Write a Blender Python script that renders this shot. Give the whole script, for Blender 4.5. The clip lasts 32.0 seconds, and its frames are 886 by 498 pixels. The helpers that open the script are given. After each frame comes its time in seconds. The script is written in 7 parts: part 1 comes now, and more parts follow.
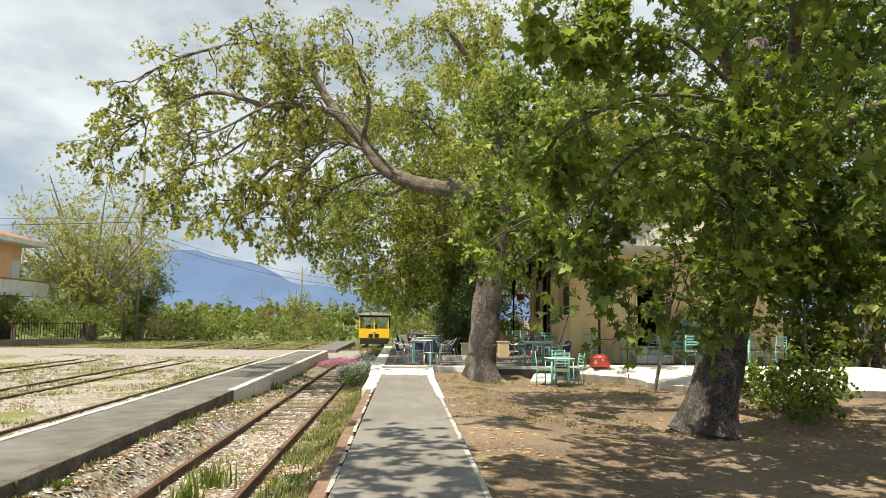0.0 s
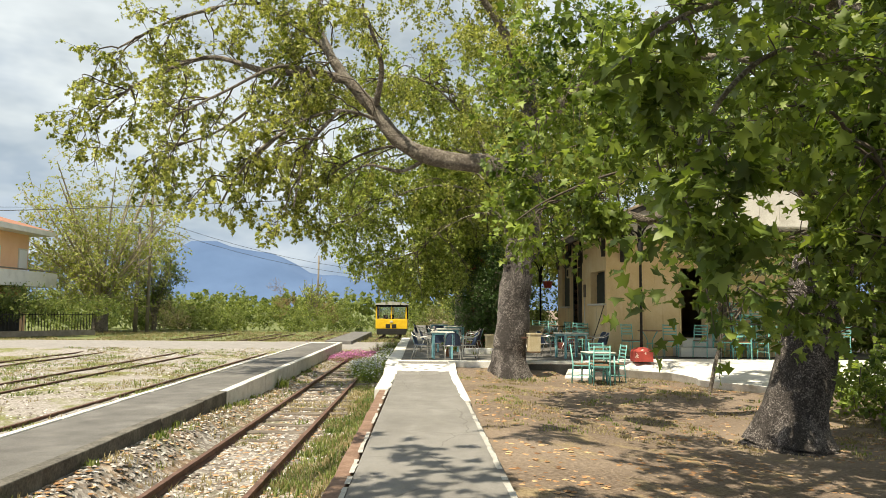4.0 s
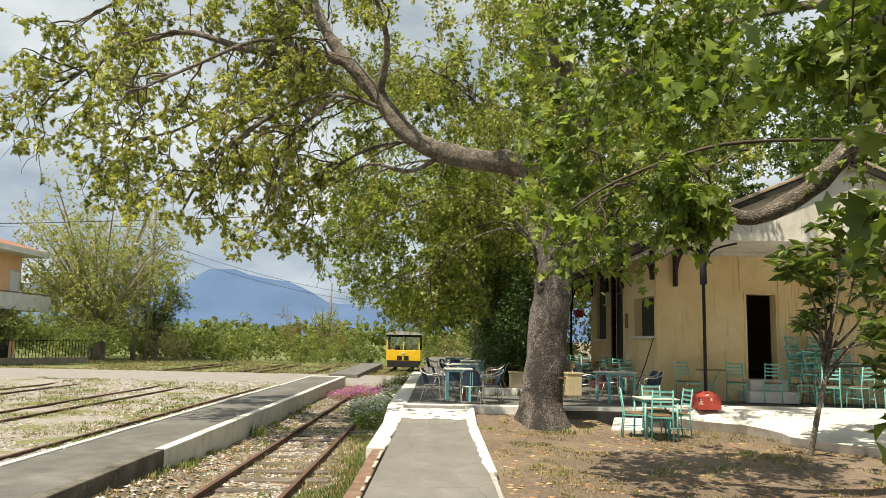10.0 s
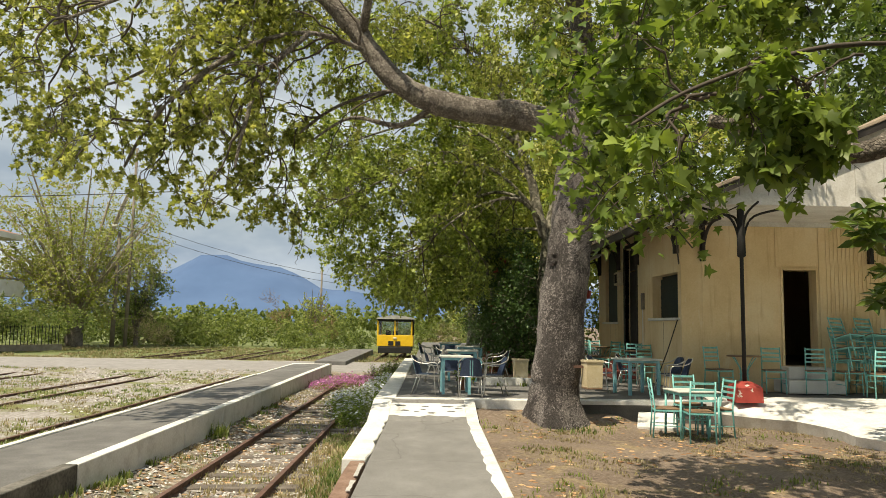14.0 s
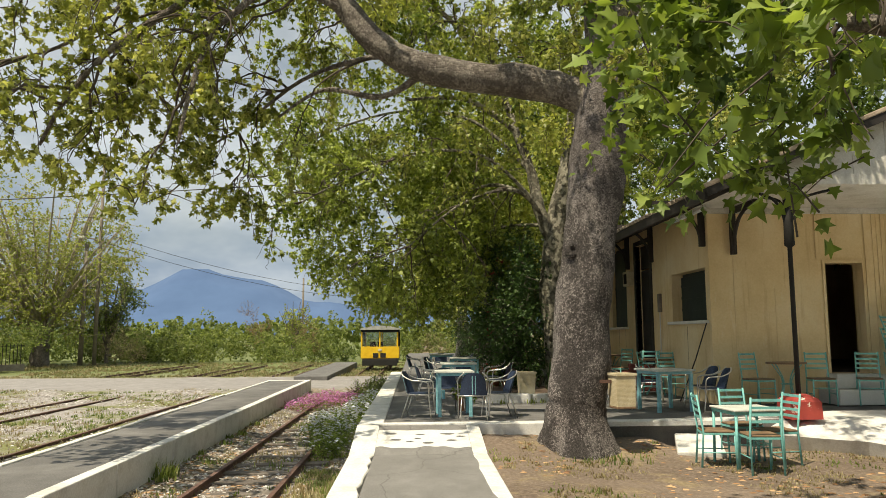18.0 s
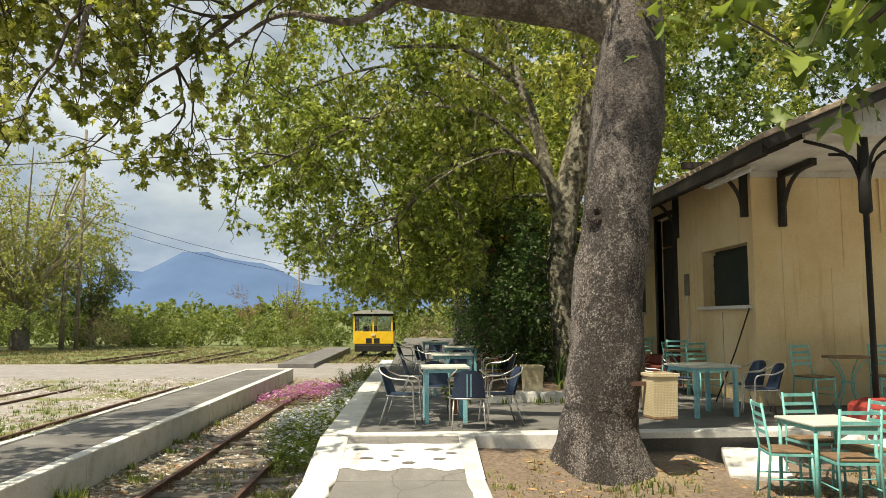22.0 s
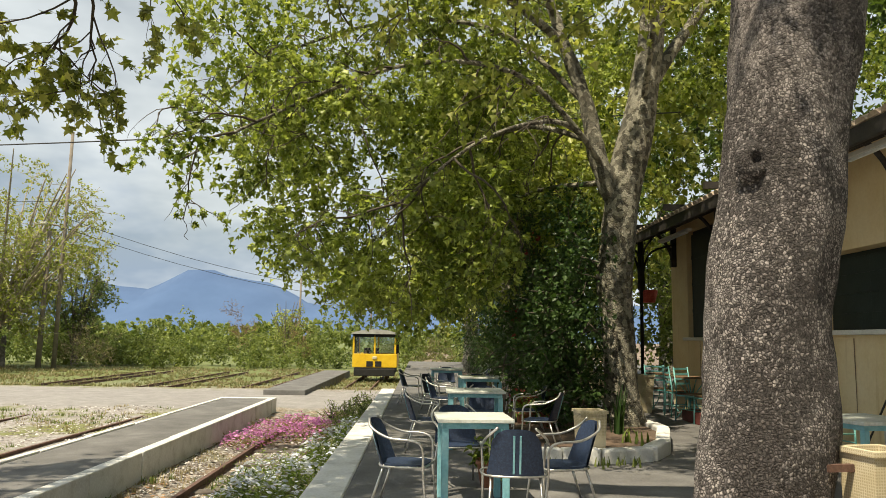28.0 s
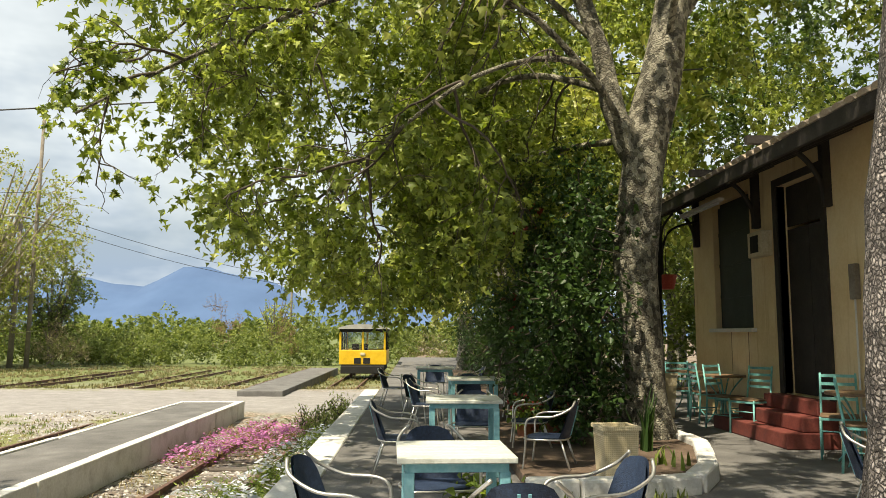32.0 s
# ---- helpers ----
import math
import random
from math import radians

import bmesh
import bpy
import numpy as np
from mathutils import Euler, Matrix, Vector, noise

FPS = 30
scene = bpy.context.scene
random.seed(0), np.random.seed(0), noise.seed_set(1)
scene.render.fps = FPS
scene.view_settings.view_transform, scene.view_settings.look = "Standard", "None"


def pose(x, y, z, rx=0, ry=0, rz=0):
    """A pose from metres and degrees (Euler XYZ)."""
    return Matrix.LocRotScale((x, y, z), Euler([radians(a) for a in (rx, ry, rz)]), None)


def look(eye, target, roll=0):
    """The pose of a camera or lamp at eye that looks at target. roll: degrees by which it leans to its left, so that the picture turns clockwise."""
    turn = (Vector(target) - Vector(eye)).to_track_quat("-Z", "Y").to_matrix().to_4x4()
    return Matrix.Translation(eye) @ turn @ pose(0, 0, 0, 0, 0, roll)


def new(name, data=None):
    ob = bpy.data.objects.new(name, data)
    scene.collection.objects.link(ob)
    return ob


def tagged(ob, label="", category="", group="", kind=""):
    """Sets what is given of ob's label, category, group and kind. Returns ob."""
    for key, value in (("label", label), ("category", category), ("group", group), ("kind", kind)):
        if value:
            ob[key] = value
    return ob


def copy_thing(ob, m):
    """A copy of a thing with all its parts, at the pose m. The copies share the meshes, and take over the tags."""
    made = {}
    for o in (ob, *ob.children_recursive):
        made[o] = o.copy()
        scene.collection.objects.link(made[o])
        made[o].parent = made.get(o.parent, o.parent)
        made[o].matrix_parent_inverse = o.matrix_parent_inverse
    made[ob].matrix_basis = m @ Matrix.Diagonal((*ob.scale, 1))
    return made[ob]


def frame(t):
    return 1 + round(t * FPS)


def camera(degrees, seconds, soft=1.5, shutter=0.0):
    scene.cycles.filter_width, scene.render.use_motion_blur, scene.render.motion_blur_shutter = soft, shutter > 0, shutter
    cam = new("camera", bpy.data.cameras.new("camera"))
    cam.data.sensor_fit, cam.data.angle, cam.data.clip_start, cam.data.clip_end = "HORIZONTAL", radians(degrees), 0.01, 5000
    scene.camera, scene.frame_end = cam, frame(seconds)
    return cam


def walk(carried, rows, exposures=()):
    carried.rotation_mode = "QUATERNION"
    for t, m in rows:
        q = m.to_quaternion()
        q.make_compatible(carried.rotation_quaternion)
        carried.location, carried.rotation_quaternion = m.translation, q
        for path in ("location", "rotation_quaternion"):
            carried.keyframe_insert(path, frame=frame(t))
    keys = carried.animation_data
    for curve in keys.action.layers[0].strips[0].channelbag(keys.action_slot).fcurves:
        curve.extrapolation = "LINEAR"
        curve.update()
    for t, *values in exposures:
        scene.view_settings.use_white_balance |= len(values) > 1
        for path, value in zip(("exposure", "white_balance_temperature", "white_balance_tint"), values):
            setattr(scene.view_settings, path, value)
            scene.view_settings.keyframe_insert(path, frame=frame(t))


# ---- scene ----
cam = camera(61.6, 32.0, soft=0.6)
METRES, EYE, TILT, LEAN, TURN = 18.2, 1.29, -1.1, 0.0, -3.0
ROWS = [
    (0.0, 0.0, 0.0, 0.0, -0.07, 6.55, -0.63),
    (0.5, -0.0037, 0.0143, 0.0013, -0.02, 6.56, -0.63),
    (1.0, -0.0036, 0.0318, 0.0016, 0.03, 6.62, -0.61),
    (1.5, -0.004, 0.0454, 0.0016, 0.34, 6.72, -0.6),
    (2.0, -0.0084, 0.0623, 0.0017, 0.38, 6.74, -0.6),
    (2.5, -0.0069, 0.0764, 0.0011, 0.69, 6.48, -0.5),
    (3.0, -0.0033, 0.0912, 0.0028, 1.03, 6.24, -0.37),
    (3.5, -0.0041, 0.1054, 0.0018, 1.25, 6.1, -0.4),
    (4.0, -0.0063, 0.1201, 0.0023, 1.34, 5.74, -0.47),
    (4.5, -0.0039, 0.1377, 0.0025, 1.48, 5.61, -0.5),
    (6.5, -0.004, 0.2005, 0.0064, 1.99, 5.92, -0.67),
    (7.0, -0.0076, 0.2175, 0.0052, 2.0, 6.0, -0.67),
    (7.5, -0.01, 0.2318, 0.0054, 2.01, 6.04, -0.67),
    (8.0, -0.008, 0.2511, 0.0054, 2.17, 6.49, -0.81),
    (8.5, -0.0102, 0.2674, 0.0052, 2.66, 7.32, -1.25),
    (9.0, -0.014, 0.2811, 0.0058, 2.58, 7.64, -1.21),
    (9.5, -0.0123, 0.2971, 0.0051, 2.51, 7.87, -1.17),
    (10.0, -0.0109, 0.3111, 0.0068, 2.57, 8.06, -1.21),
    (10.5, -0.0149, 0.3266, 0.0059, 2.62, 8.11, -1.24),
    (11.0, -0.0163, 0.3404, 0.0054, 2.65, 8.13, -1.26),
    (11.5, -0.0146, 0.3571, 0.0066, 2.64, 8.12, -1.27),
    (12.0, -0.0166, 0.373, 0.0055, 2.65, 8.15, -1.3),
    (12.5, -0.02, 0.3896, 0.0072, 2.69, 8.15, -1.34),
    (13.0, -0.0177, 0.4054, 0.0065, 2.68, 8.22, -1.39),
    (13.5, -0.0159, 0.4211, 0.0075, 2.71, 8.23, -1.39),
    (14.0, -0.0187, 0.4358, 0.0069, 2.02, 6.94, -0.96),
    (14.5, -0.0194, 0.4492, 0.0062, 1.39, 5.8, -0.62),
    (16.5, -0.0256, 0.512, 0.0085, 1.99, 5.9, -0.58),
    (17.0, -0.0267, 0.5258, 0.0094, 3.03, 7.19, -0.63),
    (17.5, -0.0316, 0.5407, 0.0096, 2.92, 7.56, -0.59),
    (18.0, -0.032, 0.5545, 0.0088, 0.85, 7.69, 0.29),
    (18.5, -0.0272, 0.5698, 0.0101, -0.08, 7.4, 0.32),
    (19.0, -0.0259, 0.5835, 0.0099, -0.44, 7.26, 0.16),
    (19.5, -0.0281, 0.5988, 0.0123, -0.59, 7.28, 0.09),
    (20.0, -0.0254, 0.6148, 0.0113, -0.59, 7.35, 0.08),
    (20.5, -0.0226, 0.6322, 0.0118, 0.23, 6.96, 0.08),
    (21.0, -0.0265, 0.6483, 0.0121, 0.81, 6.47, 0.05),
    (21.5, -0.0279, 0.6618, 0.0123, 0.83, 6.41, 0.05),
    (22.0, -0.0259, 0.679, 0.0136, 0.84, 6.44, 0.07),
    (22.5, -0.0268, 0.6925, 0.0129, 0.85, 6.46, 0.06),
    (23.0, -0.0307, 0.7065, 0.0146, 0.77, 6.72, -0.01),
    (23.5, -0.0297, 0.7233, 0.0144, 0.65, 7.11, -0.02),
    (24.0, -0.0285, 0.7392, 0.0146, 0.98, 7.15, -0.32),
    (24.5, -0.0341, 0.7569, 0.0141, 1.22, 6.68, -0.81),
    (25.0, -0.037, 0.7713, 0.0137, 1.28, 6.55, -0.93),
    (25.5, -0.0366, 0.7907, 0.0151, 1.9, 6.44, -1.02),
    (27.5, -0.0378, 0.8526, 0.0161, 2.55, 6.65, -1.0),
    (28.0, -0.0393, 0.8685, 0.0175, 1.17, 8.11, -0.85),
    (28.5, -0.0383, 0.8821, 0.0177, 0.31, 8.78, -0.37),
    (29.0, -0.0336, 0.8986, 0.0186, 0.3, 8.85, -0.24),
    (29.5, -0.0324, 0.9127, 0.0175, 0.33, 8.78, -0.25),
    (30.0, -0.034, 0.9279, 0.0193, 0.28, 8.7, -0.3),
    (30.5, -0.0315, 0.9444, 0.0183, 0.23, 8.39, -0.2),
    (31.0, -0.0276, 0.9593, 0.0191, 0.69, 7.94, -0.14),
    (31.5, -0.03, 0.9744, 0.0189, 0.94, 7.58, -0.3),
    (32.0, -0.0321, 0.9862, 0.0194, 0.91, 7.72, -0.31),
]
walk(cam, [(t, pose(0, 0, EYE, TILT, LEAN, TURN) @ pose(METRES * x, METRES * y, METRES * z, 90 + pitch, roll, yaw)) for t, x, y, z, yaw, pitch, roll in ROWS], [(0, 0.33, 7500, 6), (4.5, 0.35, 7500, 6), (7.5, 0.42, 7500, 6), (9.2, 0.38, 7500, 6), (10, 0.20, 7500, 6), (11, 0.08, 7500, 6), (13, -0.02, 7500, 6), (14, 0.06, 7500, 6), (17, 0.10, 7500, 6), (18.2, -0.02, 7500, 6), (21.2, -0.02, 7500, 6), (22, 0.18, 7500, 6), (25, 0.20, 7500, 6), (28, 0.18, 7500, 6), (29, 0.33, 7500, 6), (32, 0.38, 7500, 6)])

# ---- light ----
SUN_EL, SUN_AZ = radians(62), radians(222)      # azimuth clockwise from +y
to_sun = Vector((math.sin(SUN_AZ) * math.cos(SUN_EL), math.cos(SUN_AZ) * math.cos(SUN_EL), math.sin(SUN_EL)))
sun = new("sun", bpy.data.lights.new("sun", "SUN"))
sun.data.energy, sun.data.angle, sun.data.color = 5.9, radians(0.55), (1.0, 0.93, 0.80)
sun.matrix_world = look(to_sun * 60, (0, 0, 0))
world = bpy.data.worlds.new("world")
scene.world = world
world.use_nodes = True
wn, wl = world.node_tree.nodes, world.node_tree.links
sky = wn.new("ShaderNodeTexSky")
sky.sky_type, sky.sun_disc, sky.sun_elevation, sky.sun_rotation = "NISHITA", False, SUN_EL, SUN_AZ
sky.air_density, sky.dust_density = 1.2, 0.6
wco, wmap = wn.new("ShaderNodeTexCoord"), wn.new("ShaderNodeMapping")
wmap.inputs["Scale"].default_value = (1.5, 1.5, 3.4)
wmap.inputs["Location"].default_value = (0.35, 0.2, 0.1)
wl.new(wco.outputs["Generated"], wmap.inputs["Vector"])


def sky_noise(scale, detail):
    n = wn.new("ShaderNodeTexNoise")
    n.inputs["Scale"].default_value, n.inputs["Detail"].default_value, n.inputs["Roughness"].default_value = scale, detail, 0.58
    wl.new(wmap.outputs["Vector"], n.inputs["Vector"])
    return n.outputs["Fac"]


def sky_mix(fac, a, b):
    m = wn.new("ShaderNodeMix")
    m.data_type = "RGBA"
    for key, v in (("Factor", fac), ("A", a), ("B", b)):
        if isinstance(v, tuple):
            m.inputs[key].default_value = v
        else:
            wl.new(v, m.inputs[key])
    return m.outputs["Result"]


def sky_range(value, low, high):
    m = wn.new("ShaderNodeMapRange")
    m.inputs["From Min"].default_value, m.inputs["From Max"].default_value = low, high
    wl.new(value, m.inputs["Value"])
    return m.outputs["Result"]


# broken cloud: blue gaps, lit white billows, slate-blue undersides towards the horizon
wsep = wn.new("ShaderNodeSeparateXYZ")
wl.new(wco.outputs["Generated"], wsep.inputs["Vector"])
wsum = wn.new("ShaderNodeMath")
wsum.operation = "ADD"
wl.new(sky_range(wsep.outputs["Z"], -0.02, 0.62), wsum.inputs[0])
wl.new(sky_range(sky_noise(2.0, 5), 0.4, 0.7), wsum.inputs[1])
cloud = sky_mix(sky_range(wsum.outputs[0], 0.1, 0.95), (4.4, 6.0, 8.8, 1), (10.6, 12.0, 14.0, 1))
wcover = wn.new("ShaderNodeMath")
wcover.operation = "MAXIMUM"
wl.new(sky_range(sky_noise(1.7, 5), 0.12, 0.6), wcover.inputs[0])
wl.new(sky_range(wsep.outputs["Z"], 0.26, 0.08), wcover.inputs[1])
wl.new(sky_mix(wcover.outputs[0], sky.outputs["Color"], cloud), wn["Background"].inputs["Color"])
wn["Background"].inputs["Strength"].default_value = 0.064

# ---- materials ----


class Nodes:
    """A short hand for node trees of one material."""

    def __init__(self, name, rough=0.8, metal=0.0):
        self.mat = bpy.data.materials.new(name)
        self.mat.use_nodes = True
        self.nt = self.mat.node_tree
        self.bsdf = self.nt.nodes["Principled BSDF"]
        self.bsdf.inputs["Roughness"].default_value = rough
        self.bsdf.inputs["Metallic"].default_value = metal
        self.co = self.nt.nodes.new("ShaderNodeTexCoord")
        self.geo = self.nt.nodes.new("ShaderNodeNewGeometry")

    def node(self, kind, **values):
        n = self.nt.nodes.new(kind)
        for key, value in values.items():
            n.inputs[key.replace("_", " ")].default_value = value
        return n

    def link(self, a, b):
        self.nt.links.new(a, b)

    def noise(self, scale, detail=4, rough=0.6, stretch=None, world=False):
        n = self.node("ShaderNodeTexNoise", Scale=scale, Detail=detail, Roughness=rough)
        src = self.geo.outputs["Position"] if world else self.co.outputs["Object"]
        if stretch:
            m = self.node("ShaderNodeMapping", Scale=stretch)
            self.link(src, m.inputs["Vector"])
            src = m.outputs["Vector"]
        self.link(src, n.inputs["Vector"])
        return n.outputs["Fac"]

    def ramp(self, fac, *stops):
        r = self.nt.nodes.new("ShaderNodeValToRGB")
        el = r.color_ramp.elements
        for i, (p, c) in enumerate(stops):
            e = el[i] if i < 2 else el.new(p)
            e.position = p
            e.color = (*c, 1) if len(c) == 3 else c
        self.link(fac, r.inputs["Fac"])
        return r.outputs["Color"]

    def mix(self, fac, a, b, mode="MIX"):
        m = self.nt.nodes.new("ShaderNodeMix")
        m.data_type, m.blend_type = "RGBA", mode
        for key, v in (("Factor", fac), ("A", a), ("B", b)):
            if isinstance(v, (int, float)):
                m.inputs[key].default_value = v
            elif isinstance(v, tuple):
                m.inputs[key].default_value = (*v, 1) if len(v) == 3 else v
            else:
                self.link(v, m.inputs[key])
        return m.outputs["Result"]

    def maths(self, op, a, b=0.0, c=0.0):
        m = self.nt.nodes.new("ShaderNodeMath")
        m.operation = op
        for i, v in enumerate((a, b, c)):
            if isinstance(v, (int, float)):
                m.inputs[i].default_value = v
            else:
                self.link(v, m.inputs[i])
        return m.outputs[0]

    def colour(self, c):
        if isinstance(c, tuple):
            self.bsdf.inputs["Base Color"].default_value = (*c, 1)
        else:
            self.link(c, self.bsdf.inputs["Base Color"])
        return self

    def bump(self, height, strength=0.3, distance=0.02):
        b = self.node("ShaderNodeBump", Strength=strength, Distance=distance)
        self.link(height, b.inputs["Height"])
        self.link(b.outputs["Normal"], self.bsdf.inputs["Normal"])
        return self


def worn(name, base, dark, light, scale=3.0, rough=0.8, bump=0.25, fine=40.0, metal=0.0, stretch=None, spread=0.0):
    """A surface with broad stains and fine grain between three colours."""
    n = Nodes(name, rough, metal)
    broad, grain = n.noise(scale, 5, 0.6, stretch), n.noise(fine, 3, 0.6, stretch)
    c = n.ramp(broad, (0.28, dark), (0.5, base), (0.75, light))
    c = n.mix(0.35, c, n.ramp(grain, (0.3, dark), (0.7, light)))
    if spread:
        info = n.nt.nodes.new("ShaderNodeObjectInfo")
        v = n.maths("MULTIPLY_ADD", info.outputs["Random"], spread, 1 - spread / 2)
        hsv = n.node("ShaderNodeHueSaturation")
        n.link(v, hsv.inputs["Value"])
        n.link(c, hsv.inputs["Color"])
        c = hsv.outputs["Color"]
    n.colour(c)
    if bump:
        n.bump(grain, bump, 0.01)
    return n.mat


def leaf_material(name, dark, mid, light, through_light=0.45, rough=0.42):
    n = Nodes(name, rough)
    c = n.ramp(n.geo.outputs["Random Per Island"], (0.0, dark), (0.5, mid), (1.0, light))
    c = n.mix(0.35, c, n.ramp(n.noise(0.7, 3, 0.6, world=True), (0.35, dark), (0.65, light)))
    n.colour(c)
    n.bsdf.inputs["Specular IOR Level"].default_value = 0.32
    t = n.node("ShaderNodeBsdfTranslucent")
    bright = n.node("ShaderNodeHueSaturation", Saturation=1.15, Value=1.6, Hue=0.49)
    n.link(c, bright.inputs["Color"])
    n.link(bright.outputs["Color"], t.inputs["Color"])
    m = n.node("ShaderNodeMixShader", Fac=through_light)
    n.link(n.bsdf.outputs["BSDF"], m.inputs[1])
    n.link(t.outputs["BSDF"], m.inputs[2])
    n.link(m.outputs["Shader"], n.nt.nodes["Material Output"].inputs["Surface"])
    return n.mat


def bark_material(name, dark, base, light, scale=40.0, flecks=(0.45, 0.8), smooth_from=99.0, patches=None, net=0.6):
    """Small plates between cracks, light ones in clusters; smoother from a height on."""
    n = Nodes(name, 0.9)
    m = n.node("ShaderNodeMapping", Scale=(1.0, 1.0, 0.9))
    n.link(n.co.outputs["Object"], m.inputs["Vector"])
    warp = n.node("ShaderNodeTexNoise", Scale=5.0, Detail=3.0)
    n.link(m.outputs["Vector"], warp.inputs["Vector"])
    w = n.mix(0.06, m.outputs["Vector"], warp.outputs["Color"])
    ragged = n.node("ShaderNodeTexNoise", Scale=48.0, Detail=4.0, Roughness=0.7)
    n.link(m.outputs["Vector"], ragged.inputs["Vector"])
    w = n.mix(0.014, w, ragged.outputs["Color"])
    edge, cell = n.node("ShaderNodeTexVoronoi", Scale=scale), n.node("ShaderNodeTexVoronoi", Scale=scale)
    edge.feature = "DISTANCE_TO_EDGE"
    n.link(w, edge.inputs["Vector"])
    n.link(w, cell.inputs["Vector"])
    sep = n.node("ShaderNodeSeparateColor")
    n.link(cell.outputs["Color"], sep.inputs["Color"])
    crack = n.maths("MINIMUM", n.maths("MULTIPLY", edge.outputs["Distance"], 3.9), 1.0)
    broad, grain = n.noise(4.0, 5, 0.7), n.noise(60, 4, 0.7)
    height = n.node("ShaderNodeSeparateXYZ")
    n.link(n.co.outputs["Object"], height.inputs["Vector"])
    old = n.node("ShaderNodeMapRange", From_Min=smooth_from, From_Max=smooth_from + 1.2, To_Min=1.0, To_Max=0.35)
    n.link(height.outputs["Z"], old.inputs["Value"])
    f = n.maths("ADD", n.maths("MULTIPLY", sep.outputs["Red"], 0.5), n.maths("MULTIPLY", n.maths("ADD", broad, n.noise(2.2, 3, 0.6, (1.0, 1.0, 0.45))), 1.5))
    pick = n.node("ShaderNodeMapRange", From_Min=flecks[0], From_Max=flecks[1])
    n.link(f, pick.inputs["Value"])
    plate = n.mix(n.maths("MULTIPLY", sep.outputs["Green"], 0.8), dark, n.mix(0.22, base, light))
    c = n.mix(n.maths("MULTIPLY", pick.outputs["Result"], old.outputs["Result"]), n.mix(0.55, base, plate), light)
    if patches:
        pv = n.node("ShaderNodeTexVoronoi", Scale=patches)
        n.link(w, pv.inputs["Vector"])
        c = n.mix(0.72, c, n.ramp(pv.outputs["Color"], (0.25, dark), (0.5, base), (0.62, light), (0.85, light)))
    c = n.mix(n.maths("MULTIPLY", n.maths("SUBTRACT", 1.0, crack), n.maths("MULTIPLY", old.outputs["Result"], net)), c, dark)
    c = n.mix(0.15, c, n.ramp(grain, (0.38, dark), (0.64, light)))
    n.colour(c)
    n.bump(n.maths("ADD", n.maths("MULTIPLY", n.noise(9, 3, 0.6), 2.0), n.maths("ADD", n.maths("MULTIPLY", crack, old.outputs["Result"]), n.maths("MULTIPLY", grain, 0.4))), 1.0, 0.016)
    return n.mat


M_BARK = bark_material("bark", (0.010, 0.008, 0.008), (0.047, 0.035, 0.033), (0.52, 0.465, 0.45), 60.0, (1.64, 2.0), 2.9, net=0.98)
M_BARK_PALE = bark_material("pale_bark", (0.03, 0.027, 0.019), (0.10, 0.086, 0.06), (0.40, 0.375, 0.30), 30.0, (1.6, 1.95), 99.0, 16.0, 0.15)
M_BRANCH = bark_material("branch_bark", (0.05, 0.04, 0.034), (0.17, 0.138, 0.115), (0.42, 0.37, 0.32), 34.0, (1.6, 2.05), net=0.35)
M_STEM = bark_material("pale_stem", (0.16, 0.135, 0.095), (0.34, 0.29, 0.215), (0.52, 0.46, 0.37), 20.0, (1.5, 2.2), net=0.1)
M_TWIG_PALE = worn("pale_twig", (0.36, 0.31, 0.24), (0.25, 0.21, 0.15), (0.46, 0.41, 0.33), 6, 0.9, 0)
M_TWIG = worn("twig_bark", (0.075, 0.058, 0.046), (0.04, 0.032, 0.026), (0.13, 0.105, 0.085), 6, 0.9, 0)
M_LEAF = leaf_material("plane_leaf", (0.035, 0.055, 0.012), (0.20, 0.255, 0.042), (0.54, 0.55, 0.19), 0.42, 0.36)
M_LEAF_FRESH = leaf_material("fresh_plane_leaf", (0.03, 0.055, 0.011), (0.165, 0.235, 0.038), (0.49, 0.55, 0.17), 0.42, 0.38)
# two darker plane leaf copies, with shade put into their colours
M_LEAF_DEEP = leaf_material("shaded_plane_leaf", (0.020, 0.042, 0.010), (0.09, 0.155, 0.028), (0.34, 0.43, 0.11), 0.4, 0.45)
M_LEAF_SHADY = leaf_material("shaded_back_leaf", (0.016, 0.034, 0.009), (0.05, 0.095, 0.02), (0.19, 0.26, 0.065), 0.35, 0.45)
M_LEAF_OLEANDER = leaf_material("evergreen_leaf", (0.02, 0.045, 0.016), (0.035, 0.075, 0.02), (0.07, 0.12, 0.03), 0.25)
M_LEAF_SPRING = leaf_material("spring_leaf", (0.13, 0.17, 0.035), (0.26, 0.31, 0.07), (0.44, 0.45, 0.17), 0.4)
M_LEAF_OLIVE = leaf_material("olive_leaf", (0.10, 0.11, 0.045), (0.185, 0.19, 0.08), (0.30, 0.275, 0.14))
M_LEAF_BRAMBLE = leaf_material("bramble_leaf", (0.045, 0.08, 0.022), (0.125, 0.18, 0.048), (0.31, 0.345, 0.13))
M_LEAF_HEDGE = leaf_material("hedge_leaf", (0.06, 0.095, 0.025), (0.15, 0.195, 0.05), (0.31, 0.345, 0.125))
M_WHITEWASH = worn("whitewash", (0.70, 0.69, 0.67), (0.42, 0.40, 0.37), (0.78, 0.775, 0.765), 3.2, 0.85)
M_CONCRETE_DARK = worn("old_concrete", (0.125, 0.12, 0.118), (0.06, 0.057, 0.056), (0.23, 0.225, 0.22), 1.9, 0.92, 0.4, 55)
M_RUST = worn("rusty_rail", (0.13, 0.068, 0.05), (0.06, 0.036, 0.03), (0.25, 0.15, 0.12), 8, 0.75, 0.3, 60, 0.25)
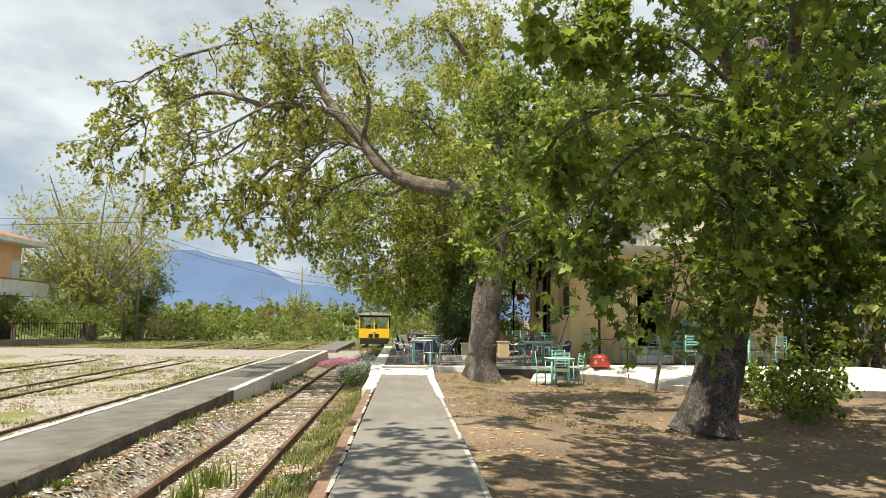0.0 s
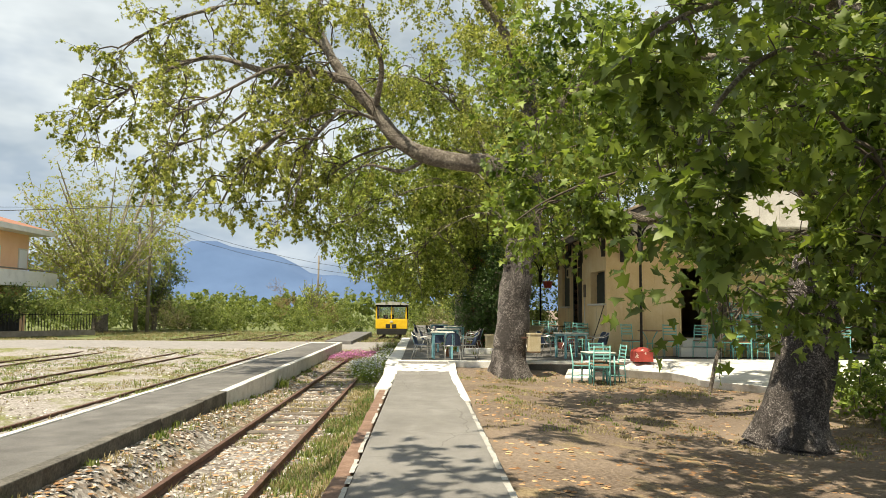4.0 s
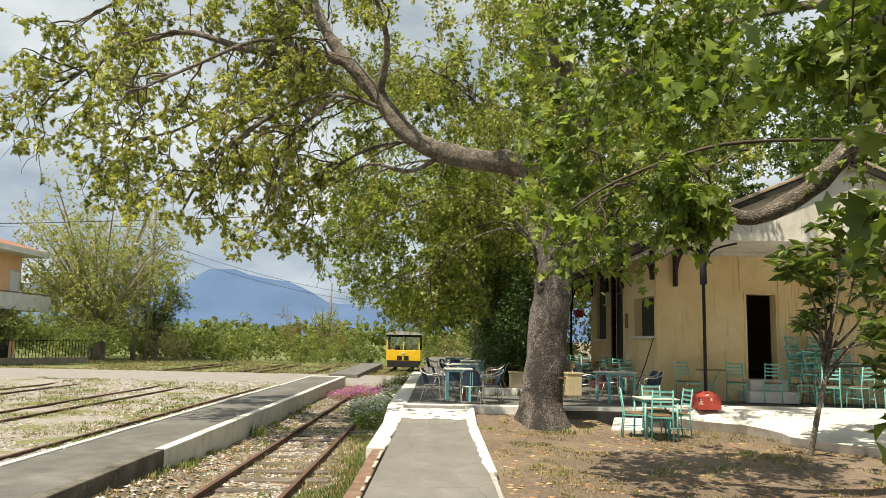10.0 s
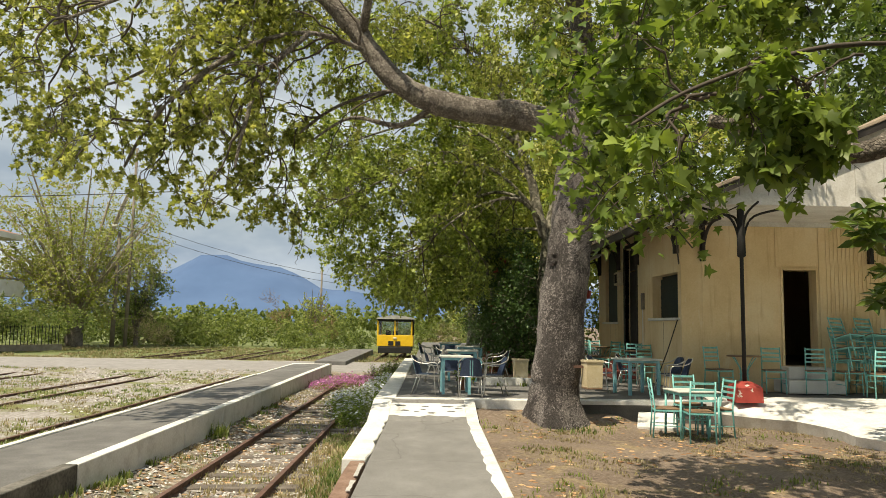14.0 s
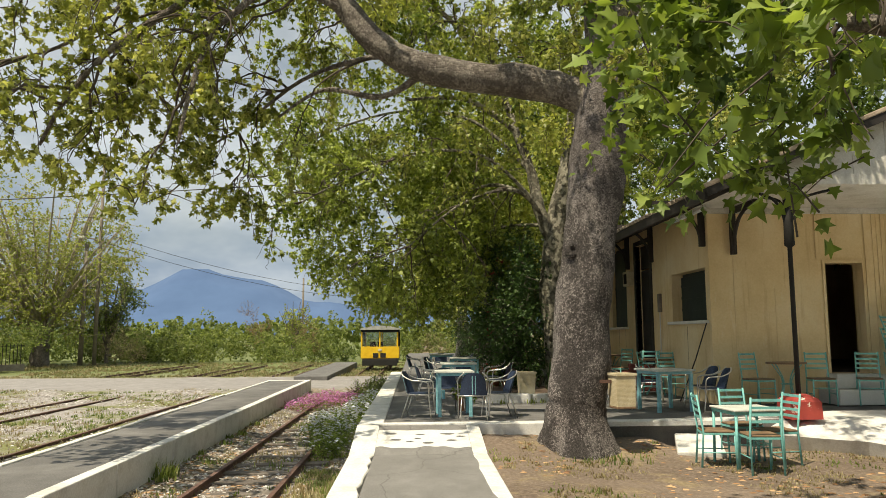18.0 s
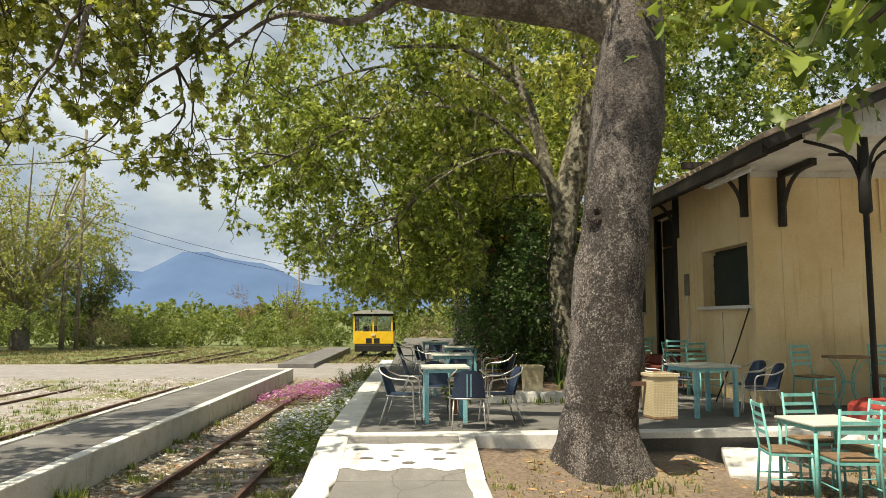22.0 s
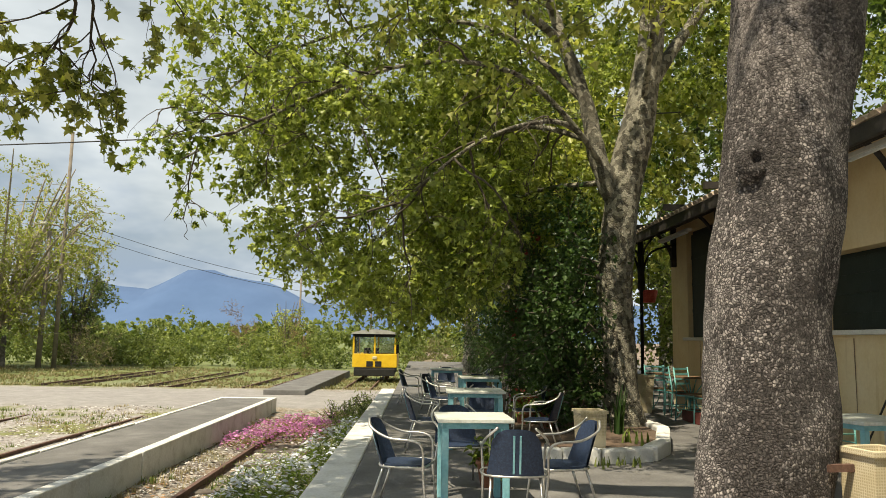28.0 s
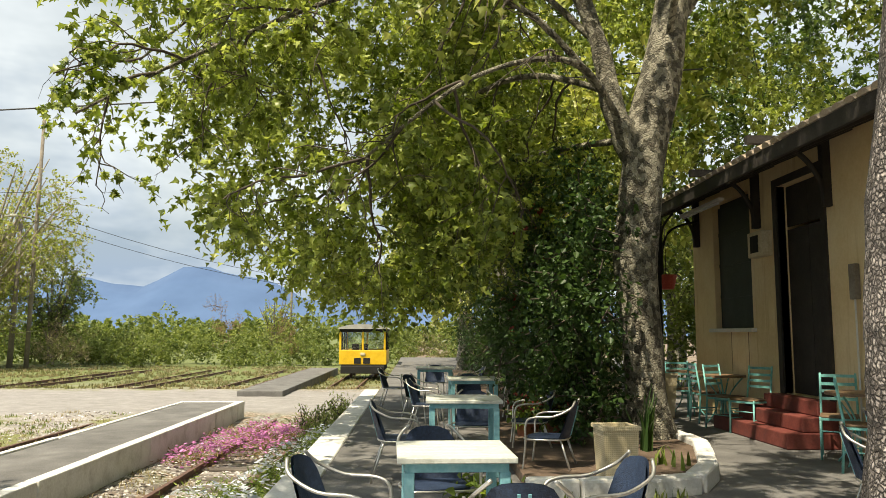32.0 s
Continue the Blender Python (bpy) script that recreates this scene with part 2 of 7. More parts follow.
M_SLEEPER = worn("weathered_sleeper", (0.125, 0.10, 0.085), (0.055, 0.045, 0.04), (0.24, 0.21, 0.18), 5, 0.9, 0.4, 50, spread=0.5)


def wall_material():
    """Ochre paint with rain streaks, bleached spots and a few rusty drips."""
    n = Nodes("ochre_paint", 0.78)
    broad, grain, streak = n.noise(0.9, 5, 0.6), n.noise(28, 4, 0.6), n.noise(2.6, 5, 0.65, (3.0, 3.0, 0.22))
    c = n.ramp(broad, (0.3, (0.64, 0.47, 0.25)), (0.5, (0.75, 0.59, 0.35)), (0.7, (0.82, 0.70, 0.49)))
    c = n.mix(0.22, c, n.ramp(grain, (0.3, (0.52, 0.38, 0.19)), (0.7, (0.80, 0.66, 0.42))))
    c = n.mix(n.ramp(streak, (0.56, (0, 0, 0)), (0.72, (0.55, 0.55, 0.55))), c, (0.46, 0.29, 0.13))
    c = n.mix(n.ramp(n.noise(1.7, 5, 0.7, (2.0, 2.0, 0.6)), (0.62, (0, 0, 0)), (0.74, (0.6, 0.6, 0.6))), c, (0.80, 0.72, 0.56))
    n.colour(c)
    return n.bump(grain, 0.15, 0.01).mat


M_WALL = wall_material()
M_DARKWOOD = worn("dark_green_paint", (0.012, 0.022, 0.020), (0.007, 0.012, 0.011), (0.03, 0.045, 0.04), 3, 0.55, 0.15)
M_BLACKWOOD = worn("black_timber", (0.022, 0.018, 0.017), (0.012, 0.01, 0.01), (0.05, 0.042, 0.036), 4, 0.7, 0.2)
M_PALEWOOD = worn("white_boards", (0.60, 0.58, 0.55), (0.40, 0.37, 0.33), (0.72, 0.71, 0.69), 2.2, 0.8, 0.15, 30)
M_TILE = worn("roof_tile", (0.42, 0.33, 0.25), (0.22, 0.17, 0.13), (0.55, 0.47, 0.38), 3, 0.9, 0.3, 40)
M_TURQUOISE = worn("turquoise_paint", (0.16, 0.49, 0.47), (0.09, 0.30, 0.30), (0.30, 0.60, 0.57), 7, 0.5, 0.1)
M_BLUELEG = worn("pale_blue_paint", (0.20, 0.50, 0.58), (0.12, 0.33, 0.40), (0.36, 0.62, 0.66), 7, 0.5, 0.1)
M_TABLETOP = worn("pale_tabletop", (0.60, 0.62, 0.58), (0.40, 0.42, 0.38), (0.72, 0.73, 0.69), 5, 0.45, 0.05)
M_METAL = worn("aluminium_tube", (0.62, 0.60, 0.57), (0.45, 0.43, 0.40), (0.75, 0.73, 0.70), 9, 0.32, 0.0, 40, 0.85)
M_NAVY = worn("navy_wicker", (0.015, 0.028, 0.066), (0.007, 0.012, 0.03), (0.04, 0.075, 0.15), 60, 0.55, 0.5, 160)
M_YELLOW = worn("yellow_paint", (0.80, 0.50, 0.02), (0.62, 0.34, 0.015), (0.86, 0.58, 0.05), 4, 0.4, 0.05)
M_RED = worn("red_paint", (0.46, 0.045, 0.035), (0.27, 0.035, 0.03), (0.56, 0.14, 0.11), 5, 0.6, 0.15)
M_BLACK = worn("black_paint", (0.010, 0.010, 0.010), (0.006, 0.006, 0.006), (0.028, 0.026, 0.025), 6, 0.85, 0.1)
M_ROOF_GREY = worn("grey_roof_sheet", (0.36, 0.36, 0.35), (0.22, 0.21, 0.20), (0.5, 0.5, 0.48), 4, 0.6, 0.1)
M_CREAM = worn("cream_planter", (0.62, 0.55, 0.40), (0.42, 0.34, 0.20), (0.72, 0.66, 0.52), 5, 0.8, 0.2)
M_SEATWOOD = worn("brown_seat", (0.20, 0.12, 0.07), (0.11, 0.065, 0.04), (0.30, 0.20, 0.12), 9, 0.6, 0.1)
M_PEACH = worn("peach_plaster", (0.82, 0.50, 0.31), (0.76, 0.43, 0.26), (0.85, 0.56, 0.37), 0.8, 0.9, 0.05)
M_BALCONY = worn("balcony_concrete", (0.66, 0.65, 0.63), (0.5, 0.49, 0.47), (0.75, 0.74, 0.72), 1.5, 0.9, 0.05)
M_ROOFRED = worn("red_roof_tile", (0.33, 0.15, 0.10), (0.22, 0.10, 0.07), (0.43, 0.22, 0.15), 2, 0.9, 0.2)
M_POLE = worn("weathered_pole", (0.19, 0.16, 0.13), (0.11, 0.09, 0.07), (0.3, 0.27, 0.23), 3, 0.9, 0.1)
M_WIRE = worn("cable", (0.03, 0.03, 0.03), (0.02, 0.02, 0.02), (0.05, 0.05, 0.05), 3, 0.7, 0)
M_SOIL = worn("planting_soil", (0.10, 0.065, 0.045), (0.05, 0.035, 0.025), (0.2, 0.14, 0.10), 6, 0.95, 0.6)


def glass_material():
    n = Nodes("window_glass", 0.03)
    n.bsdf.inputs["Transmission Weight"].default_value = 1.0
    n.bsdf.inputs["IOR"].default_value = 1.45
    return n.colour((0.85, 0.9, 0.88)).mat


M_GLASS = glass_material()

# ---- mesh helpers ----


def link_mesh(name, verts, faces, material, parent=None, label="", smooth=False):
    me = bpy.data.meshes.new(name)
    me.from_pydata(verts, [], faces)
    me.materials.append(material)
    if smooth:
        me.polygons.foreach_set("use_smooth", [True] * len(me.polygons))
    ob = new(name, me)
    if parent:
        ob.parent = parent
    if label:
        ob["label"] = label
    return ob


def part(name, bm, material, parent=None, label="", smooth=False):
    """Links a bmesh as one mesh object under a thing or a part."""
    me = bpy.data.meshes.new(name)
    for f in bm.faces:
        f.smooth = smooth
    bm.to_mesh(me)
    bm.free()
    me.materials.append(material)
    ob = new(name, me)
    if parent:
        ob.parent = parent
    if label:
        ob["label"] = label
    return ob


def thing(name, x=0, y=0, z=0, turn=0, label="", category="", group="", kind=""):
    ob = new(name)
    ob.empty_display_size = 0.1
    ob.matrix_basis = pose(x, y, z, 0, 0, turn)
    return tagged(ob, label, category, group, kind)


def add_box(bm, x0, x1, y0, y1, z0, z1, m=None, bevel=0.0):
    r = bmesh.ops.create_cube(bm, size=1.0)
    mat = Matrix.Translation(((x0 + x1) / 2, (y0 + y1) / 2, (z0 + z1) / 2)) @ Matrix.Diagonal((x1 - x0, y1 - y0, z1 - z0, 1))
    bmesh.ops.transform(bm, matrix=(m @ mat) if m else mat, verts=r["verts"])
    if bevel:
        edges = list({e for v in r["verts"] for e in v.link_edges})
        bmesh.ops.bevel(bm, geom=edges, offset=bevel, segments=2, affect="EDGES", profile=0.5)
    return bm


def box(x0, x1, y0, y1, z0, z1, bevel=0.0, m=None):
    return add_box(bmesh.new(), x0, x1, y0, y1, z0, z1, m, bevel)


def tube_data(points, radii, sides=8, start=0):
    """Vertices and faces of a tapered tube along points."""
    pts = [Vector(p) for p in points]
    verts, faces = [], []
    up = Vector((0.31, 0.17, 0.93))
    for i, p in enumerate(pts):
        d = (pts[min(i + 1, len(pts) - 1)] - pts[max(i - 1, 0)]).normalized()
        a = d.cross(up if abs(d.dot(up)) < 0.95 else Vector((1, 0, 0))).normalized()
        b = d.cross(a)
        for k in range(sides):
            w = 2 * math.pi * k / sides
            verts.append(tuple(p + (a * math.cos(w) + b * math.sin(w)) * radii[i]))
    for i in range(len(pts) - 1):
        for k in range(sides):
            k2 = (k + 1) % sides
            faces.append((start + i * sides + k, start + i * sides + k2, start + (i + 1) * sides + k2, start + (i + 1) * sides + k))
    n = start + (len(pts) - 1) * sides
    faces.append(tuple(range(n, n + sides)))
    faces.append(tuple(range(start + sides - 1, start - 1, -1)))
    return verts, faces


def tube(name, points, radii, material, parent=None, sides=8, label=""):
    if isinstance(radii, (int, float)):
        radii = [radii] * len(points)
    v, f = tube_data(points, radii, sides)
    return link_mesh(name, v, f, material, parent, label, True)


def curve(points, steps=4):
    """A smooth line through points (Catmull-Rom)."""
    pts = [Vector(p) for p in points]
    out = []
    for i in range(len(pts) - 1):
        p0, p1, p2, p3 = pts[max(i - 1, 0)], pts[i], pts[i + 1], pts[min(i + 2, len(pts) - 1)]
        for k in range(steps):
            t = k / steps
            out.append(0.5 * (2 * p1 + (p2 - p0) * t + (2 * p0 - 5 * p1 + 4 * p2 - p3) * t * t + (3 * p1 - p0 - 3 * p2 + p3) * t ** 3))
    out.append(pts[-1])
    return out


def lerp_list(a, n):
    return list(np.interp(np.linspace(0, len(a) - 1, n), range(len(a)), a))


# ---- foliage ----
rng = np.random.default_rng(11)
LOBED = np.array([(0, 0), (0.46, 0.02), (0.31, 0.27), (0.6, 0.56), (0.21, 0.56), (0, 1.0), (-0.21, 0.56), (-0.6, 0.56), (-0.31, 0.27), (-0.46, 0.02)])
PLANE = np.array([(0, 0.05), (0.2, -0.06), (0.46, 0.04), (0.34, 0.24), (0.44, 0.36), (0.64, 0.56), (0.36, 0.52), (0.2, 0.54), (0.19, 0.76), (0, 1.05), (-0.19, 0.76), (-0.2, 0.54), (-0.36, 0.52), (-0.64, 0.56), (-0.44, 0.36), (-0.34, 0.24), (-0.46, 0.04), (-0.2, -0.06)])
PLANE_FACES = [(0, 1, 2, 3), (0, 3, 7), (3, 4, 5, 6, 7), (0, 7, 11), (7, 8, 9, 10, 11), (0, 15, 16, 17), (0, 11, 15), (11, 12, 13, 14, 15)]
LOBED_FACES = [(0, 1, 2, 8, 9), (2, 3, 4), (6, 7, 8), (2, 4, 6, 8), (4, 5, 6)]
SIMPLE = np.array([(0, 0), (0.42, 0.35), (0.24, 0.75), (0, 1.0), (-0.24, 0.75), (-0.42, 0.35)])
SIMPLE_FACES = [(0, 1, 2, 3), (0, 3, 4, 5)]
TRILOBE = np.array([(0, 0), (0.52, 0.28), (0.19, 0.5), (0, 1.0), (-0.19, 0.5), (-0.52, 0.28)])
LANCE = np.array([(0, 0), (0.13, 0.4), (0, 1.0), (-0.13, 0.4)])
LANCE_FACES = [(0, 1, 2, 3)]


def leaf_mesh(name, at, ways, sizes, material, shape=LOBED, faces=LOBED_FACES, parent=None, label="", droop=0.25):
    """One mesh of many leaves: at, where each stem begins; ways, along each leaf."""
    n = len(at)
    y = ways / np.linalg.norm(ways, axis=1)[:, None]
    x = np.cross(y, rng.normal(size=(n, 3)) * 0.6 + (0, 0, 1))
    x /= np.linalg.norm(x, axis=1)[:, None] + 1e-9
    z = np.cross(x, y)
    s = sizes[:, None, None]
    k = len(shape)
    bend = np.abs(shape[:, 0]) * 0.35 - shape[:, 1] ** 2 * droop
    verts = at[:, None, :] + s * (shape[None, :, :1] * x[:, None, :] + shape[None, :, 1:] * y[:, None, :] + bend[None, :, None] * z[:, None, :])
    me = bpy.data.meshes.new(name)
    loops = np.concatenate([np.array(f) for f in faces])
    lens = np.array([len(f) for f in faces])
    all_loops = (loops[None, :] + (np.arange(n) * k)[:, None]).ravel()
    all_lens = np.tile(lens, n)
    me.vertices.add(n * k)
    me.vertices.foreach_set("co", verts.ravel().astype(np.float32))
    me.loops.add(len(all_loops))
    me.loops.foreach_set("vertex_index", all_loops.astype(np.int32))
    me.polygons.add(len(all_lens))
    me.polygons.foreach_set("loop_start", np.concatenate([[0], np.cumsum(all_lens)[:-1]]).astype(np.int32))
    me.polygons.foreach_set("loop_total", all_lens.astype(np.int32))
    me.update(calc_edges=True)
    me.materials.append(material)
    ob = new(name, me)
    if parent:
        ob.parent = parent
    if label:
        ob["label"] = label
    return ob


def spray(clumps, twigs_per_m3, leaves_per_twig, droop=0.5, twig_len=0.9, hollow=0.45):
    """Twigs and leaf places inside ellipsoids (x, y, z, rx, ry, rz, density). Returns twig lines, leaf places and leaf ways."""
    lines, at, ways = [], [], []
    for cx, cy, cz, rx, ry, rz, dens in clumps:
        n = max(3, int(4.19 * rx * ry * rz * twigs_per_m3 * dens))
        u = rng.normal(size=(n, 3))
        u /= np.linalg.norm(u, axis=1)[:, None]
        rad = rng.random(n) ** hollow
        p = np.array([cx, cy, cz]) + u * rad[:, None] * (rx, ry, rz)
        d = u * 0.8 + rng.normal(size=(n, 3)) * 0.55 + (0, 0, -droop * 0.5)
        d /= np.linalg.norm(d, axis=1)[:, None]
        length = twig_len * rng.uniform(0.5, 1.3, n)
        for i in range(n):
            a = p[i] - d[i] * length[i] * 0.5
            b = p[i]
            c = p[i] + d[i] * length[i] * 0.45 + np.array((0, 0, -droop * 0.3 * length[i]))
            lines.append((a, b, c))
            k = rng.poisson(leaves_per_twig) + 1
            t = rng.random(k) ** 0.7
            q = np.where(t[:, None] < 0.5, a + (b - a) * (t[:, None] * 2), b + (c - b) * (t[:, None] * 2 - 1))
            at.append(q + rng.normal(size=(k, 3)) * 0.05)
            w = d[i] * 0.5 + rng.normal(size=(k, 3)) * 0.7 + (0, 0, -droop * 0.5)
            ways.append(w)
    return lines, np.concatenate(at), np.concatenate(ways)


def twig_mesh(name, lines, radius, material, parent, keep=1.0):
    verts, faces = [], []
    for ln in lines:
        if rng.random() > keep:
            continue
        v, f = tube_data(ln, [radius, radius * 0.75, radius * 0.35], 3, len(verts))
        verts += v
        faces += f[:-2]
    return tagged(link_mesh(name, verts, faces, material, parent, "", True), kind="stuff")



def shoot(p, d, length, n, sag, wander):
    """A wandering line from p along d that sags towards its end."""
    d = Vector(d).normalized()
    pts, step = [Vector(p)], length / n
    for i in range(n):
        d = (d + Vector((random.gauss(0, wander), random.gauss(0, wander), random.gauss(0, wander * 0.7) - sag * (i + 1) / n))).normalized()
        pts.append(pts[-1] + d * step)
    return pts


def light_gap(x, y, z, least=0.05):
    """Loose places in the crowns, strung along the sun's way, through which it dapples the ground."""
    return noise.noise(((x + 0.356 * z) * 1.5, (y + 0.395 * z) * 1.5, 7.7)) > least


def boughs(parent, limbs, counts, lengths, leaf, material, sag=0.3, thick=0.03, shape=LOBED, faces=LOBED_FACES, inside=None, outward=(0, 0, 0), label="", bark=None, name="bough_leaves", spread=0.9, bare=0.3, loose=True):
    """Branches off the limbs, branchlets off the branches, twigs off the branchlets, and leaves towards the twigs' ends."""
    verts, faces_out, at, ways = [], [], [], []

    def grow(line, radii, sides):
        v, f = tube_data(line, radii, sides, len(verts))
        verts.extend(v)
        faces_out.extend(f[:-2])

    def side(line, low):
        k = random.uniform(low, 1.0) * (len(line) - 1)
        i = min(int(k), len(line) - 2)
        p = Vector(line[i]).lerp(Vector(line[i + 1]), k - i)
        d = (Vector(line[i + 1]) - Vector(line[i])).normalized()
        return p, d + Vector((random.gauss(0, spread), random.gauss(0, spread), random.gauss(0, spread * 0.8)))

    for limb in limbs:
        main = curve(limb, 5)
        for i in range(counts[0]):
            p, d = side(main, 0.1)
            one = shoot(p, d + Vector(outward), lengths[0] * random.uniform(0.6, 1.3), 9, sag, 0.34)
            if inside and not inside(*one[-1]):
                continue
            grow(one, lerp_list([thick, thick * 0.3], 10), 5)
            for j in range(counts[1]):
                p, d = side(one, bare)
                two = shoot(p, d, lengths[1] * random.uniform(0.5, 1.3), 5, sag * 1.1, 0.4)
                grow(two, lerp_list([thick * 0.38, thick * 0.16], 6), 4)
                for k in range(counts[2]):
                    p, d = side(two, 0.3)
                    tip = shoot(p, d, lengths[2] * random.uniform(0.5, 1.3), 2, sag, 0.25)
                    if inside and not inside(*tip[-1]) or loose and light_gap(*(parent.matrix_basis @ tip[-1])):
                        continue
                    grow(tip, [thick * 0.14, thick * 0.1, thick * 0.06], 3)
                    for m in range(counts[3]):
                        q = tip[1].lerp(tip[2], random.uniform(0.0, 1.0)) if m > 2 else tip[2]
                        at.append(tuple(q + Vector((random.gauss(0, leaf * 0.25), random.gauss(0, leaf * 0.25), random.gauss(0, leaf * 0.25)))))
                        w = (tip[2] - tip[1]).normalized() * 0.5 + Vector((random.gauss(0, 0.7), random.gauss(0, 0.7), random.gauss(-0.2, 0.45)))
                        ways.append(tuple(w))
    tagged(link_mesh("twigwork", verts, faces_out, bark or M_TWIG, parent, "", True), kind="stuff")
    leaf_mesh(name, np.array(at), np.array(ways), leaf * rng.uniform(0.55, 1.2, len(at)), material, shape, faces, parent, label)


# ---- ground ----


def smooth(a, b, x):
    t = min(1.0, max(0.0, (x - a) / (b - a)))
    return t * t * (3 - 2 * t)


def ground_z(x, y):
    """Height of the one sheet of ground."""
    yard = -0.68 + 0.16 * smooth(33.5, 36.5, y) * (1 - smooth(43, 46, y))
    dirt = -0.29 - 0.29 * smooth(1.0, 6.0, x) * (1 - smooth(13, 17.5, y)) - 0.09 * smooth(1.0, 3.0, x) + 0.15 * smooth(19.7, 20.7, y) * (1 - smooth(3.2, 3.8, x))
    z = yard + (dirt - yard) * smooth(-0.75, 0.7, x)
    if y < 36:
        z += (0.33 - 0.22 * smooth(12, 19, y)) * smooth(-5.7, -5.0, x) * (1 - smooth(-3.35, -2.8, x)) * (1 - smooth(34.6, 35.4, y))
        z += 0.24 * smooth(-1.35, -0.8, x) * (1 - smooth(-0.7, -0.2, x)) * (1 - smooth(18, 21, y))
    return z + 0.022 * noise.noise((x * 1.7, y * 1.7, 3.1)) + 0.012 * noise.noise((x * 6, y * 6, 1.7))


def ground_material():
    n = Nodes("yard_ground", 0.95)
    sep = n.node("ShaderNodeSeparateXYZ")
    n.link(n.geo.outputs["Position"], sep.inputs["Vector"])
    wob = n.noise(0.9, 4, 0.65, world=True)
    big = n.noise(0.25, 3, 0.6, world=True)
    grain = n.noise(22, 5, 0.7, world=True)
    peb = n.node("ShaderNodeTexVoronoi", Scale=18.0)
    n.link(n.geo.outputs["Position"], peb.inputs["Vector"])
    x = n.maths("ADD", sep.outputs["X"], n.maths("MULTIPLY_ADD", wob, 0.9, -0.45))
    y = n.maths("ADD", sep.outputs["Y"], n.maths("MULTIPLY_ADD", wob, 2.4, -1.2))

    def step(v, a, b):
        m = n.node("ShaderNodeMapRange", From_Min=a, From_Max=b)
        m.interpolation_type = "SMOOTHSTEP"
        n.link(v, m.inputs["Value"])
        return m.outputs["Result"]

    gravel = n.ramp(peb.outputs["Color"], (0.1, (0.15, 0.125, 0.105)), (0.5, (0.28, 0.258, 0.248)), (0.9, (0.46, 0.442, 0.438)))
    gravel = n.mix(0.45, gravel, n.ramp(grain, (0.3, (0.155, 0.127, 0.112)), (0.7, (0.42, 0.395, 0.38))))
    grass = n.ramp(grain, (0.3, (0.08, 0.095, 0.026)), (0.55, (0.18, 0.185, 0.065)), (0.75, (0.33, 0.3, 0.14)))
    soil = n.ramp(grain, (0.28, (0.075, 0.052, 0.04)), (0.52, (0.16, 0.118, 0.09)), (0.74, (0.29, 0.23, 0.185)))
    soil = n.mix(step(big, 0.42, 0.62), soil, n.mix(0.5, soil, (0.30, 0.235, 0.185)))
    straw = n.mix(step(n.noise(1.3, 5, 0.7, world=True), 0.52, 0.68), soil, n.ramp(grain, (0.3, (0.16, 0.115, 0.065)), (0.7, (0.33, 0.26, 0.16))))
    road = n.ramp(n.noise(3.0, 5, 0.7, world=True), (0.3, (0.20, 0.187, 0.182)), (0.6, (0.285, 0.27, 0.263)), (0.8, (0.36, 0.345, 0.335)))
    yard = n.mix(step(n.noise(0.55, 5, 0.7, world=True), 0.47, 0.60), gravel, grass)
    leafy = n.mix(step(n.noise(2.3, 4, 0.7, world=True), 0.5, 0.6), yard, n.ramp(grain, (0.3, (0.25, 0.14, 0.07)), (0.7, (0.5, 0.34, 0.2))))
    bed = n.ramp(peb.outputs["Color"], (0.15, (0.06, 0.048, 0.04)), (0.5, (0.16, 0.14, 0.125)), (0.82, (0.42, 0.40, 0.385)))
    leafy = n.mix(0.6, leafy, bed)
    yard = n.mix(step(x, -4.2, -3.6), yard, leafy)
    field = n.mix(step(y, 44, 52), n.mix(0.5, yard, grass), n.ramp(grain, (0.3, (0.075, 0.1, 0.03)), (0.7, (0.19, 0.215, 0.075))))
    yard = n.mix(step(y, 42.5, 44.0), yard, field)
    on_road = n.maths("MULTIPLY", step(y, 35.2, 36.2), n.maths("SUBTRACT", 1.0, step(y, 42.0, 43.2)))
    yard = n.mix(on_road, yard, road)
    n.colour(n.mix(step(x, -0.3, 0.3), yard, straw))
    n.bump(n.maths("ADD", grain, peb.outputs["Distance"]), 0.55, 0.03)
    return n.mat


M_GROUND = ground_material()
gx = np.concatenate([-np.geomspace(3000, 17, 26), np.arange(-16, 14, 0.22), np.geomspace(15, 3000, 24)])
gy = np.concatenate([-np.geomspace(300, 8, 10), np.arange(-7, 24, 0.22), np.arange(24, 62, 0.5), np.geomspace(63, 4800, 30)])
gv = [(float(a), float(b), ground_z(a, b)) for b in gy for a in gx]
nx = len(gx)
gf = [(j * nx + i, j * nx + i + 1, (j + 1) * nx + i + 1, (j + 1) * nx + i) for j in range(len(gy) - 1) for i in range(nx - 1)]
tagged(link_mesh("ground", gv, gf, M_GROUND, smooth=True), "bare brown earth, pale gravel and grass of a station yard", "ground", kind="structure")

# ---- path, terrace and platforms ----


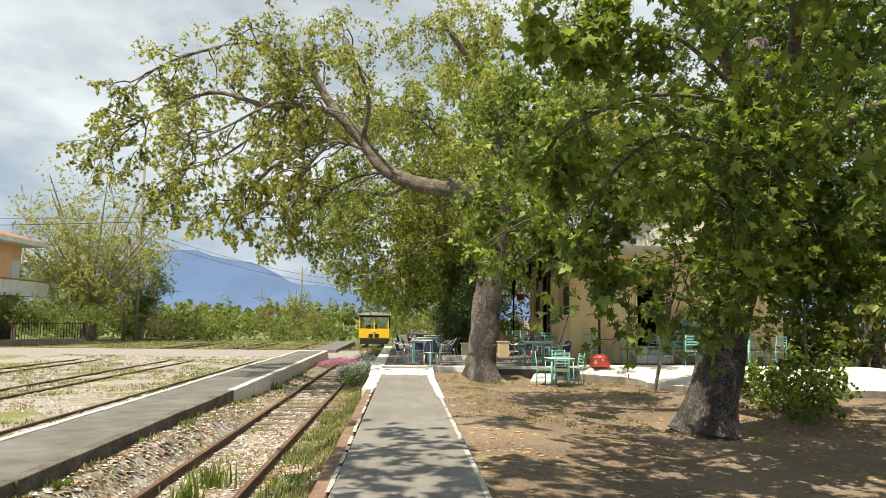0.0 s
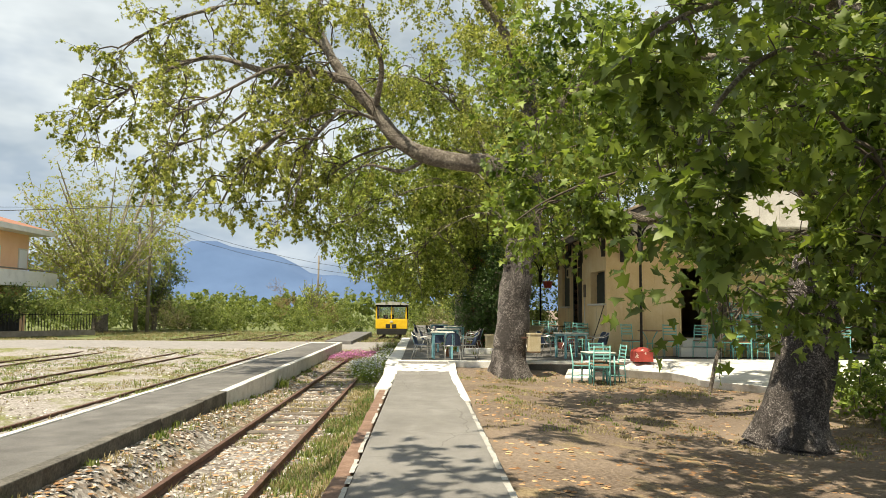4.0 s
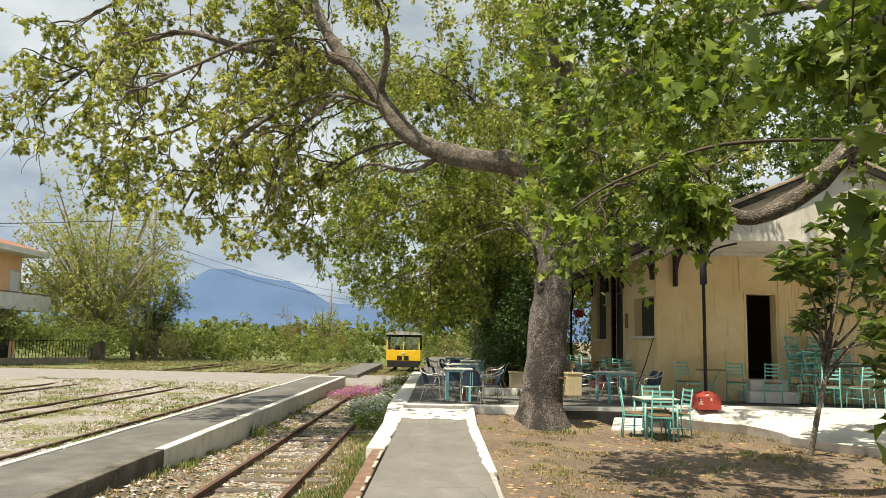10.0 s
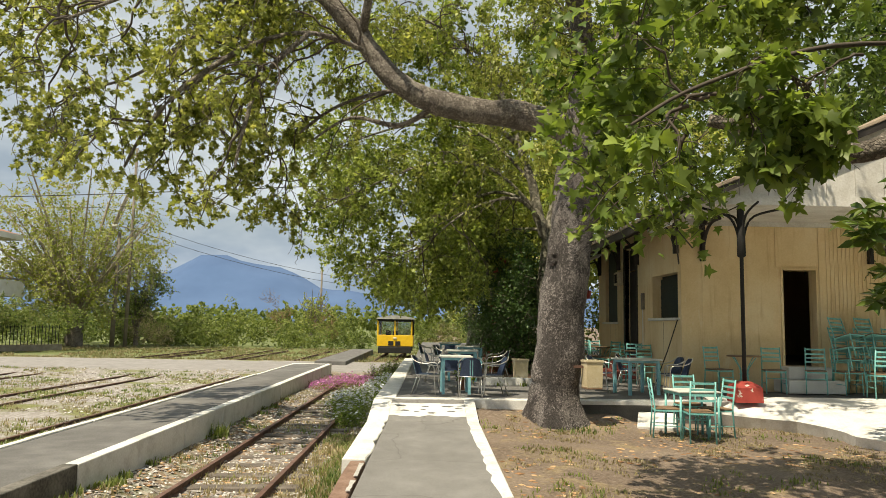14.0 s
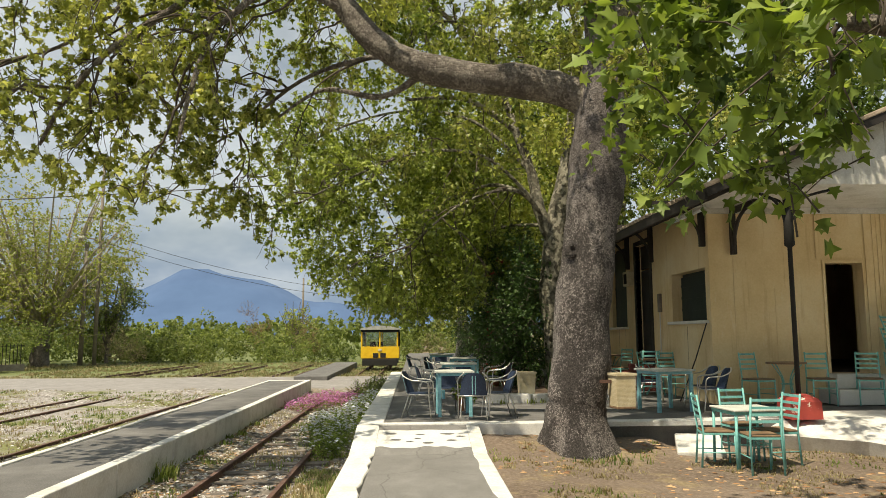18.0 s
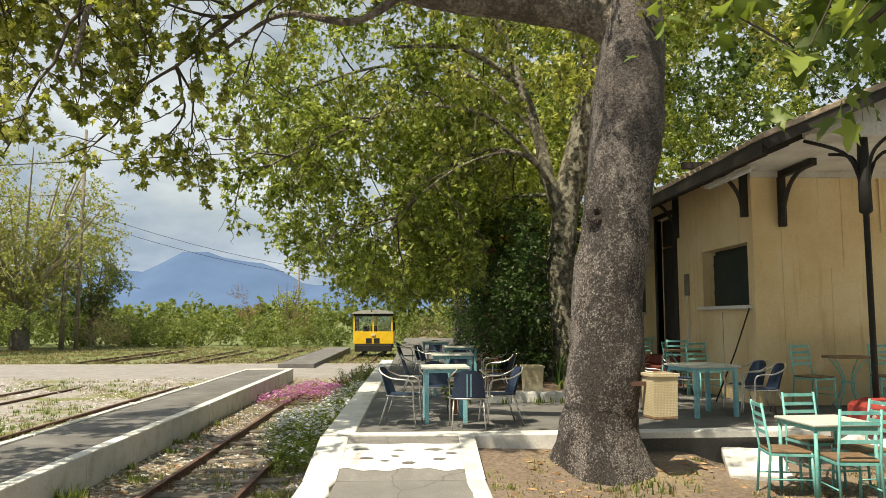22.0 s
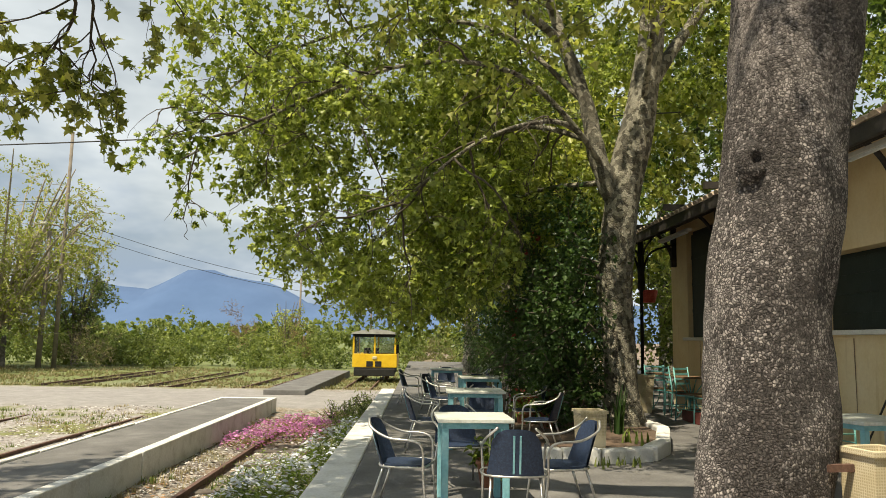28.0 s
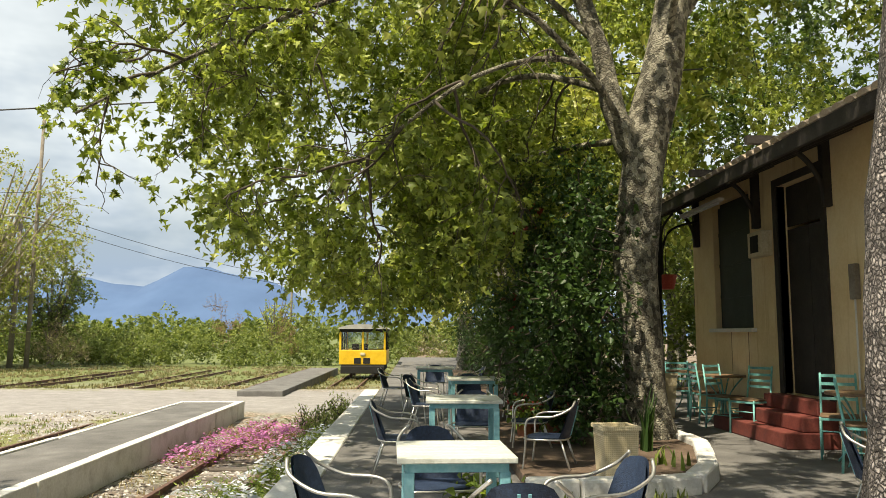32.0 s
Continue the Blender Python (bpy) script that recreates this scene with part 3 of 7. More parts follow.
def slab(name, outline, z0, z1, material, label="", category="", kind="structure", parent=None, bevel=0.012):
    """A flat slab with that outline (anticlockwise)."""
    bm = bmesh.new()
    top = bm.faces.new([bm.verts.new((x, y, z1)) for x, y in outline])
    r = bmesh.ops.extrude_face_region(bm, geom=[top])
    bmesh.ops.translate(bm, verts=[v for v in r["geom"] if isinstance(v, bmesh.types.BMVert)], vec=(0, 0, z0 - z1))
    bmesh.ops.recalc_face_normals(bm, faces=bm.faces)
    if bevel:
        bmesh.ops.bevel(bm, geom=[e for e in bm.edges if abs(e.verts[0].co.z - z1) < 1e-4 and abs(e.verts[1].co.z - z1) < 1e-4], offset=bevel, segments=1, affect="EDGES")
    ob = part(name, bm, material, parent, label)
    if not parent:
        tagged(ob, label, category, kind=kind)
    return ob


def rough_edge(x0, y0, x1, y1, step=0.5, amp=0.02):
    n = max(1, int(math.hypot(x1 - x0, y1 - y0) / step))
    return [(x0 + (x1 - x0) * i / n + random.uniform(-amp, amp), y0 + (y1 - y0) * i / n + random.uniform(-amp, amp)) for i in range(n)]


PATH_Z = -0.2


def path_material():
    """Trowelled concrete with damp stains, worn pale lanes, cracks and grit."""
    n = Nodes("stained_path_concrete", 0.9)
    broad, mid, grain = n.noise(0.7, 5, 0.65), n.noise(3.2, 6, 0.7, (1.0, 0.6, 1.0)), n.noise(60, 4, 0.7)
    c = n.ramp(broad, (0.32, (0.135, 0.128, 0.125)), (0.5, (0.19, 0.183, 0.18)), (0.7, (0.25, 0.243, 0.24)))
    c = n.mix(0.45, c, n.ramp(mid, (0.3, (0.095, 0.09, 0.088)), (0.52, (0.19, 0.184, 0.18)), (0.72, (0.31, 0.30, 0.295))))
    c = n.mix(0.3, c, n.ramp(grain, (0.3, (0.08, 0.076, 0.073)), (0.7, (0.33, 0.32, 0.31))))
    v = n.node("ShaderNodeTexVoronoi", Scale=0.75)
    v.feature = "DISTANCE_TO_EDGE"
    warp = n.node("ShaderNodeTexNoise", Scale=2.0, Detail=5.0)
    n.link(n.co.outputs["Object"], warp.inputs["Vector"])
    n.link(n.mix(0.22, n.co.outputs["Object"], warp.outputs["Color"]), v.inputs["Vector"])
    crack = n.maths("LESS_THAN", v.outputs["Distance"], 0.004)
    n.colour(n.mix(n.maths("MULTIPLY", crack, 0.4), c, (0.07, 0.065, 0.06)))
    return n.bump(n.maths("SUBTRACT", grain, crack), 0.4, 0.012).mat


M_PATH = path_material()
slab("pavement_path", [(-0.66, -7), (0.78, -7), (0.8, 19.45), (-0.56, 19.45)], -0.62, PATH_Z, M_PATH, "grey concrete footpath with worn white edges", "path")
slab("path_kerb_brown", [(-0.8, -7), (-0.663, -7), (-0.605, 16.2)] + rough_edge(-0.78, 16.2, -0.8, -6.9, 0.5, 0.012), -0.62, -0.215, worn("reddish_kerb", (0.2, 0.115, 0.082), (0.10, 0.06, 0.045), (0.32, 0.22, 0.17), 4, 0.9, 0.4), "reddish worn brick kerb of the footpath", "kerb")
slab("path_kerb_white", [(-0.86, 16.2)] + [(-0.6 + 0.012 * (y - 16.2) + random.uniform(-0.03, 0.03), y) for y in np.arange(16.2, 19.4, 0.25)] + [(-0.55, 19.445), (-0.86, 19.445)], -0.62, -0.19, M_WHITEWASH, "whitewashed kerb of the footpath", "kerb")


M_LINE = worn("worn_line_paint", (0.42, 0.41, 0.395), (0.24, 0.23, 0.22), (0.56, 0.55, 0.53), 9, 0.9, 0.2, 70)


def worn_line(name, x0, x1, y0, y1, z, gaps, label):
    """A painted edge line with worn gaps."""
    verts, faces, y = [], [], y0
    while y < y1:
        step = random.uniform(0.1, 0.3)
        if random.random() > gaps:
            a, b = x0 + random.uniform(-0.002, 0.002), x1 + random.uniform(-0.008, 0.004)
            k = len(verts)
            verts += [(a, y, z), (b, y, z), (b + random.uniform(-0.01, 0.01), y + step, z), (a + random.uniform(-0.01, 0.01), y + step, z)]
            faces.append((k, k + 1, k + 2, k + 3))
        y += step
    tagged(link_mesh(name, verts, faces, M_LINE), label, "painted line", kind="structure")


worn_line("trim_line_west", -0.645, -0.6, -6, 16.2, PATH_Z + 0.004, 0.3, "worn white edge line painted on the path")
worn_line("trim_line_east", 0.725, 0.775, -6, 14.5, PATH_Z + 0.004, 0.05, "worn white edge line painted on the path")
slab("path_kerb_east", [(0.82, 14.5), (0.84, 19.445), (0.66, 19.445)] + [(0.7 - 0.008 * (y - 14.5) + random.uniform(-0.02, 0.02), y) for y in np.arange(19.2, 14.4, -0.25)], -0.6, -0.188, M_WHITEWASH, "whitewashed edge of the footpath", "kerb")
# ramp from the path up to the terrace, whitewashed but for a bare band under the kerb
RAMP0, RAMP1 = 19.45, 20.78
rv = [(-0.86, RAMP0, -0.2), (0.84, RAMP0, -0.2), (0.84, RAMP1, -0.004), (-0.86, RAMP1, -0.004), (-0.86, RAMP0, -0.62), (0.84, RAMP0, -0.62), (0.84, RAMP1, -0.62), (-0.86, RAMP1, -0.62)]


def ramp_z(y):
    return -0.2 + 0.196 * (y - RAMP0) / (RAMP1 - RAMP0)


def ramp_material():
    n = Nodes("patchy_whitewash", 0.88)
    broad, grain = n.noise(2.2, 5, 0.65), n.noise(45, 3, 0.6)
    c = n.ramp(broad, (0.36, (0.30, 0.29, 0.275)), (0.42, (0.62, 0.615, 0.605)), (0.8, (0.74, 0.735, 0.725)))
    n.colour(n.mix(0.25, c, n.ramp(grain, (0.3, (0.38, 0.37, 0.36)), (0.7, (0.78, 0.775, 0.765)))))
    return n.bump(grain, 0.3, 0.01).mat


M_PATCHY = ramp_material()
tagged(link_mesh("pavement_ramp", rv, [(0, 1, 2, 3), (0, 4, 5, 1), (1, 5, 6, 2), (3, 7, 4, 0)], M_PATH), "bare grey concrete ramp up to the terrace", "ramp", kind="structure")
near = [(x, 19.74 + 0.035 * math.sin(x * 9) + 0.02 * math.sin(x * 23)) for x in np.linspace(-0.55, 0.66, 26)]
far = [(x, 20.52 + 0.015 * math.sin(x * 11)) for x in np.linspace(-0.55, 0.66, 26)]
pv = [(float(x), float(y), ramp_z(y) + 0.004) for x, y in near + far]
tagged(link_mesh("trim_ramp_paint", pv, [(i, i + 1, 27 + i, 26 + i) for i in range(25)], M_PATCHY), "patchy whitewash with a ragged edge across the ramp", "paint", kind="structure")
for x0, x1, lab in ((-0.86, -0.552, "broad whitewashed band along the ramp"), (0.662, 0.84, "narrow whitewashed band along the ramp")):
    tagged(link_mesh("trim_ramp_band", [(x0, RAMP0, -0.193), (x1, RAMP0, -0.193), (x1, RAMP1, 0.003), (x0, RAMP1, 0.003)], [(0, 1, 2, 3)], M_WHITEWASH), lab, "paint", kind="structure")
# dapples of shadow on the ramp, painted as dark ovals over the whitewash
for x, y, r in ((-0.3, 20.06, 0.085), (0.02, 20.3, 0.06), (0.38, 20.32, 0.09), (0.42, 20.02, 0.07), (0.12, 19.92, 0.08), (-0.38, 20.34, 0.07), (-0.12, 19.98, 0.05), (0.56, 20.2, 0.06), (-0.02, 20.12, 0.05)):
    pts = [(x + math.cos(a * 0.628) * r * random.uniform(0.75, 1.25), y + 0.42 * math.sin(a * 0.628) * r * random.uniform(0.6, 1.25)) for a in range(10)]
    tagged(link_mesh("trim_worn_spot", [(a, b, ramp_z(b) + 0.008) for a, b in pts], [tuple(range(10))], M_CONCRETE_DARK), "dark dapple of shade painted on the whitewash", "worn spot", kind="structure")
TERRACE = [(-0.5, 20.9), (3.3, 21.0), (14.0, 21.0), (14.0, 62.0), (-0.5, 62.0)]
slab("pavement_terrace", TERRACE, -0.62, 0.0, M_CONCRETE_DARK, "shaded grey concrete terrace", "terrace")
slab("terrace_edge_west", [(-0.86, 20.9), (-0.503, 20.9), (-0.503, 36.0), (-0.86, 36.0)], -0.7, 0.006, M_WHITEWASH, "whitewashed edge strip of the terrace", "kerb")
slab("terrace_edge_end", [(2.5, 20.86), (3.42, 20.9), (4.98, 20.94), (4.98, 21.3), (3.42, 21.14), (2.5, 21.1)], -0.06, 0.014, M_WHITEWASH, "thin whitewashed edge slab of the terrace", "kerb")
slab("terrace_edge_front", [(0.84, 20.78), (2.495, 20.85), (2.495, 21.09), (-0.5, 21.02), (-0.86, 20.9)], -0.5, 0.012, M_WHITEWASH, "whitewashed front kerb of the terrace", "kerb")
OUTLINE = ((5.0, 21.0), (5.15, 20.7), (5.5, 20.3), (6.05, 20.1), (6.25, 19.6), (6.2, 18.7), (6.55, 17.9), (7.2, 17.0), (14.0, 16.5))
front = sum((rough_edge(*p, *q, 0.4, 0.05) for p, q in zip(OUTLINE, OUTLINE[1:])), []) + [OUTLINE[-1]]
bm = bmesh.new()
rim = [bm.verts.new((x, y, -0.23 + 0.05 * smooth(19, 20.7, y))) for x, y in front]
foot = [bm.verts.new((x + 0.12, y + 0.22, -0.7)) for x, y in front]
fold = [bm.verts.new((5.0 + 9.0 * i / (len(rim) - 1), 21.05, 0.012)) for i in range(len(rim))]
back = [bm.verts.new((5.2, 22.0, 0.014)), bm.verts.new((14.0, 22.0, 0.014))]
for i in range(len(rim) - 1):
    bm.faces.new([rim[i], rim[i + 1], fold[i + 1], fold[i]])
    bm.faces.new([foot[i], foot[i + 1], rim[i + 1], rim[i]])
bm.faces.new(fold + back[::-1])
bmesh.ops.recalc_face_normals(bm, faces=bm.faces)
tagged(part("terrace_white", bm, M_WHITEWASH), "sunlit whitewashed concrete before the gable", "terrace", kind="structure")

ISL_TOP = -0.2
KERB_WHITE = 15.4


def platform(name, x0, x1, y0, y1, label):
    """A low platform with a dark top; its kerbs are whitewashed from y = 13 on."""
    ob = thing(name, 0, 0, 0, 0, label, "platform", kind="structure")
    part("core", box(x0 + 0.02, x1 - 0.02, y0, y1 - 0.02, -0.75, ISL_TOP - 0.012), M_CONCRETE_DARK, ob)
    part("deck", box(x0 + 0.14, x1 - 0.13, y0, y1 - 0.16, ISL_TOP - 0.1, ISL_TOP), M_CONCRETE_DARK, ob)
    y = y0
    while y < y1 - 0.3:
        step = min(random.uniform(1.4, 2.2), y1 - y)
        for a, b in ((x1 - 0.16, x1), (x0, x0 + 0.1)):
            d = random.uniform(-0.012, 0.012)
            part("kerb_block", box(a + d, b + d, y + 0.006, y + step - 0.006, -0.72, ISL_TOP + 0.012 + random.uniform(-0.006, 0.006), 0.015), M_WHITEWASH if y > KERB_WHITE or a < x0 + 0.05 else M_KERB_GREY, ob)
        y += step
    part("end_kerb", box(x0, x1, y1 - 0.15, y1 + 0.003, -0.7, ISL_TOP + 0.014, 0.015), M_WHITEWASH, ob)
    return ob


# stains and the dark of the sunless side, both put into the kerb grey
M_KERB_GREY = worn("stained_shaded_kerb", (0.09, 0.083, 0.072), (0.03, 0.027, 0.023), (0.26, 0.24, 0.215), 2.6, 0.92, 0.5, 30)
platform("island_platform", -4.85, -3.45, -7, 35.0, "low platform with a dark deck between whitewashed kerbs")
p2 = thing("far_platform", 0, 0, 0, 0, "low grey concrete platform beside the yellow railcar", "platform", kind="structure")
part("deck", box(-4.9, -3.55, 40.4, 56, -0.75, -0.36, 0.02), M_CONCRETE_DARK, p2)

# ---- tracks ----
RAIL = -0.58


def track(xl, xr, y0, y1, label, sleepers=True, sunk=0.0):
    ob = thing("railway_track", 0, 0, 0, 0, label, "railway track", "station tracks")
    for x in (xl, xr):
        ys = np.arange(y0, y1 + 1, 6.0)
        prof = [(-0.05, -0.10), (0.05, -0.10), (0.05, -0.09), (0.012, -0.07), (0.012, -0.03), (0.03, -0.02), (0.03, 0), (-0.03, 0), (-0.03, -0.02), (-0.012, -0.03), (-0.012, -0.07), (-0.05, -0.09)]
        k = len(prof)
        v = [(x + px + 0.006 * math.sin(y), float(y), RAIL - (sunk if y < 38 else -0.01) + pz + 0.004 * math.sin(y * 0.7)) for y in ys for px, pz in prof]
        f = [(i * k + j, i * k + (j + 1) % k, (i + 1) * k + (j + 1) % k, (i + 1) * k + j) for i in range(len(ys) - 1) for j in range(k)]
        f += [tuple(range(k)), tuple(range((len(ys) - 1) * k, len(ys) * k))]
        link_mesh("rail", v, f, M_RUST, ob)
    if sleepers:
        me = None
        y = y0 + 0.3
        while y < min(y1, 36):
            if me is None:
                s = part("sleeper", box(-0.85, 0.85, -0.11, 0.11, -0.06, 0.06, 0.012), M_SLEEPER, ob)
                me = s.data
            else:
                s = new("sleeper", me)
                s.parent = ob
            s.matrix_basis = pose((xl + xr) / 2 + random.uniform(-0.05, 0.05), y, RAIL - 0.135 - 0.045 * (1 - smooth(10, 15, y)) + random.uniform(-0.025, 0.012), 0, random.uniform(-1, 1), random.uniform(-3, 3))
            y += random.uniform(0.62, 0.72)
    return ob


track(-2.75, -1.72, -7, 60, "rusty metre-gauge track sunk in gravel, leaves and weeds")
track(-6.6, -5.6, -7, 60, "rusty track half sunk in gravel and grass", False, 0.045)
track(-10.4, -9.36, 4, 60, "rusty track in pale gravel", False, 0.045)
track(-14.5, -13.5, 10, 60, "overgrown rusty track in the grass", False, 0.045)

# ---- backdrop ----


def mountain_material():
    n = Nodes("mountain_haze_blue", 1.0)
    # the haze of the distance is put into the blue base colour
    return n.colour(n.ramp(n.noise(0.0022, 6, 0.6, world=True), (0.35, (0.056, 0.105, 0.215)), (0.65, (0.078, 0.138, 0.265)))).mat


ridge = [(-4200, 150), (-3000, 320), (-2300, 260), (-1800, 300), (-1450, 255), (-1250, 345), (-1110, 372), (-980, 320), (-790, 295), (-600, 200), (-300, 155), (0, 190), (500, 240), (1200, 200), (2400, 300), (4200, 200)]
mv, mf = [], []
for i, u in enumerate(np.linspace(-4200, 4200, 120)):
    h = np.interp(u, [a for a, b in ridge], [b for a, b in ridge]) + 14 * noise.noise((u * 0.006, 0, 5)) + 6 * noise.noise((u * 0.02, 0, 8))
    for j, (dy, s) in enumerate(((-700, 0.0), (-400, 0.35), (-150, 0.75), (0, 1.0), (300, 0.6))):
        mv.append((float(u), 4000 + dy + 60 * noise.noise((u * 0.004, j, 2)), float(h * s) - 4))
    if i:
        b = i * 5
        mf += [(b - 5 + j, b + j, b + j + 1, b - 4 + j) for j in range(4)]
tagged(link_mesh("backdrop_mountain", mv, mf, mountain_material(), smooth=True), "mountain ridge painted in the blue of distance haze, under clouds", "mountain", kind="structure")

# ---- station building ----
BX0, BX1, BY0, BY1, WALL_TOP = 5.3, 11.9, 23.4, 31.0, 3.9


def wall_with_holes(name, axis, at, depth, u0, u1, z0, z1, holes, material, label):
    """A wall in the plane axis = at, with rectangular holes (u0, u1, z0, z1)."""
    us = sorted({u0, u1, *[h[0] for h in holes], *[h[1] for h in holes]})
    zs = sorted({z0, z1, *[h[2] for h in holes], *[h[3] for h in holes]})
    bm = bmesh.new()
    cell = {}

    def solid(i, j):
        if not (0 <= i < len(us) - 1 and 0 <= j < len(zs) - 1):
            return False
        u, z = (us[i] + us[i + 1]) / 2, (zs[j] + zs[j + 1]) / 2
        return not any(h[0] < u < h[1] and h[2] < z < h[3] for h in holes)

    def v(u, z, d):
        key = (round(u, 4), round(z, 4), d)
        if key not in cell:
            w = at + (depth if d else 0)
            cell[key] = bm.verts.new((w, u, z) if axis == "x" else (u, w, z))
        return cell[key]

    for i in range(len(us) - 1):
        for j in range(len(zs) - 1):
            if not solid(i, j):
                continue
            a, b, c, d = us[i], us[i + 1], zs[j], zs[j + 1]
            for s in (0, 1):
                bm.faces.new([v(a, c, s), v(b, c, s), v(b, d, s), v(a, d, s)])
            for (di, dj, p, q) in ((-1, 0, (a, c), (a, d)), (1, 0, (b, c), (b, d)), (0, -1, (a, c), (b, c)), (0, 1, (a, d), (b, d))):
                if not solid(i + di, j + dj):
                    bm.faces.new([v(*p, 0), v(*q, 0), v(*q, 1), v(*p, 1)])
    bmesh.ops.recalc_face_normals(bm, faces=bm.faces)
    return tagged(part(name, bm, material), label, "wall", kind="structure")


W1 = (23.6, 25.4, 1.5, 2.47)       # window by the corner
DOOR = (26.75, 27.85, 0.55, 3.35)   # tall dark door
W2 = (28.72, 30.08, 1.43, 3.48)
wall_with_holes("wall_west", "x", BX0, 0.3, BY0, BY1, -0.1, WALL_TOP, [W1, DOOR, W2], M_WALL, "ochre painted wall under deep eaves")
GD = (7.45, 8.15, 0.53, 2.53)
wall_with_holes("wall_south", "y", BY0 + 0.02, 0.28, BX0 + 0.3, BX1, -0.1, WALL_TOP, [GD], M_WALL, "ochre boarded gable wall with an open dark doorway")
tagged(part("wall_north", box(BX0 + 0.3, BX1, BY1 - 0.3, BY1 - 0.02, -0.1, WALL_TOP), M_WALL), "ochre end wall", "wall", kind="structure")
tagged(part("wall_east", box(BX1, BX1 + 0.3, BY0, BY1, -0.1, WALL_TOP), M_WALL), "ochre back wall", "wall", kind="structure")
tagged(part("floor", box(BX0 + 0.3, BX1, BY0 + 0.3, BY1 - 0.3, 0.4, 0.52), M_CONCRETE_DARK), "dark concrete floor indoors", "floor", kind="structure")
tagged(part("ceiling", box(BX0 + 0.3, BX1, BY0 + 0.3, BY1 - 0.3, 3.7, 3.8), M_PALEWOOD), "board ceiling indoors", "ceiling", kind="structure")

EAVE_X, EAVE_Z, RIDGE_X, RIDGE_Z, GABLE_Y = 4.25, 3.42, 8.6, 5.25, 20.75
ROOF_FAR = 31.3
slope = (RIDGE_Z - EAVE_Z) / (RIDGE_X - EAVE_X)


def roof_z(x):
    return RIDGE_Z - abs(x - RIDGE_X) * slope


roof = thing("station_roof", 0, 0, 0, 0, "low gabled roof with pale tiles and dark timber eaves", "roof", kind="structure")
E2 = 2 * RIDGE_X - EAVE_X
for side in (-1, 1):
    bm = bmesh.new()
    xe = EAVE_X if side < 0 else E2
    q = [(xe, GABLE_Y, EAVE_Z), (RIDGE_X, GABLE_Y, RIDGE_Z), (RIDGE_X, ROOF_FAR, RIDGE_Z), (xe, ROOF_FAR, EAVE_Z)]
    top = [bm.verts.new((x, y, z - 0.03)) for x, y, z in q]
    low = [bm.verts.new((x, y, z - 0.09)) for x, y, z in q]
    bm.faces.new(top)
    bm.faces.new(low[::-1])
    for i in range(4):
        bm.faces.new([top[i], low[i], low[(i + 1) % 4], top[(i + 1) % 4]])
    bmesh.ops.recalc_face_normals(bm, faces=bm.faces)
    part("roof_boards", bm, M_PALEWOOD, roof, "pale painted soffit boards")
# roof tiles: rounded ribs down the slope, the front ones single pieces


def rib_mesh(width, length):
    v, f = [], []
    for i, y in enumerate((0.0, 1.0)):
        for k in range(6):
            w = math.pi * k / 5
            v.append((-math.cos(w) * width / 2, y * length, math.sin(w) * 0.055))
    f = [(k, k + 1, k + 7, k + 6) for k in range(5)] + [(5, 4, 3, 2, 1, 0)]
    me = bpy.data.meshes.new("tile_row")
    me.from_pydata(v, [], f)
    me.materials.append(M_TILE)
    return me


rib = rib_mesh(0.17, math.hypot(RIDGE_X - EAVE_X, RIDGE_Z - EAVE_Z) + 0.06)
y = GABLE_Y + 0.1
while y < ROOF_FAR:
    o = new("tile_row", rib)
    o.parent = roof
    o.matrix_basis = pose(EAVE_X - 0.05, y, EAVE_Z - 0.035, 0, 0, 0) @ Matrix.Rotation(-math.atan(slope), 4, "Y") @ pose(0, 0, 0, 0, 0, -90)
    y += 0.2
part("ridge_cap", box(RIDGE_X - 0.12, RIDGE_X + 0.12, GABLE_Y, ROOF_FAR, RIDGE_Z - 0.05, RIDGE_Z + 0.07, 0.03), M_TILE, roof)
part("eave_board", box(EAVE_X - 0.03, EAVE_X + 0.02, GABLE_Y, ROOF_FAR, EAVE_Z - 0.2, EAVE_Z - 0.04), M_BLACKWOOD, roof, "dark timber eave board")
ang = math.atan(slope)
for side in (-1, 1):
    ln = math.hypot(RIDGE_X - EAVE_X, RIDGE_Z - EAVE_Z)
    m = Matrix.Translation((RIDGE_X, GABLE_Y, RIDGE_Z)) @ Matrix.Rotation(side * ang, 4, "Y")
    xa, xb = (-ln - 0.05, 0) if side < 0 else (0, ln + 0.05)
    m2 = Matrix.Translation((RIDGE_X, GABLE_Y, RIDGE_Z)) @ Matrix.Rotation(ang if side > 0 else -ang, 4, "Y")
    part("verge_tile", box(xa, xb, -0.08, 0.06, -0.022, 0.045, 0.012, m2), M_TILE, roof, "pale weathered tile edge")
    part("barge_rafter", box(xa, xb, -0.06, 0.05, -0.15, -0.026, 0, m2), M_BLACKWOOD, roof, "dark timber verge rafter")
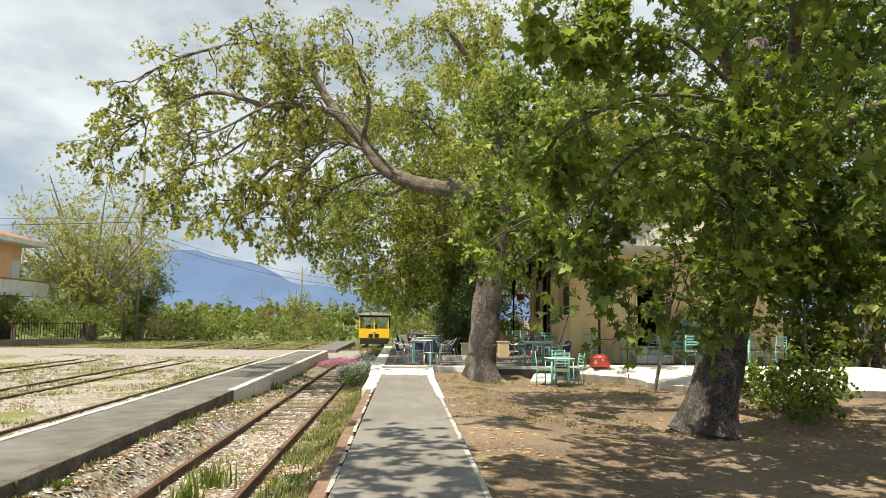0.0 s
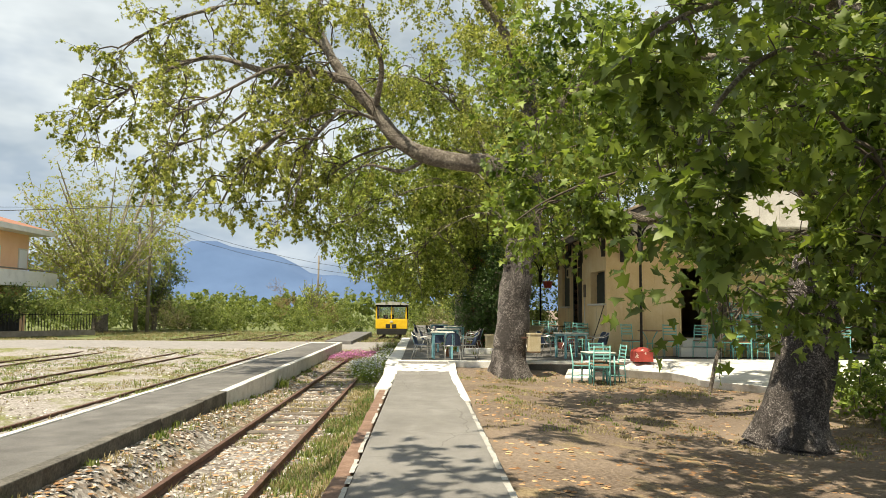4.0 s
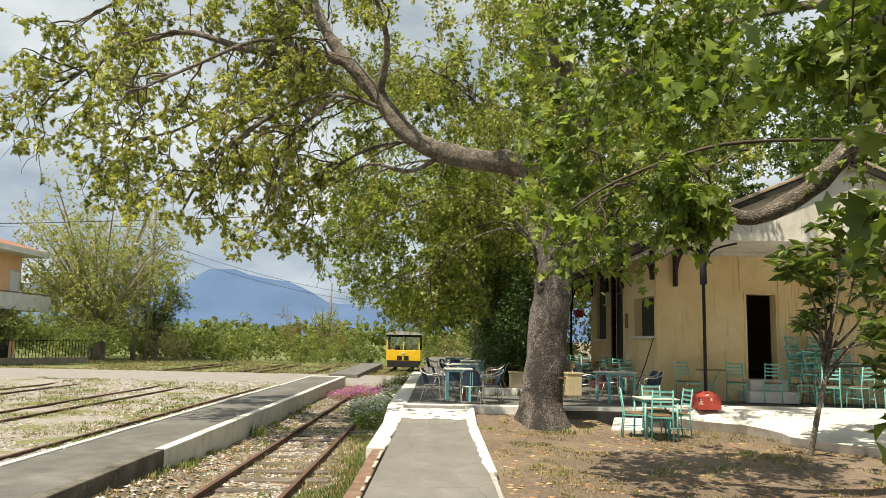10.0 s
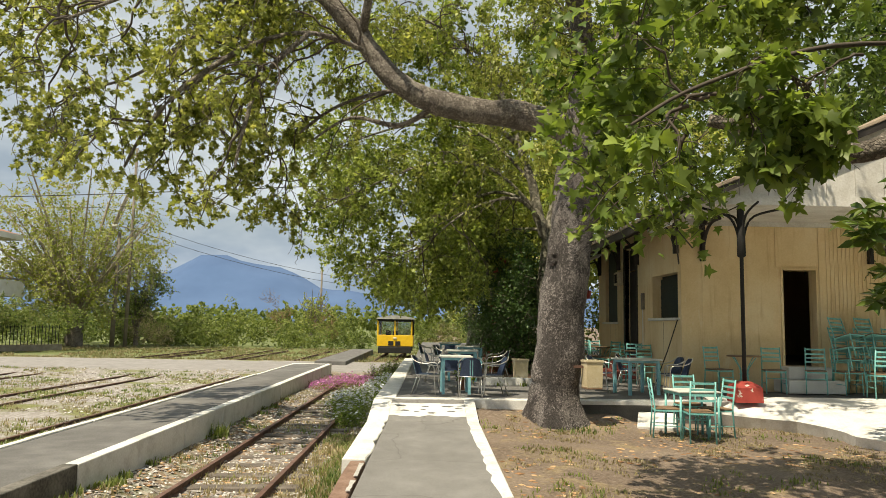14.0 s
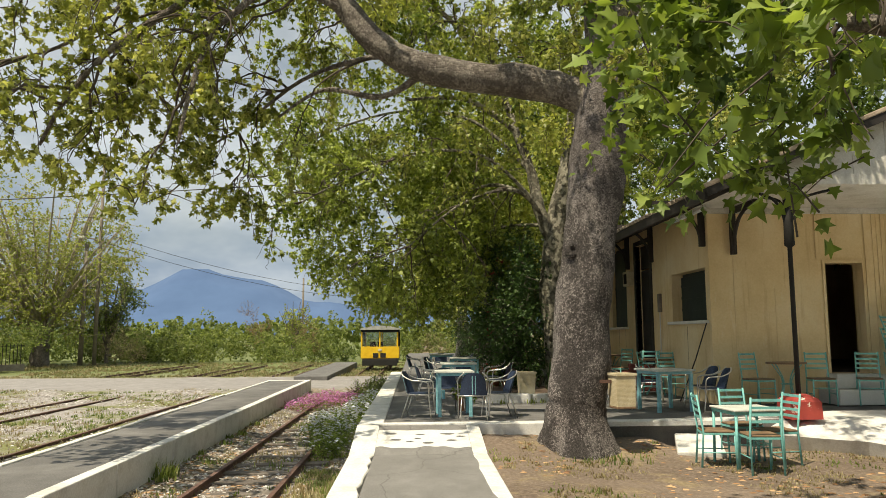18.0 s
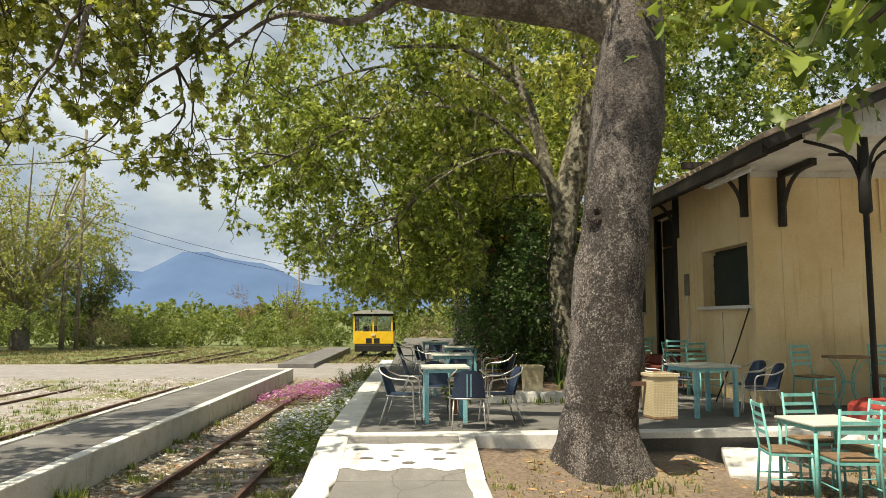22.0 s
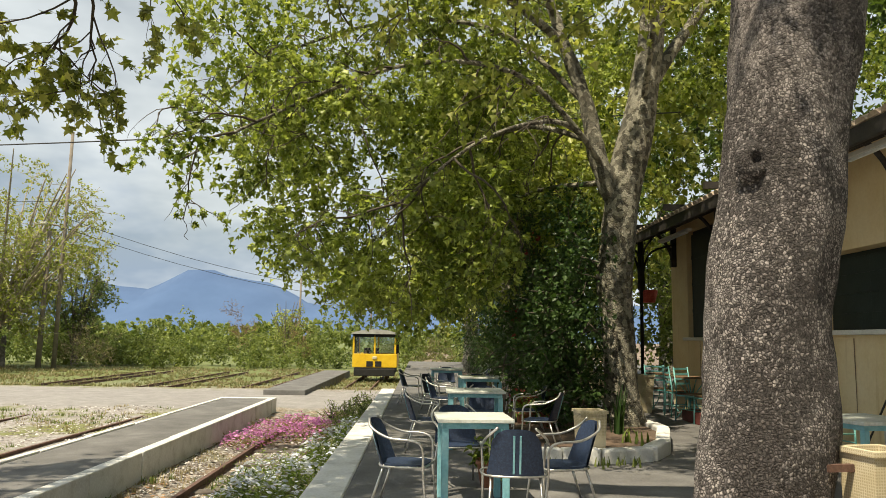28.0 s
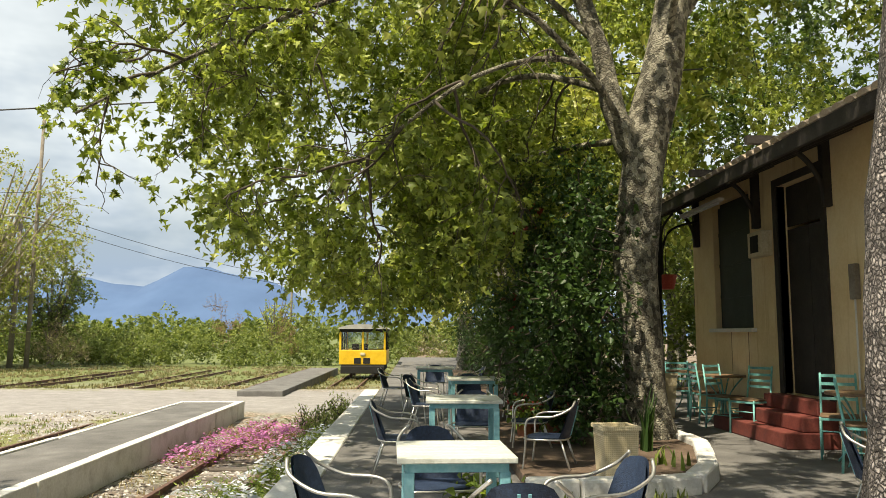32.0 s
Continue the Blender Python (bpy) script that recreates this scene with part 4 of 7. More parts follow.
# gable front, boarded, above the porch beam
GABLE_LOW = 3.6
gable = thing("gable_front", 0, 0, 0, 0, "white boarded gable triangle above the porch", "gable", kind="structure")
x = EAVE_X + 0.75
while x < E2 - 0.75:
    w = 0.52
    z1, z2 = roof_z(x) - 0.1, roof_z(x + w) - 0.1
    if min(z1, z2) > GABLE_LOW + 0.02:
        bm = bmesh.new()
        pts = [(x + 0.004, GABLE_LOW), (x + w - 0.004, GABLE_LOW), (x + w - 0.004, z2), (x + 0.004, z1)]
        if x < RIDGE_X < x + w:
            pts.insert(3, (RIDGE_X, RIDGE_Z - 0.1))
        f0 = [bm.verts.new((a, GABLE_Y + 0.12, b)) for a, b in pts]
        f1 = [bm.verts.new((a, GABLE_Y + 0.15, b)) for a, b in pts]
        bm.faces.new(f0)
        bm.faces.new(f1[::-1])
        for i in range(len(pts)):
            bm.faces.new([f0[i], f1[i], f1[(i + 1) % len(pts)], f0[(i + 1) % len(pts)]])
        bmesh.ops.recalc_face_normals(bm, faces=bm.faces)
        part("board", bm, M_PALEWOOD, gable)
    x += w
part("porch_beam", box(EAVE_X + 0.6, E2 - 0.6, GABLE_Y + 0.1, GABLE_Y + 0.26, GABLE_LOW - 0.13, GABLE_LOW + 0.03), M_PALEWOOD, gable, "pale horizontal beam")
part("porch_soffit", box(EAVE_X + 0.6, E2 - 0.6, GABLE_Y + 0.262, BY0 + 0.015, GABLE_LOW - 0.06, GABLE_LOW - 0.03), M_PALEWOOD, gable, "pale boarded porch ceiling")
part("wall_cornice", box(BX0 - 0.02, BX1, BY0 - 0.04, BY0 + 0.012, GABLE_LOW - 0.16, GABLE_LOW - 0.062), M_PALEWOOD, gable, "pale cornice strip")


# ---- trees ----
def trunk_mesh(name, pts, radii, material, parent, sides=28, rough=0.06, flare=0.0, label=""):
    """A knobbly tapered trunk."""
    line = curve(pts, 8)
    rad = lerp_list(radii, len(line))
    v, f = tube_data(line, rad, sides)
    out = []
    for i, p in enumerate(v):
        ring = i // sides
        c = line[ring]
        d = Vector(p) - c
        a = math.atan2(d.y, d.x)
        k = 1 + rough * noise.noise((p[0] * 2.2, p[1] * 2.2, p[2] * 1.1)) * 1.6 + rough * 0.5 * noise.noise((p[0] * 7, p[1] * 7, p[2] * 4))
        if flare:
            low = max(0.0, 1 - (c.z - line[0].z) / 0.9)
            k += flare * low * low * (0.75 + 0.5 * math.cos(a * 4 + 1))
        out.append(tuple(c + d * k))
    return link_mesh(name, out, f, material, parent, label, True)


def branch(name, pts, r0, r1, material, parent, sides=12):
    line = curve(pts, 6)
    rad = [r0 + (r1 - r0) * i / (len(line) - 1) for i in range(len(line))]
    v, f = tube_data(line, rad, sides)
    out = [tuple(Vector(p) + (Vector(p) - line[min(i // sides, len(line) - 1)]) * 0.25 * noise.noise((p[0] * 4, p[1] * 4, p[2] * 4))) for i, p in enumerate(v)]
    return link_mesh(name, out, f, material, parent, "", True)


def crown(parent, clumps, twigs, leaves, size, material, shape=LOBED, faces=LOBED_FACES, droop=0.5, twig_len=0.9, keep=0.5, twig_r=0.008, label="", name="crown", twig=None, hollow=0.45):
    lines, at, ways = spray(clumps, twigs, leaves, droop, twig_len, hollow)
    twig_mesh("twigwork", lines, twig_r, twig or M_TWIG, parent, keep)
    sizes = size * rng.uniform(0.55, 1.2, len(at))
    return leaf_mesh(name, at, ways, sizes, material, shape, faces, parent, label)


def fill(x0, x1, y0, y1, z0, z1, n, r, dens=1.0, shape=None):
    """n clumps at random in a box, kept where shape allows."""
    out = []
    while len(out) < n:
        p = (random.uniform(x0, x1), random.uniform(y0, y1), random.uniform(z0, z1))
        if shape is None or shape(*p):
            k = r * random.uniform(0.7, 1.3)
            out.append((*p, k, k, k * 0.75, dens))
    return out


# the great plane tree at the terrace's front
t1 = thing("plane_tree", 2.17, 20.35, -0.42, 0, "old plane tree with scaly bark and one long bare limb", "tree", "plane trees")
trunk_mesh("trunk", [(0, 0, -0.1), (-0.02, 0, 0.5), (0.05, 0, 1.4), (0.18, -0.02, 2.6), (0.3, -0.02, 3.6), (0.42, 0, 4.6), (0.5, 0.1, 5.8), (0.45, 0.2, 7.5)], [0.5, 0.43, 0.38, 0.365, 0.36, 0.36, 0.28, 0.18], M_BARK, t1, 56, 0.14, 0.32)
kv, kf = [], []
for r, d in ((0.125, 0.05), (0.10, 0.0), (0.075, -0.035), (0.045, -0.03), (0.02, -0.005), (0.003, 0.0)):
    kv += [(-0.07 + math.cos(a * 0.5236) * r, -0.25 + d + 0.12 * abs(math.cos(a * 0.5236)) * r, 2.82 + math.sin(a * 0.5236) * r * 1.15) for a in range(12)]
for i in range(5):
    kf += [(i * 12 + k, i * 12 + (k + 1) % 12, i * 12 + 12 + (k + 1) % 12, i * 12 + 12 + k) for k in range(12)]
link_mesh("knot", kv, kf, M_BARK, t1, "round healed branch knot", True)
branch("limb", [(0.4, 0.1, 5.0), (-0.35, 0.2, 5.3), (-1.85, 0.25, 5.5), (-2.8, 0.25, 5.95), (-3.52, 0.25, 6.85), (-4.14, 0.25, 7.5), (-4.64, 0.3, 8.3), (-5.1, 0.4, 9.4)], 0.27, 0.09, M_BRANCH, t1)
branch("limb", [(-4.1, 0.25, 7.45), (-4.8, 0.2, 7.6), (-6.1, 0.1, 7.6), (-7.4, 0.0, 7.9), (-8.6, 0.1, 7.6)], 0.12, 0.035, M_BRANCH, t1)
branch("limb", [(0.5, 0.1, 6.0), (1.4, 0.3, 7.0), (2.6, 0.5, 8.2), (4.0, 0.8, 9.6)], 0.2, 0.05, M_BRANCH, t1)
branch("limb", [(0.45, 0.2, 7.0), (-0.2, -0.6, 8.4), (-1.4, -1.2, 9.8)], 0.16, 0.05, M_BRANCH, t1)
branch("limb", [(-3.4, 0.25, 6.7), (-3.2, -0.6, 7.6), (-3.6, -1.6, 8.6)], 0.09, 0.03, M_BRANCH, t1)
branch("limb", [(-2.0, 0.25, 5.55), (-2.7, 0.5, 5.2), (-3.6, 0.8, 5.4), (-4.3, 0.9, 5.0)], 0.06, 0.02, M_BRANCH, t1)
ARMS = (
    [(-2.8, 0.25, 5.95), (-3.52, 0.25, 6.85), (-4.14, 0.25, 7.5), (-4.64, 0.3, 8.3), (-5.1, 0.4, 9.4)],
    [(-4.1, 0.25, 7.45), (-4.8, 0.2, 7.6), (-6.1, 0.1, 7.6), (-7.4, 0.0, 7.9), (-8.6, 0.1, 7.6)],
    [(-3.4, 0.25, 6.7), (-3.2, -0.6, 7.6), (-3.6, -1.6, 8.6)],
    [(-4.8, 0.2, 7.6), (-5.6, -0.9, 7.4), (-6.6, -1.6, 6.6), (-7.6, -2.0, 5.9)],
    [(-4.3, 0.25, 7.7), (-5.2, 0.6, 8.8), (-6.4, 0.8, 9.6), (-7.8, 0.8, 9.5)],
    [(-5.6, 0.15, 7.6), (-6.6, 0.9, 6.9), (-7.8, 1.2, 6.2), (-9.0, 1.2, 5.9)],
    [(-3.2, 0.25, 6.4), (-4.2, -0.4, 6.5), (-5.2, -0.9, 6.0), (-6.0, -1.1, 5.2)],
    [(-2.4, 0.25, 5.7), (-3.0, 0.8, 5.9), (-4.0, 1.0, 5.6), (-5.0, 1.1, 4.8)],
    [(-5.2, -0.9, 6.0), (-6.0, -1.1, 5.3), (-6.5, -1.2, 4.6), (-6.8, -1.2, 4.0)],
    [(-8.4, 0.1, 7.65), (-9.4, 0.2, 7.2), (-10.2, 0.2, 6.5)],
    [(-7.6, 0.8, 9.5), (-8.8, 0.8, 9.1), (-10.0, 0.6, 8.3)],
    [(-4.2, -0.4, 6.5), (-4.8, -0.9, 5.6), (-5.0, -1.2, 4.7), (-5.1, -1.3, 4.0)],
)
for k, pts in enumerate(ARMS[3:]):
    branch("limb", pts, 0.05, 0.02, M_BRANCH, t1, 7)


def sun_patch(x, y, z, room=0.0):
    """A way through the crown by which the sun reaches the floor before the raised bed."""
    k = z - 0.42
    return abs(x + 0.55 + 0.356 * k) < 1.2 + room and abs(y - 2.75 + 0.395 * k) < 0.6 + room


def hang_room(x, y, z):
    """Down to where the hanging twigs end, and clear of the bare limb and the walker."""
    low = np.interp(x, (-11, -9.5, -8, -7, -6, -4.5, -3.8), (5.4, 4.4, 3.8, 3.35, 3.1, 3.1, 3.6)) - 0.1 * math.sin(x * 3.1)
    return z > low and not sun_patch(x, y, z) and x > -11.6 and y > -3.2 and not (-4.4 < x < 0.6 and y < 0.6 and 4.7 < z < 7.4)


boughs(t1, ARMS, (9, 6, 5, 9), (1.7, 0.8, 0.3), 0.088, M_LEAF, 0.42, 0.022, LOBED, LOBED_FACES, hang_room, (-0.5, -0.1, 0.1), "yellow-green spring leaves on drooping twigs", M_TWIG, loose=False)
c1 = fill(-10.2, -5.5, 0.0, 2.5, 6.0, 10.0, 26, 0.3, 0.9, hang_room) + fill(-6.2, -2.0, -0.6, 2.4, 6.4, 11.0, 64, 0.36, 0.85, hang_room)
c1 += fill(-1.6, 3.6, -2.6, 0.5, 6.4, 11.5, 46, 0.42, 0.8)
c1 += fill(-2.6, 4.0, 0.4, 3.0, 5.4, 11.0, 52, 0.39, 0.8)
c1 += fill(-3.0, 0.2, 0.7, 2.6, 3.6, 5.6, 30, 0.35, 0.9)
c1 += fill(-2.6, 4.6, -2.8, -0.3, 7.4, 11.5, 50, 0.39, 0.7) + fill(0.5, 3.6, -1.6, -0.4, 5.0, 7.6, 25, 0.31, 0.75)


def sunny(clumps, bx, by, bz, least=0.05):
    """Leaves the gaps open through which the sun reaches the terrace."""
    return [c for c in clumps if not light_gap(c[0] + bx, c[1] + by, c[2] + bz, least)]


c1 = sunny(c1, 2.17, 20.35, -0.42)
# the full middle of the crown, above and behind the bare limb
c1 += sunny(fill(-4.6, 0.9, 1.0, 2.8, 5.4, 11.5, 135, 0.34, 0.9) + fill(-0.7, 1.4, -1.1, -0.35, 5.4, 8.6, 26, 0.28, 0.9), 2.17, 20.35, -0.42, 0.0)
c1 = [c for c in c1 if not sun_patch(*c[:3], 0.25)]
crown(t1, c1, 78, 12, 0.1, M_LEAF, TRILOBE, SIMPLE_FACES, droop=0.8, twig_len=0.5, keep=0.4, hollow=0.3, label="yellow-green spring foliage")

# the tree beside the path, whose low boughs hang over the yard
t0 = thing("plane_tree", 5.32, 12.9, -0.66, 0, "leaning plane tree with low dark leafy boughs", "tree", "plane trees")
trunk_mesh("trunk", [(0, 0, -0.1), (0.05, 0, 0.35), (0.25, 0, 1.2), (0.55, 0, 2.6), (0.95, 0.05, 3.6), (1.2, 0.1, 5.0), (1.2, 0.2, 7.2)], [0.55, 0.47, 0.41, 0.38, 0.33, 0.28, 0.16], M_BARK, t0, 36, 0.1, 0.35)
branch("limb", [(0.9, 0, 3.5), (-0.2, 0.9, 4.4), (-1.0, 1.1, 3.75), (-1.65, 1.1, 3.42), (-2.0, 1.15, 3.5), (-2.9, 1.2, 3.7)], 0.15, 0.05, M_BRANCH, t0)
branch("limb", [(0.8, 0, 3.1), (-0.6, -1.2, 3.9), (-1.9, -2.4, 4.1), (-2.9, -3.2, 3.8)], 0.13, 0.03, M_BRANCH, t0)
branch("limb", [(1.1, 0, 4.9), (-1.0, -2.6, 6.6), (-3.4, -5.2, 7.4), (-5.8, -7.4, 7.8)], 0.15, 0.04, M_BRANCH, t0)
branch("limb", [(1.1, 0, 4.4), (0.4, -2.2, 5.4), (-0.6, -4.4, 5.6), (-1.6, -6.0, 5.2)], 0.14, 0.04, M_BRANCH, t0)
branch("limb", [(-0.6, 0.9, 4.3), (-2.2, 0.5, 4.1), (-3.4, 0.0, 3.6), (-4.0, -0.4, 3.2)], 0.024, 0.01, M_TWIG, t0, 8)
branch("limb", [(1.1, 0, 4.6), (2.6, -1.0, 5.6), (4.2, -2.0, 6.0)], 0.14, 0.04, M_BRANCH, t0)
branch("limb", [(1.2, 0.1, 5.2), (0.1, 1.8, 6.4), (-1.4, 3.2, 6.6)], 0.12, 0.03, M_BRANCH, t0)


def t0_room(x, y, z):
    """Free of the walker's way and of the view under the boughs."""
    wx, wy = x + 5.32, y + 12.9
    k = z - 3.0
    # a gap shaped along the sun's way, to light one bough end
    if k > 1.0 and math.hypot(wx + 0.356 * k - 2.6, wy + 0.395 * k - 14.3) < 1.25:
        return False
    if wx < 1.5 + max(0.0, 9.5 - wy) * 0.12 or (wy > 12.4 and z < 3.5) or (wy > 10.3 and z > 6.0):
        return False
    if z < 3.6 and wx < 0.75 + 0.64 * (wy - 5.1):
        return False
    return z > 1.5 + 0.45 * abs(wx - 4.2) + (0.9 if wy < 8.5 else 0.0)


def bough_room(x, y, z):
    """Over the long low bough, with a gap where the sun reaches its end."""
    k = z - 3.0
    return math.hypot(x + 2.72 + 0.356 * k, y - 1.4 + 0.395 * k) > 1.2


def t0_high(x, y, z):
    """The crown above the view, added for its shade, with one gap where the sun reaches a low bough."""
    k = z - 3.2
    lit = math.hypot(x + 5.32 + 0.356 * k - 3.9, y + 12.9 + 0.395 * k - 8.0) < 1.1
    return z - 0.66 > 2.8 + 0.46 * (y + 12.9) and not lit


c0 = fill(-3.9, 6.0, -8.0, 0.8, 1.6, 7.6, 200, 0.52, 1.0, t0_room) + fill(-2.6, 4.0, -4.5, -0.5, 1.4, 4.2, 46, 0.36, 1.0, t0_room)
c0 += fill(-4.1, -2.5, 0.6, 2.4, 2.9, 4.9, 44, 0.34, 1.0) + fill(-3.6, 0.5, 0.6, 3.0, 5.0, 6.8, 30, 0.45, 0.9)
# the crown spreads high over the path and the yard
c0 += [(x - 5.32, y - 12.9, z + 0.66, r, r, r * 0.8, 1.2) for x, y, z, r in ((2.3, 14.5, 2.1, 0.28), (2.6, 14.7, 2.15, 0.3), (2.15, 14.65, 1.62, 0.15), (2.5, 15.0, 2.6, 0.36), (3.0, 15.2, 2.5, 0.36), (2.0, 14.3, 2.3, 0.25))]
low = [(x, y, random.uniform(1.35, 3.7)) for y in np.linspace(7.4, 10.6, 9) for x in 0.56 * (y - 5.0) + 0.2 + np.array((0.0, 0.5, 1.2, 2.2))]
c0 += [(float(x) - 5.32, float(y) - 12.9, z + 0.66, 0.34, 0.34, 0.28, 1.15) for x, y, z in low] + [(x - 5.32, y - 12.9, z + 0.66, 0.2, 0.2, 0.22, 1.6) for x, y, z in ((2.7, 8.7, 1.2), (2.95, 8.8, 1.4), (3.2, 8.5, 1.2), (3.8, 8.8, 1.1), (2.8, 8.2, 1.45))]
c0 = sunny(c0, 5.32, 12.9, -0.66, 0.1)
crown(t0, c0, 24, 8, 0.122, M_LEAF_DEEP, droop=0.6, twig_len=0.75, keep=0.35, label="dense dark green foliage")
# unseen crown over the start of the path, added to shade the ground
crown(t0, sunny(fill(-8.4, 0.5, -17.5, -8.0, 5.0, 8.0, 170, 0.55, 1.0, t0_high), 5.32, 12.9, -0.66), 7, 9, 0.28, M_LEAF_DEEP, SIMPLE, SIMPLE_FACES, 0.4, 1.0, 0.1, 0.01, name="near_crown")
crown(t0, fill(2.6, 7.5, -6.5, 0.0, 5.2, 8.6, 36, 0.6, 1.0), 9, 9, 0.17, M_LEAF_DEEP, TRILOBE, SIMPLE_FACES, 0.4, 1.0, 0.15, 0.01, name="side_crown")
# crown kept above the view, added for the shade it casts below
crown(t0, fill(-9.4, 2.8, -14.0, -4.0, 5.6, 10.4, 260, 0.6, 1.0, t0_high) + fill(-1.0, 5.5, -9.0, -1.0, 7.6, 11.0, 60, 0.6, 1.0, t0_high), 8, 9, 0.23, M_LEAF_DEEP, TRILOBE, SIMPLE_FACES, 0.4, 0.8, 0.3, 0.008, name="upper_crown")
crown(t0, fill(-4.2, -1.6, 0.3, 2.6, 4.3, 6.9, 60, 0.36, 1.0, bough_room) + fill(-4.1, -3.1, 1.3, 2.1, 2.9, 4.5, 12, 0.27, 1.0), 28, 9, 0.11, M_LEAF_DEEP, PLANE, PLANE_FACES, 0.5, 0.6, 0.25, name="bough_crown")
# bough ends that reach over towards the path
LOW = (
    [(-0.6, 0.9, 4.3), (-2.2, 0.5, 4.0), (-3.4, 0.0, 3.5), (-4.2, -0.4, 3.0)],
    [(-1.65, 1.1, 3.42), (-2.6, 1.3, 3.6), (-3.2, 1.7, 3.2), (-3.4, 2.0, 2.6)],
    [(-1.0, 1.1, 3.75), (-2.0, 0.7, 3.9), (-3.0, 0.6, 3.6), (-3.7, 0.7, 3.1)],
)


def low_room(x, y, z):
    return -4.95 < x < -1.9 and y < 1.15 and z > 2.95 + 0.1 * math.sin(5 * x + 3 * y)


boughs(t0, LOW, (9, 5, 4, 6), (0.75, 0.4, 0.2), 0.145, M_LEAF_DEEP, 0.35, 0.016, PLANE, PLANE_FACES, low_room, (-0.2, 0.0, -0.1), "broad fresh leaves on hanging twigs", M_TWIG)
OVER = (
    [(0.8, 0, 3.1), (-0.6, -1.2, 3.9), (-1.9, -2.4, 4.1), (-2.9, -3.2, 3.8)],
    [(0.4, -2.2, 5.4), (-0.6, -3.4, 4.8), (-1.4, -4.4, 4.0), (-2.0, -5.0, 3.2)],
    [(0.5, -0.4, 3.4), (-0.2, -2.2, 3.6), (-0.4, -3.6, 3.2), (-0.6, -4.4, 2.5)],
    [(1.0, 0, 3.6), (0.8, -1.6, 4.0), (1.0, -3.0, 3.6), (1.2, -3.8, 2.8)],
    [(0.3, 0.2, 2.9), (-0.4, -0.6, 3.1), (-0.9, -1.2, 2.6), (-1.1, -1.5, 1.9)],
    [(0.9, 0.0, 3.4), (1.6, -0.9, 3.3), (2.2, -1.5, 2.7), (2.5, -1.8, 1.9)],
)
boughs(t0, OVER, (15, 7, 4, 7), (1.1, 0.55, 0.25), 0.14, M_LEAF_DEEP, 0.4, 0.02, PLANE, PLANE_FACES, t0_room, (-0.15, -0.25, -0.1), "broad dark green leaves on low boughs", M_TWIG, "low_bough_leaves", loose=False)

NEAR = (
    [(-0.6, -3.4, 4.8), (-2.4, -4.9, 4.5), (-3.6, -6.0, 3.9), (-4.3, -6.4, 3.3)],
    [(-1.4, -4.4, 4.0), (-2.6, -5.4, 3.9), (-3.4, -6.0, 3.3), (-3.8, -6.4, 2.5)],
    [(-1.6, -4.6, 4.8), (-2.6, -5.6, 4.9), (-3.8, -6.3, 4.6), (-4.2, -6.6, 4.2)],
)


def near_room(x, y, z):
    """A bough end that hangs beside the footpath, clear of the walker."""
    return x > -4.6 and -7.1 < y < -5.9 and z > 2.15 + 0.9 * max(0.0, -3.6 - x)


for pts in NEAR:
    branch("limb", pts, 0.03, 0.012, M_BRANCH, t0, 7)
boughs(t0, NEAR, (10, 5, 4, 6), (0.5, 0.3, 0.16), 0.12, M_LEAF_DEEP, 0.3, 0.01, PLANE, PLANE_FACES, near_room, (-0.3, -0.2, -0.1), "broad dark green leaves beside the path", M_TWIG, "near_bough_leaves", loose=False)

# the second tree on the terrace
t2 = thing("plane_tree", 3.15, 27.0, 0.0, 0, "plane tree with mottled pale bark in a raised bed", "tree", "plane trees")
trunk_mesh("trunk", [(0, 0, 0), (0, 0, 0.6), (-0.05, 0, 1.6), (-0.08, 0, 2.4), (0.1, 0, 3.8), (0.36, 0, 4.9), (0.6, 0.1, 6.4), (0.7, 0.2, 8.5)], [0.32, 0.25, 0.24, 0.26, 0.27, 0.25, 0.2, 0.11], M_BARK_PALE, t2, 30, 0.1, 0.2)
branch("limb", [(0.0, 0, 3.3), (-0.35, -0.05, 4.2), (-0.5, 0, 5.0), (-0.95, 0.1, 6.4), (-1.5, 0.2, 8.2)], 0.17, 0.06, M_BARK_PALE, t2)
branch("limb", [(0.4, 0, 5.2), (1.4, 0.6, 6.6), (2.4, 1.2, 8.0)], 0.13, 0.05, M_BARK_PALE, t2)
branch("limb", [(-0.8, 0.1, 6.0), (-2.0, -0.4, 6.6), (-3.4, -1.0, 6.4)], 0.08, 0.03, M_BARK_PALE, t2)
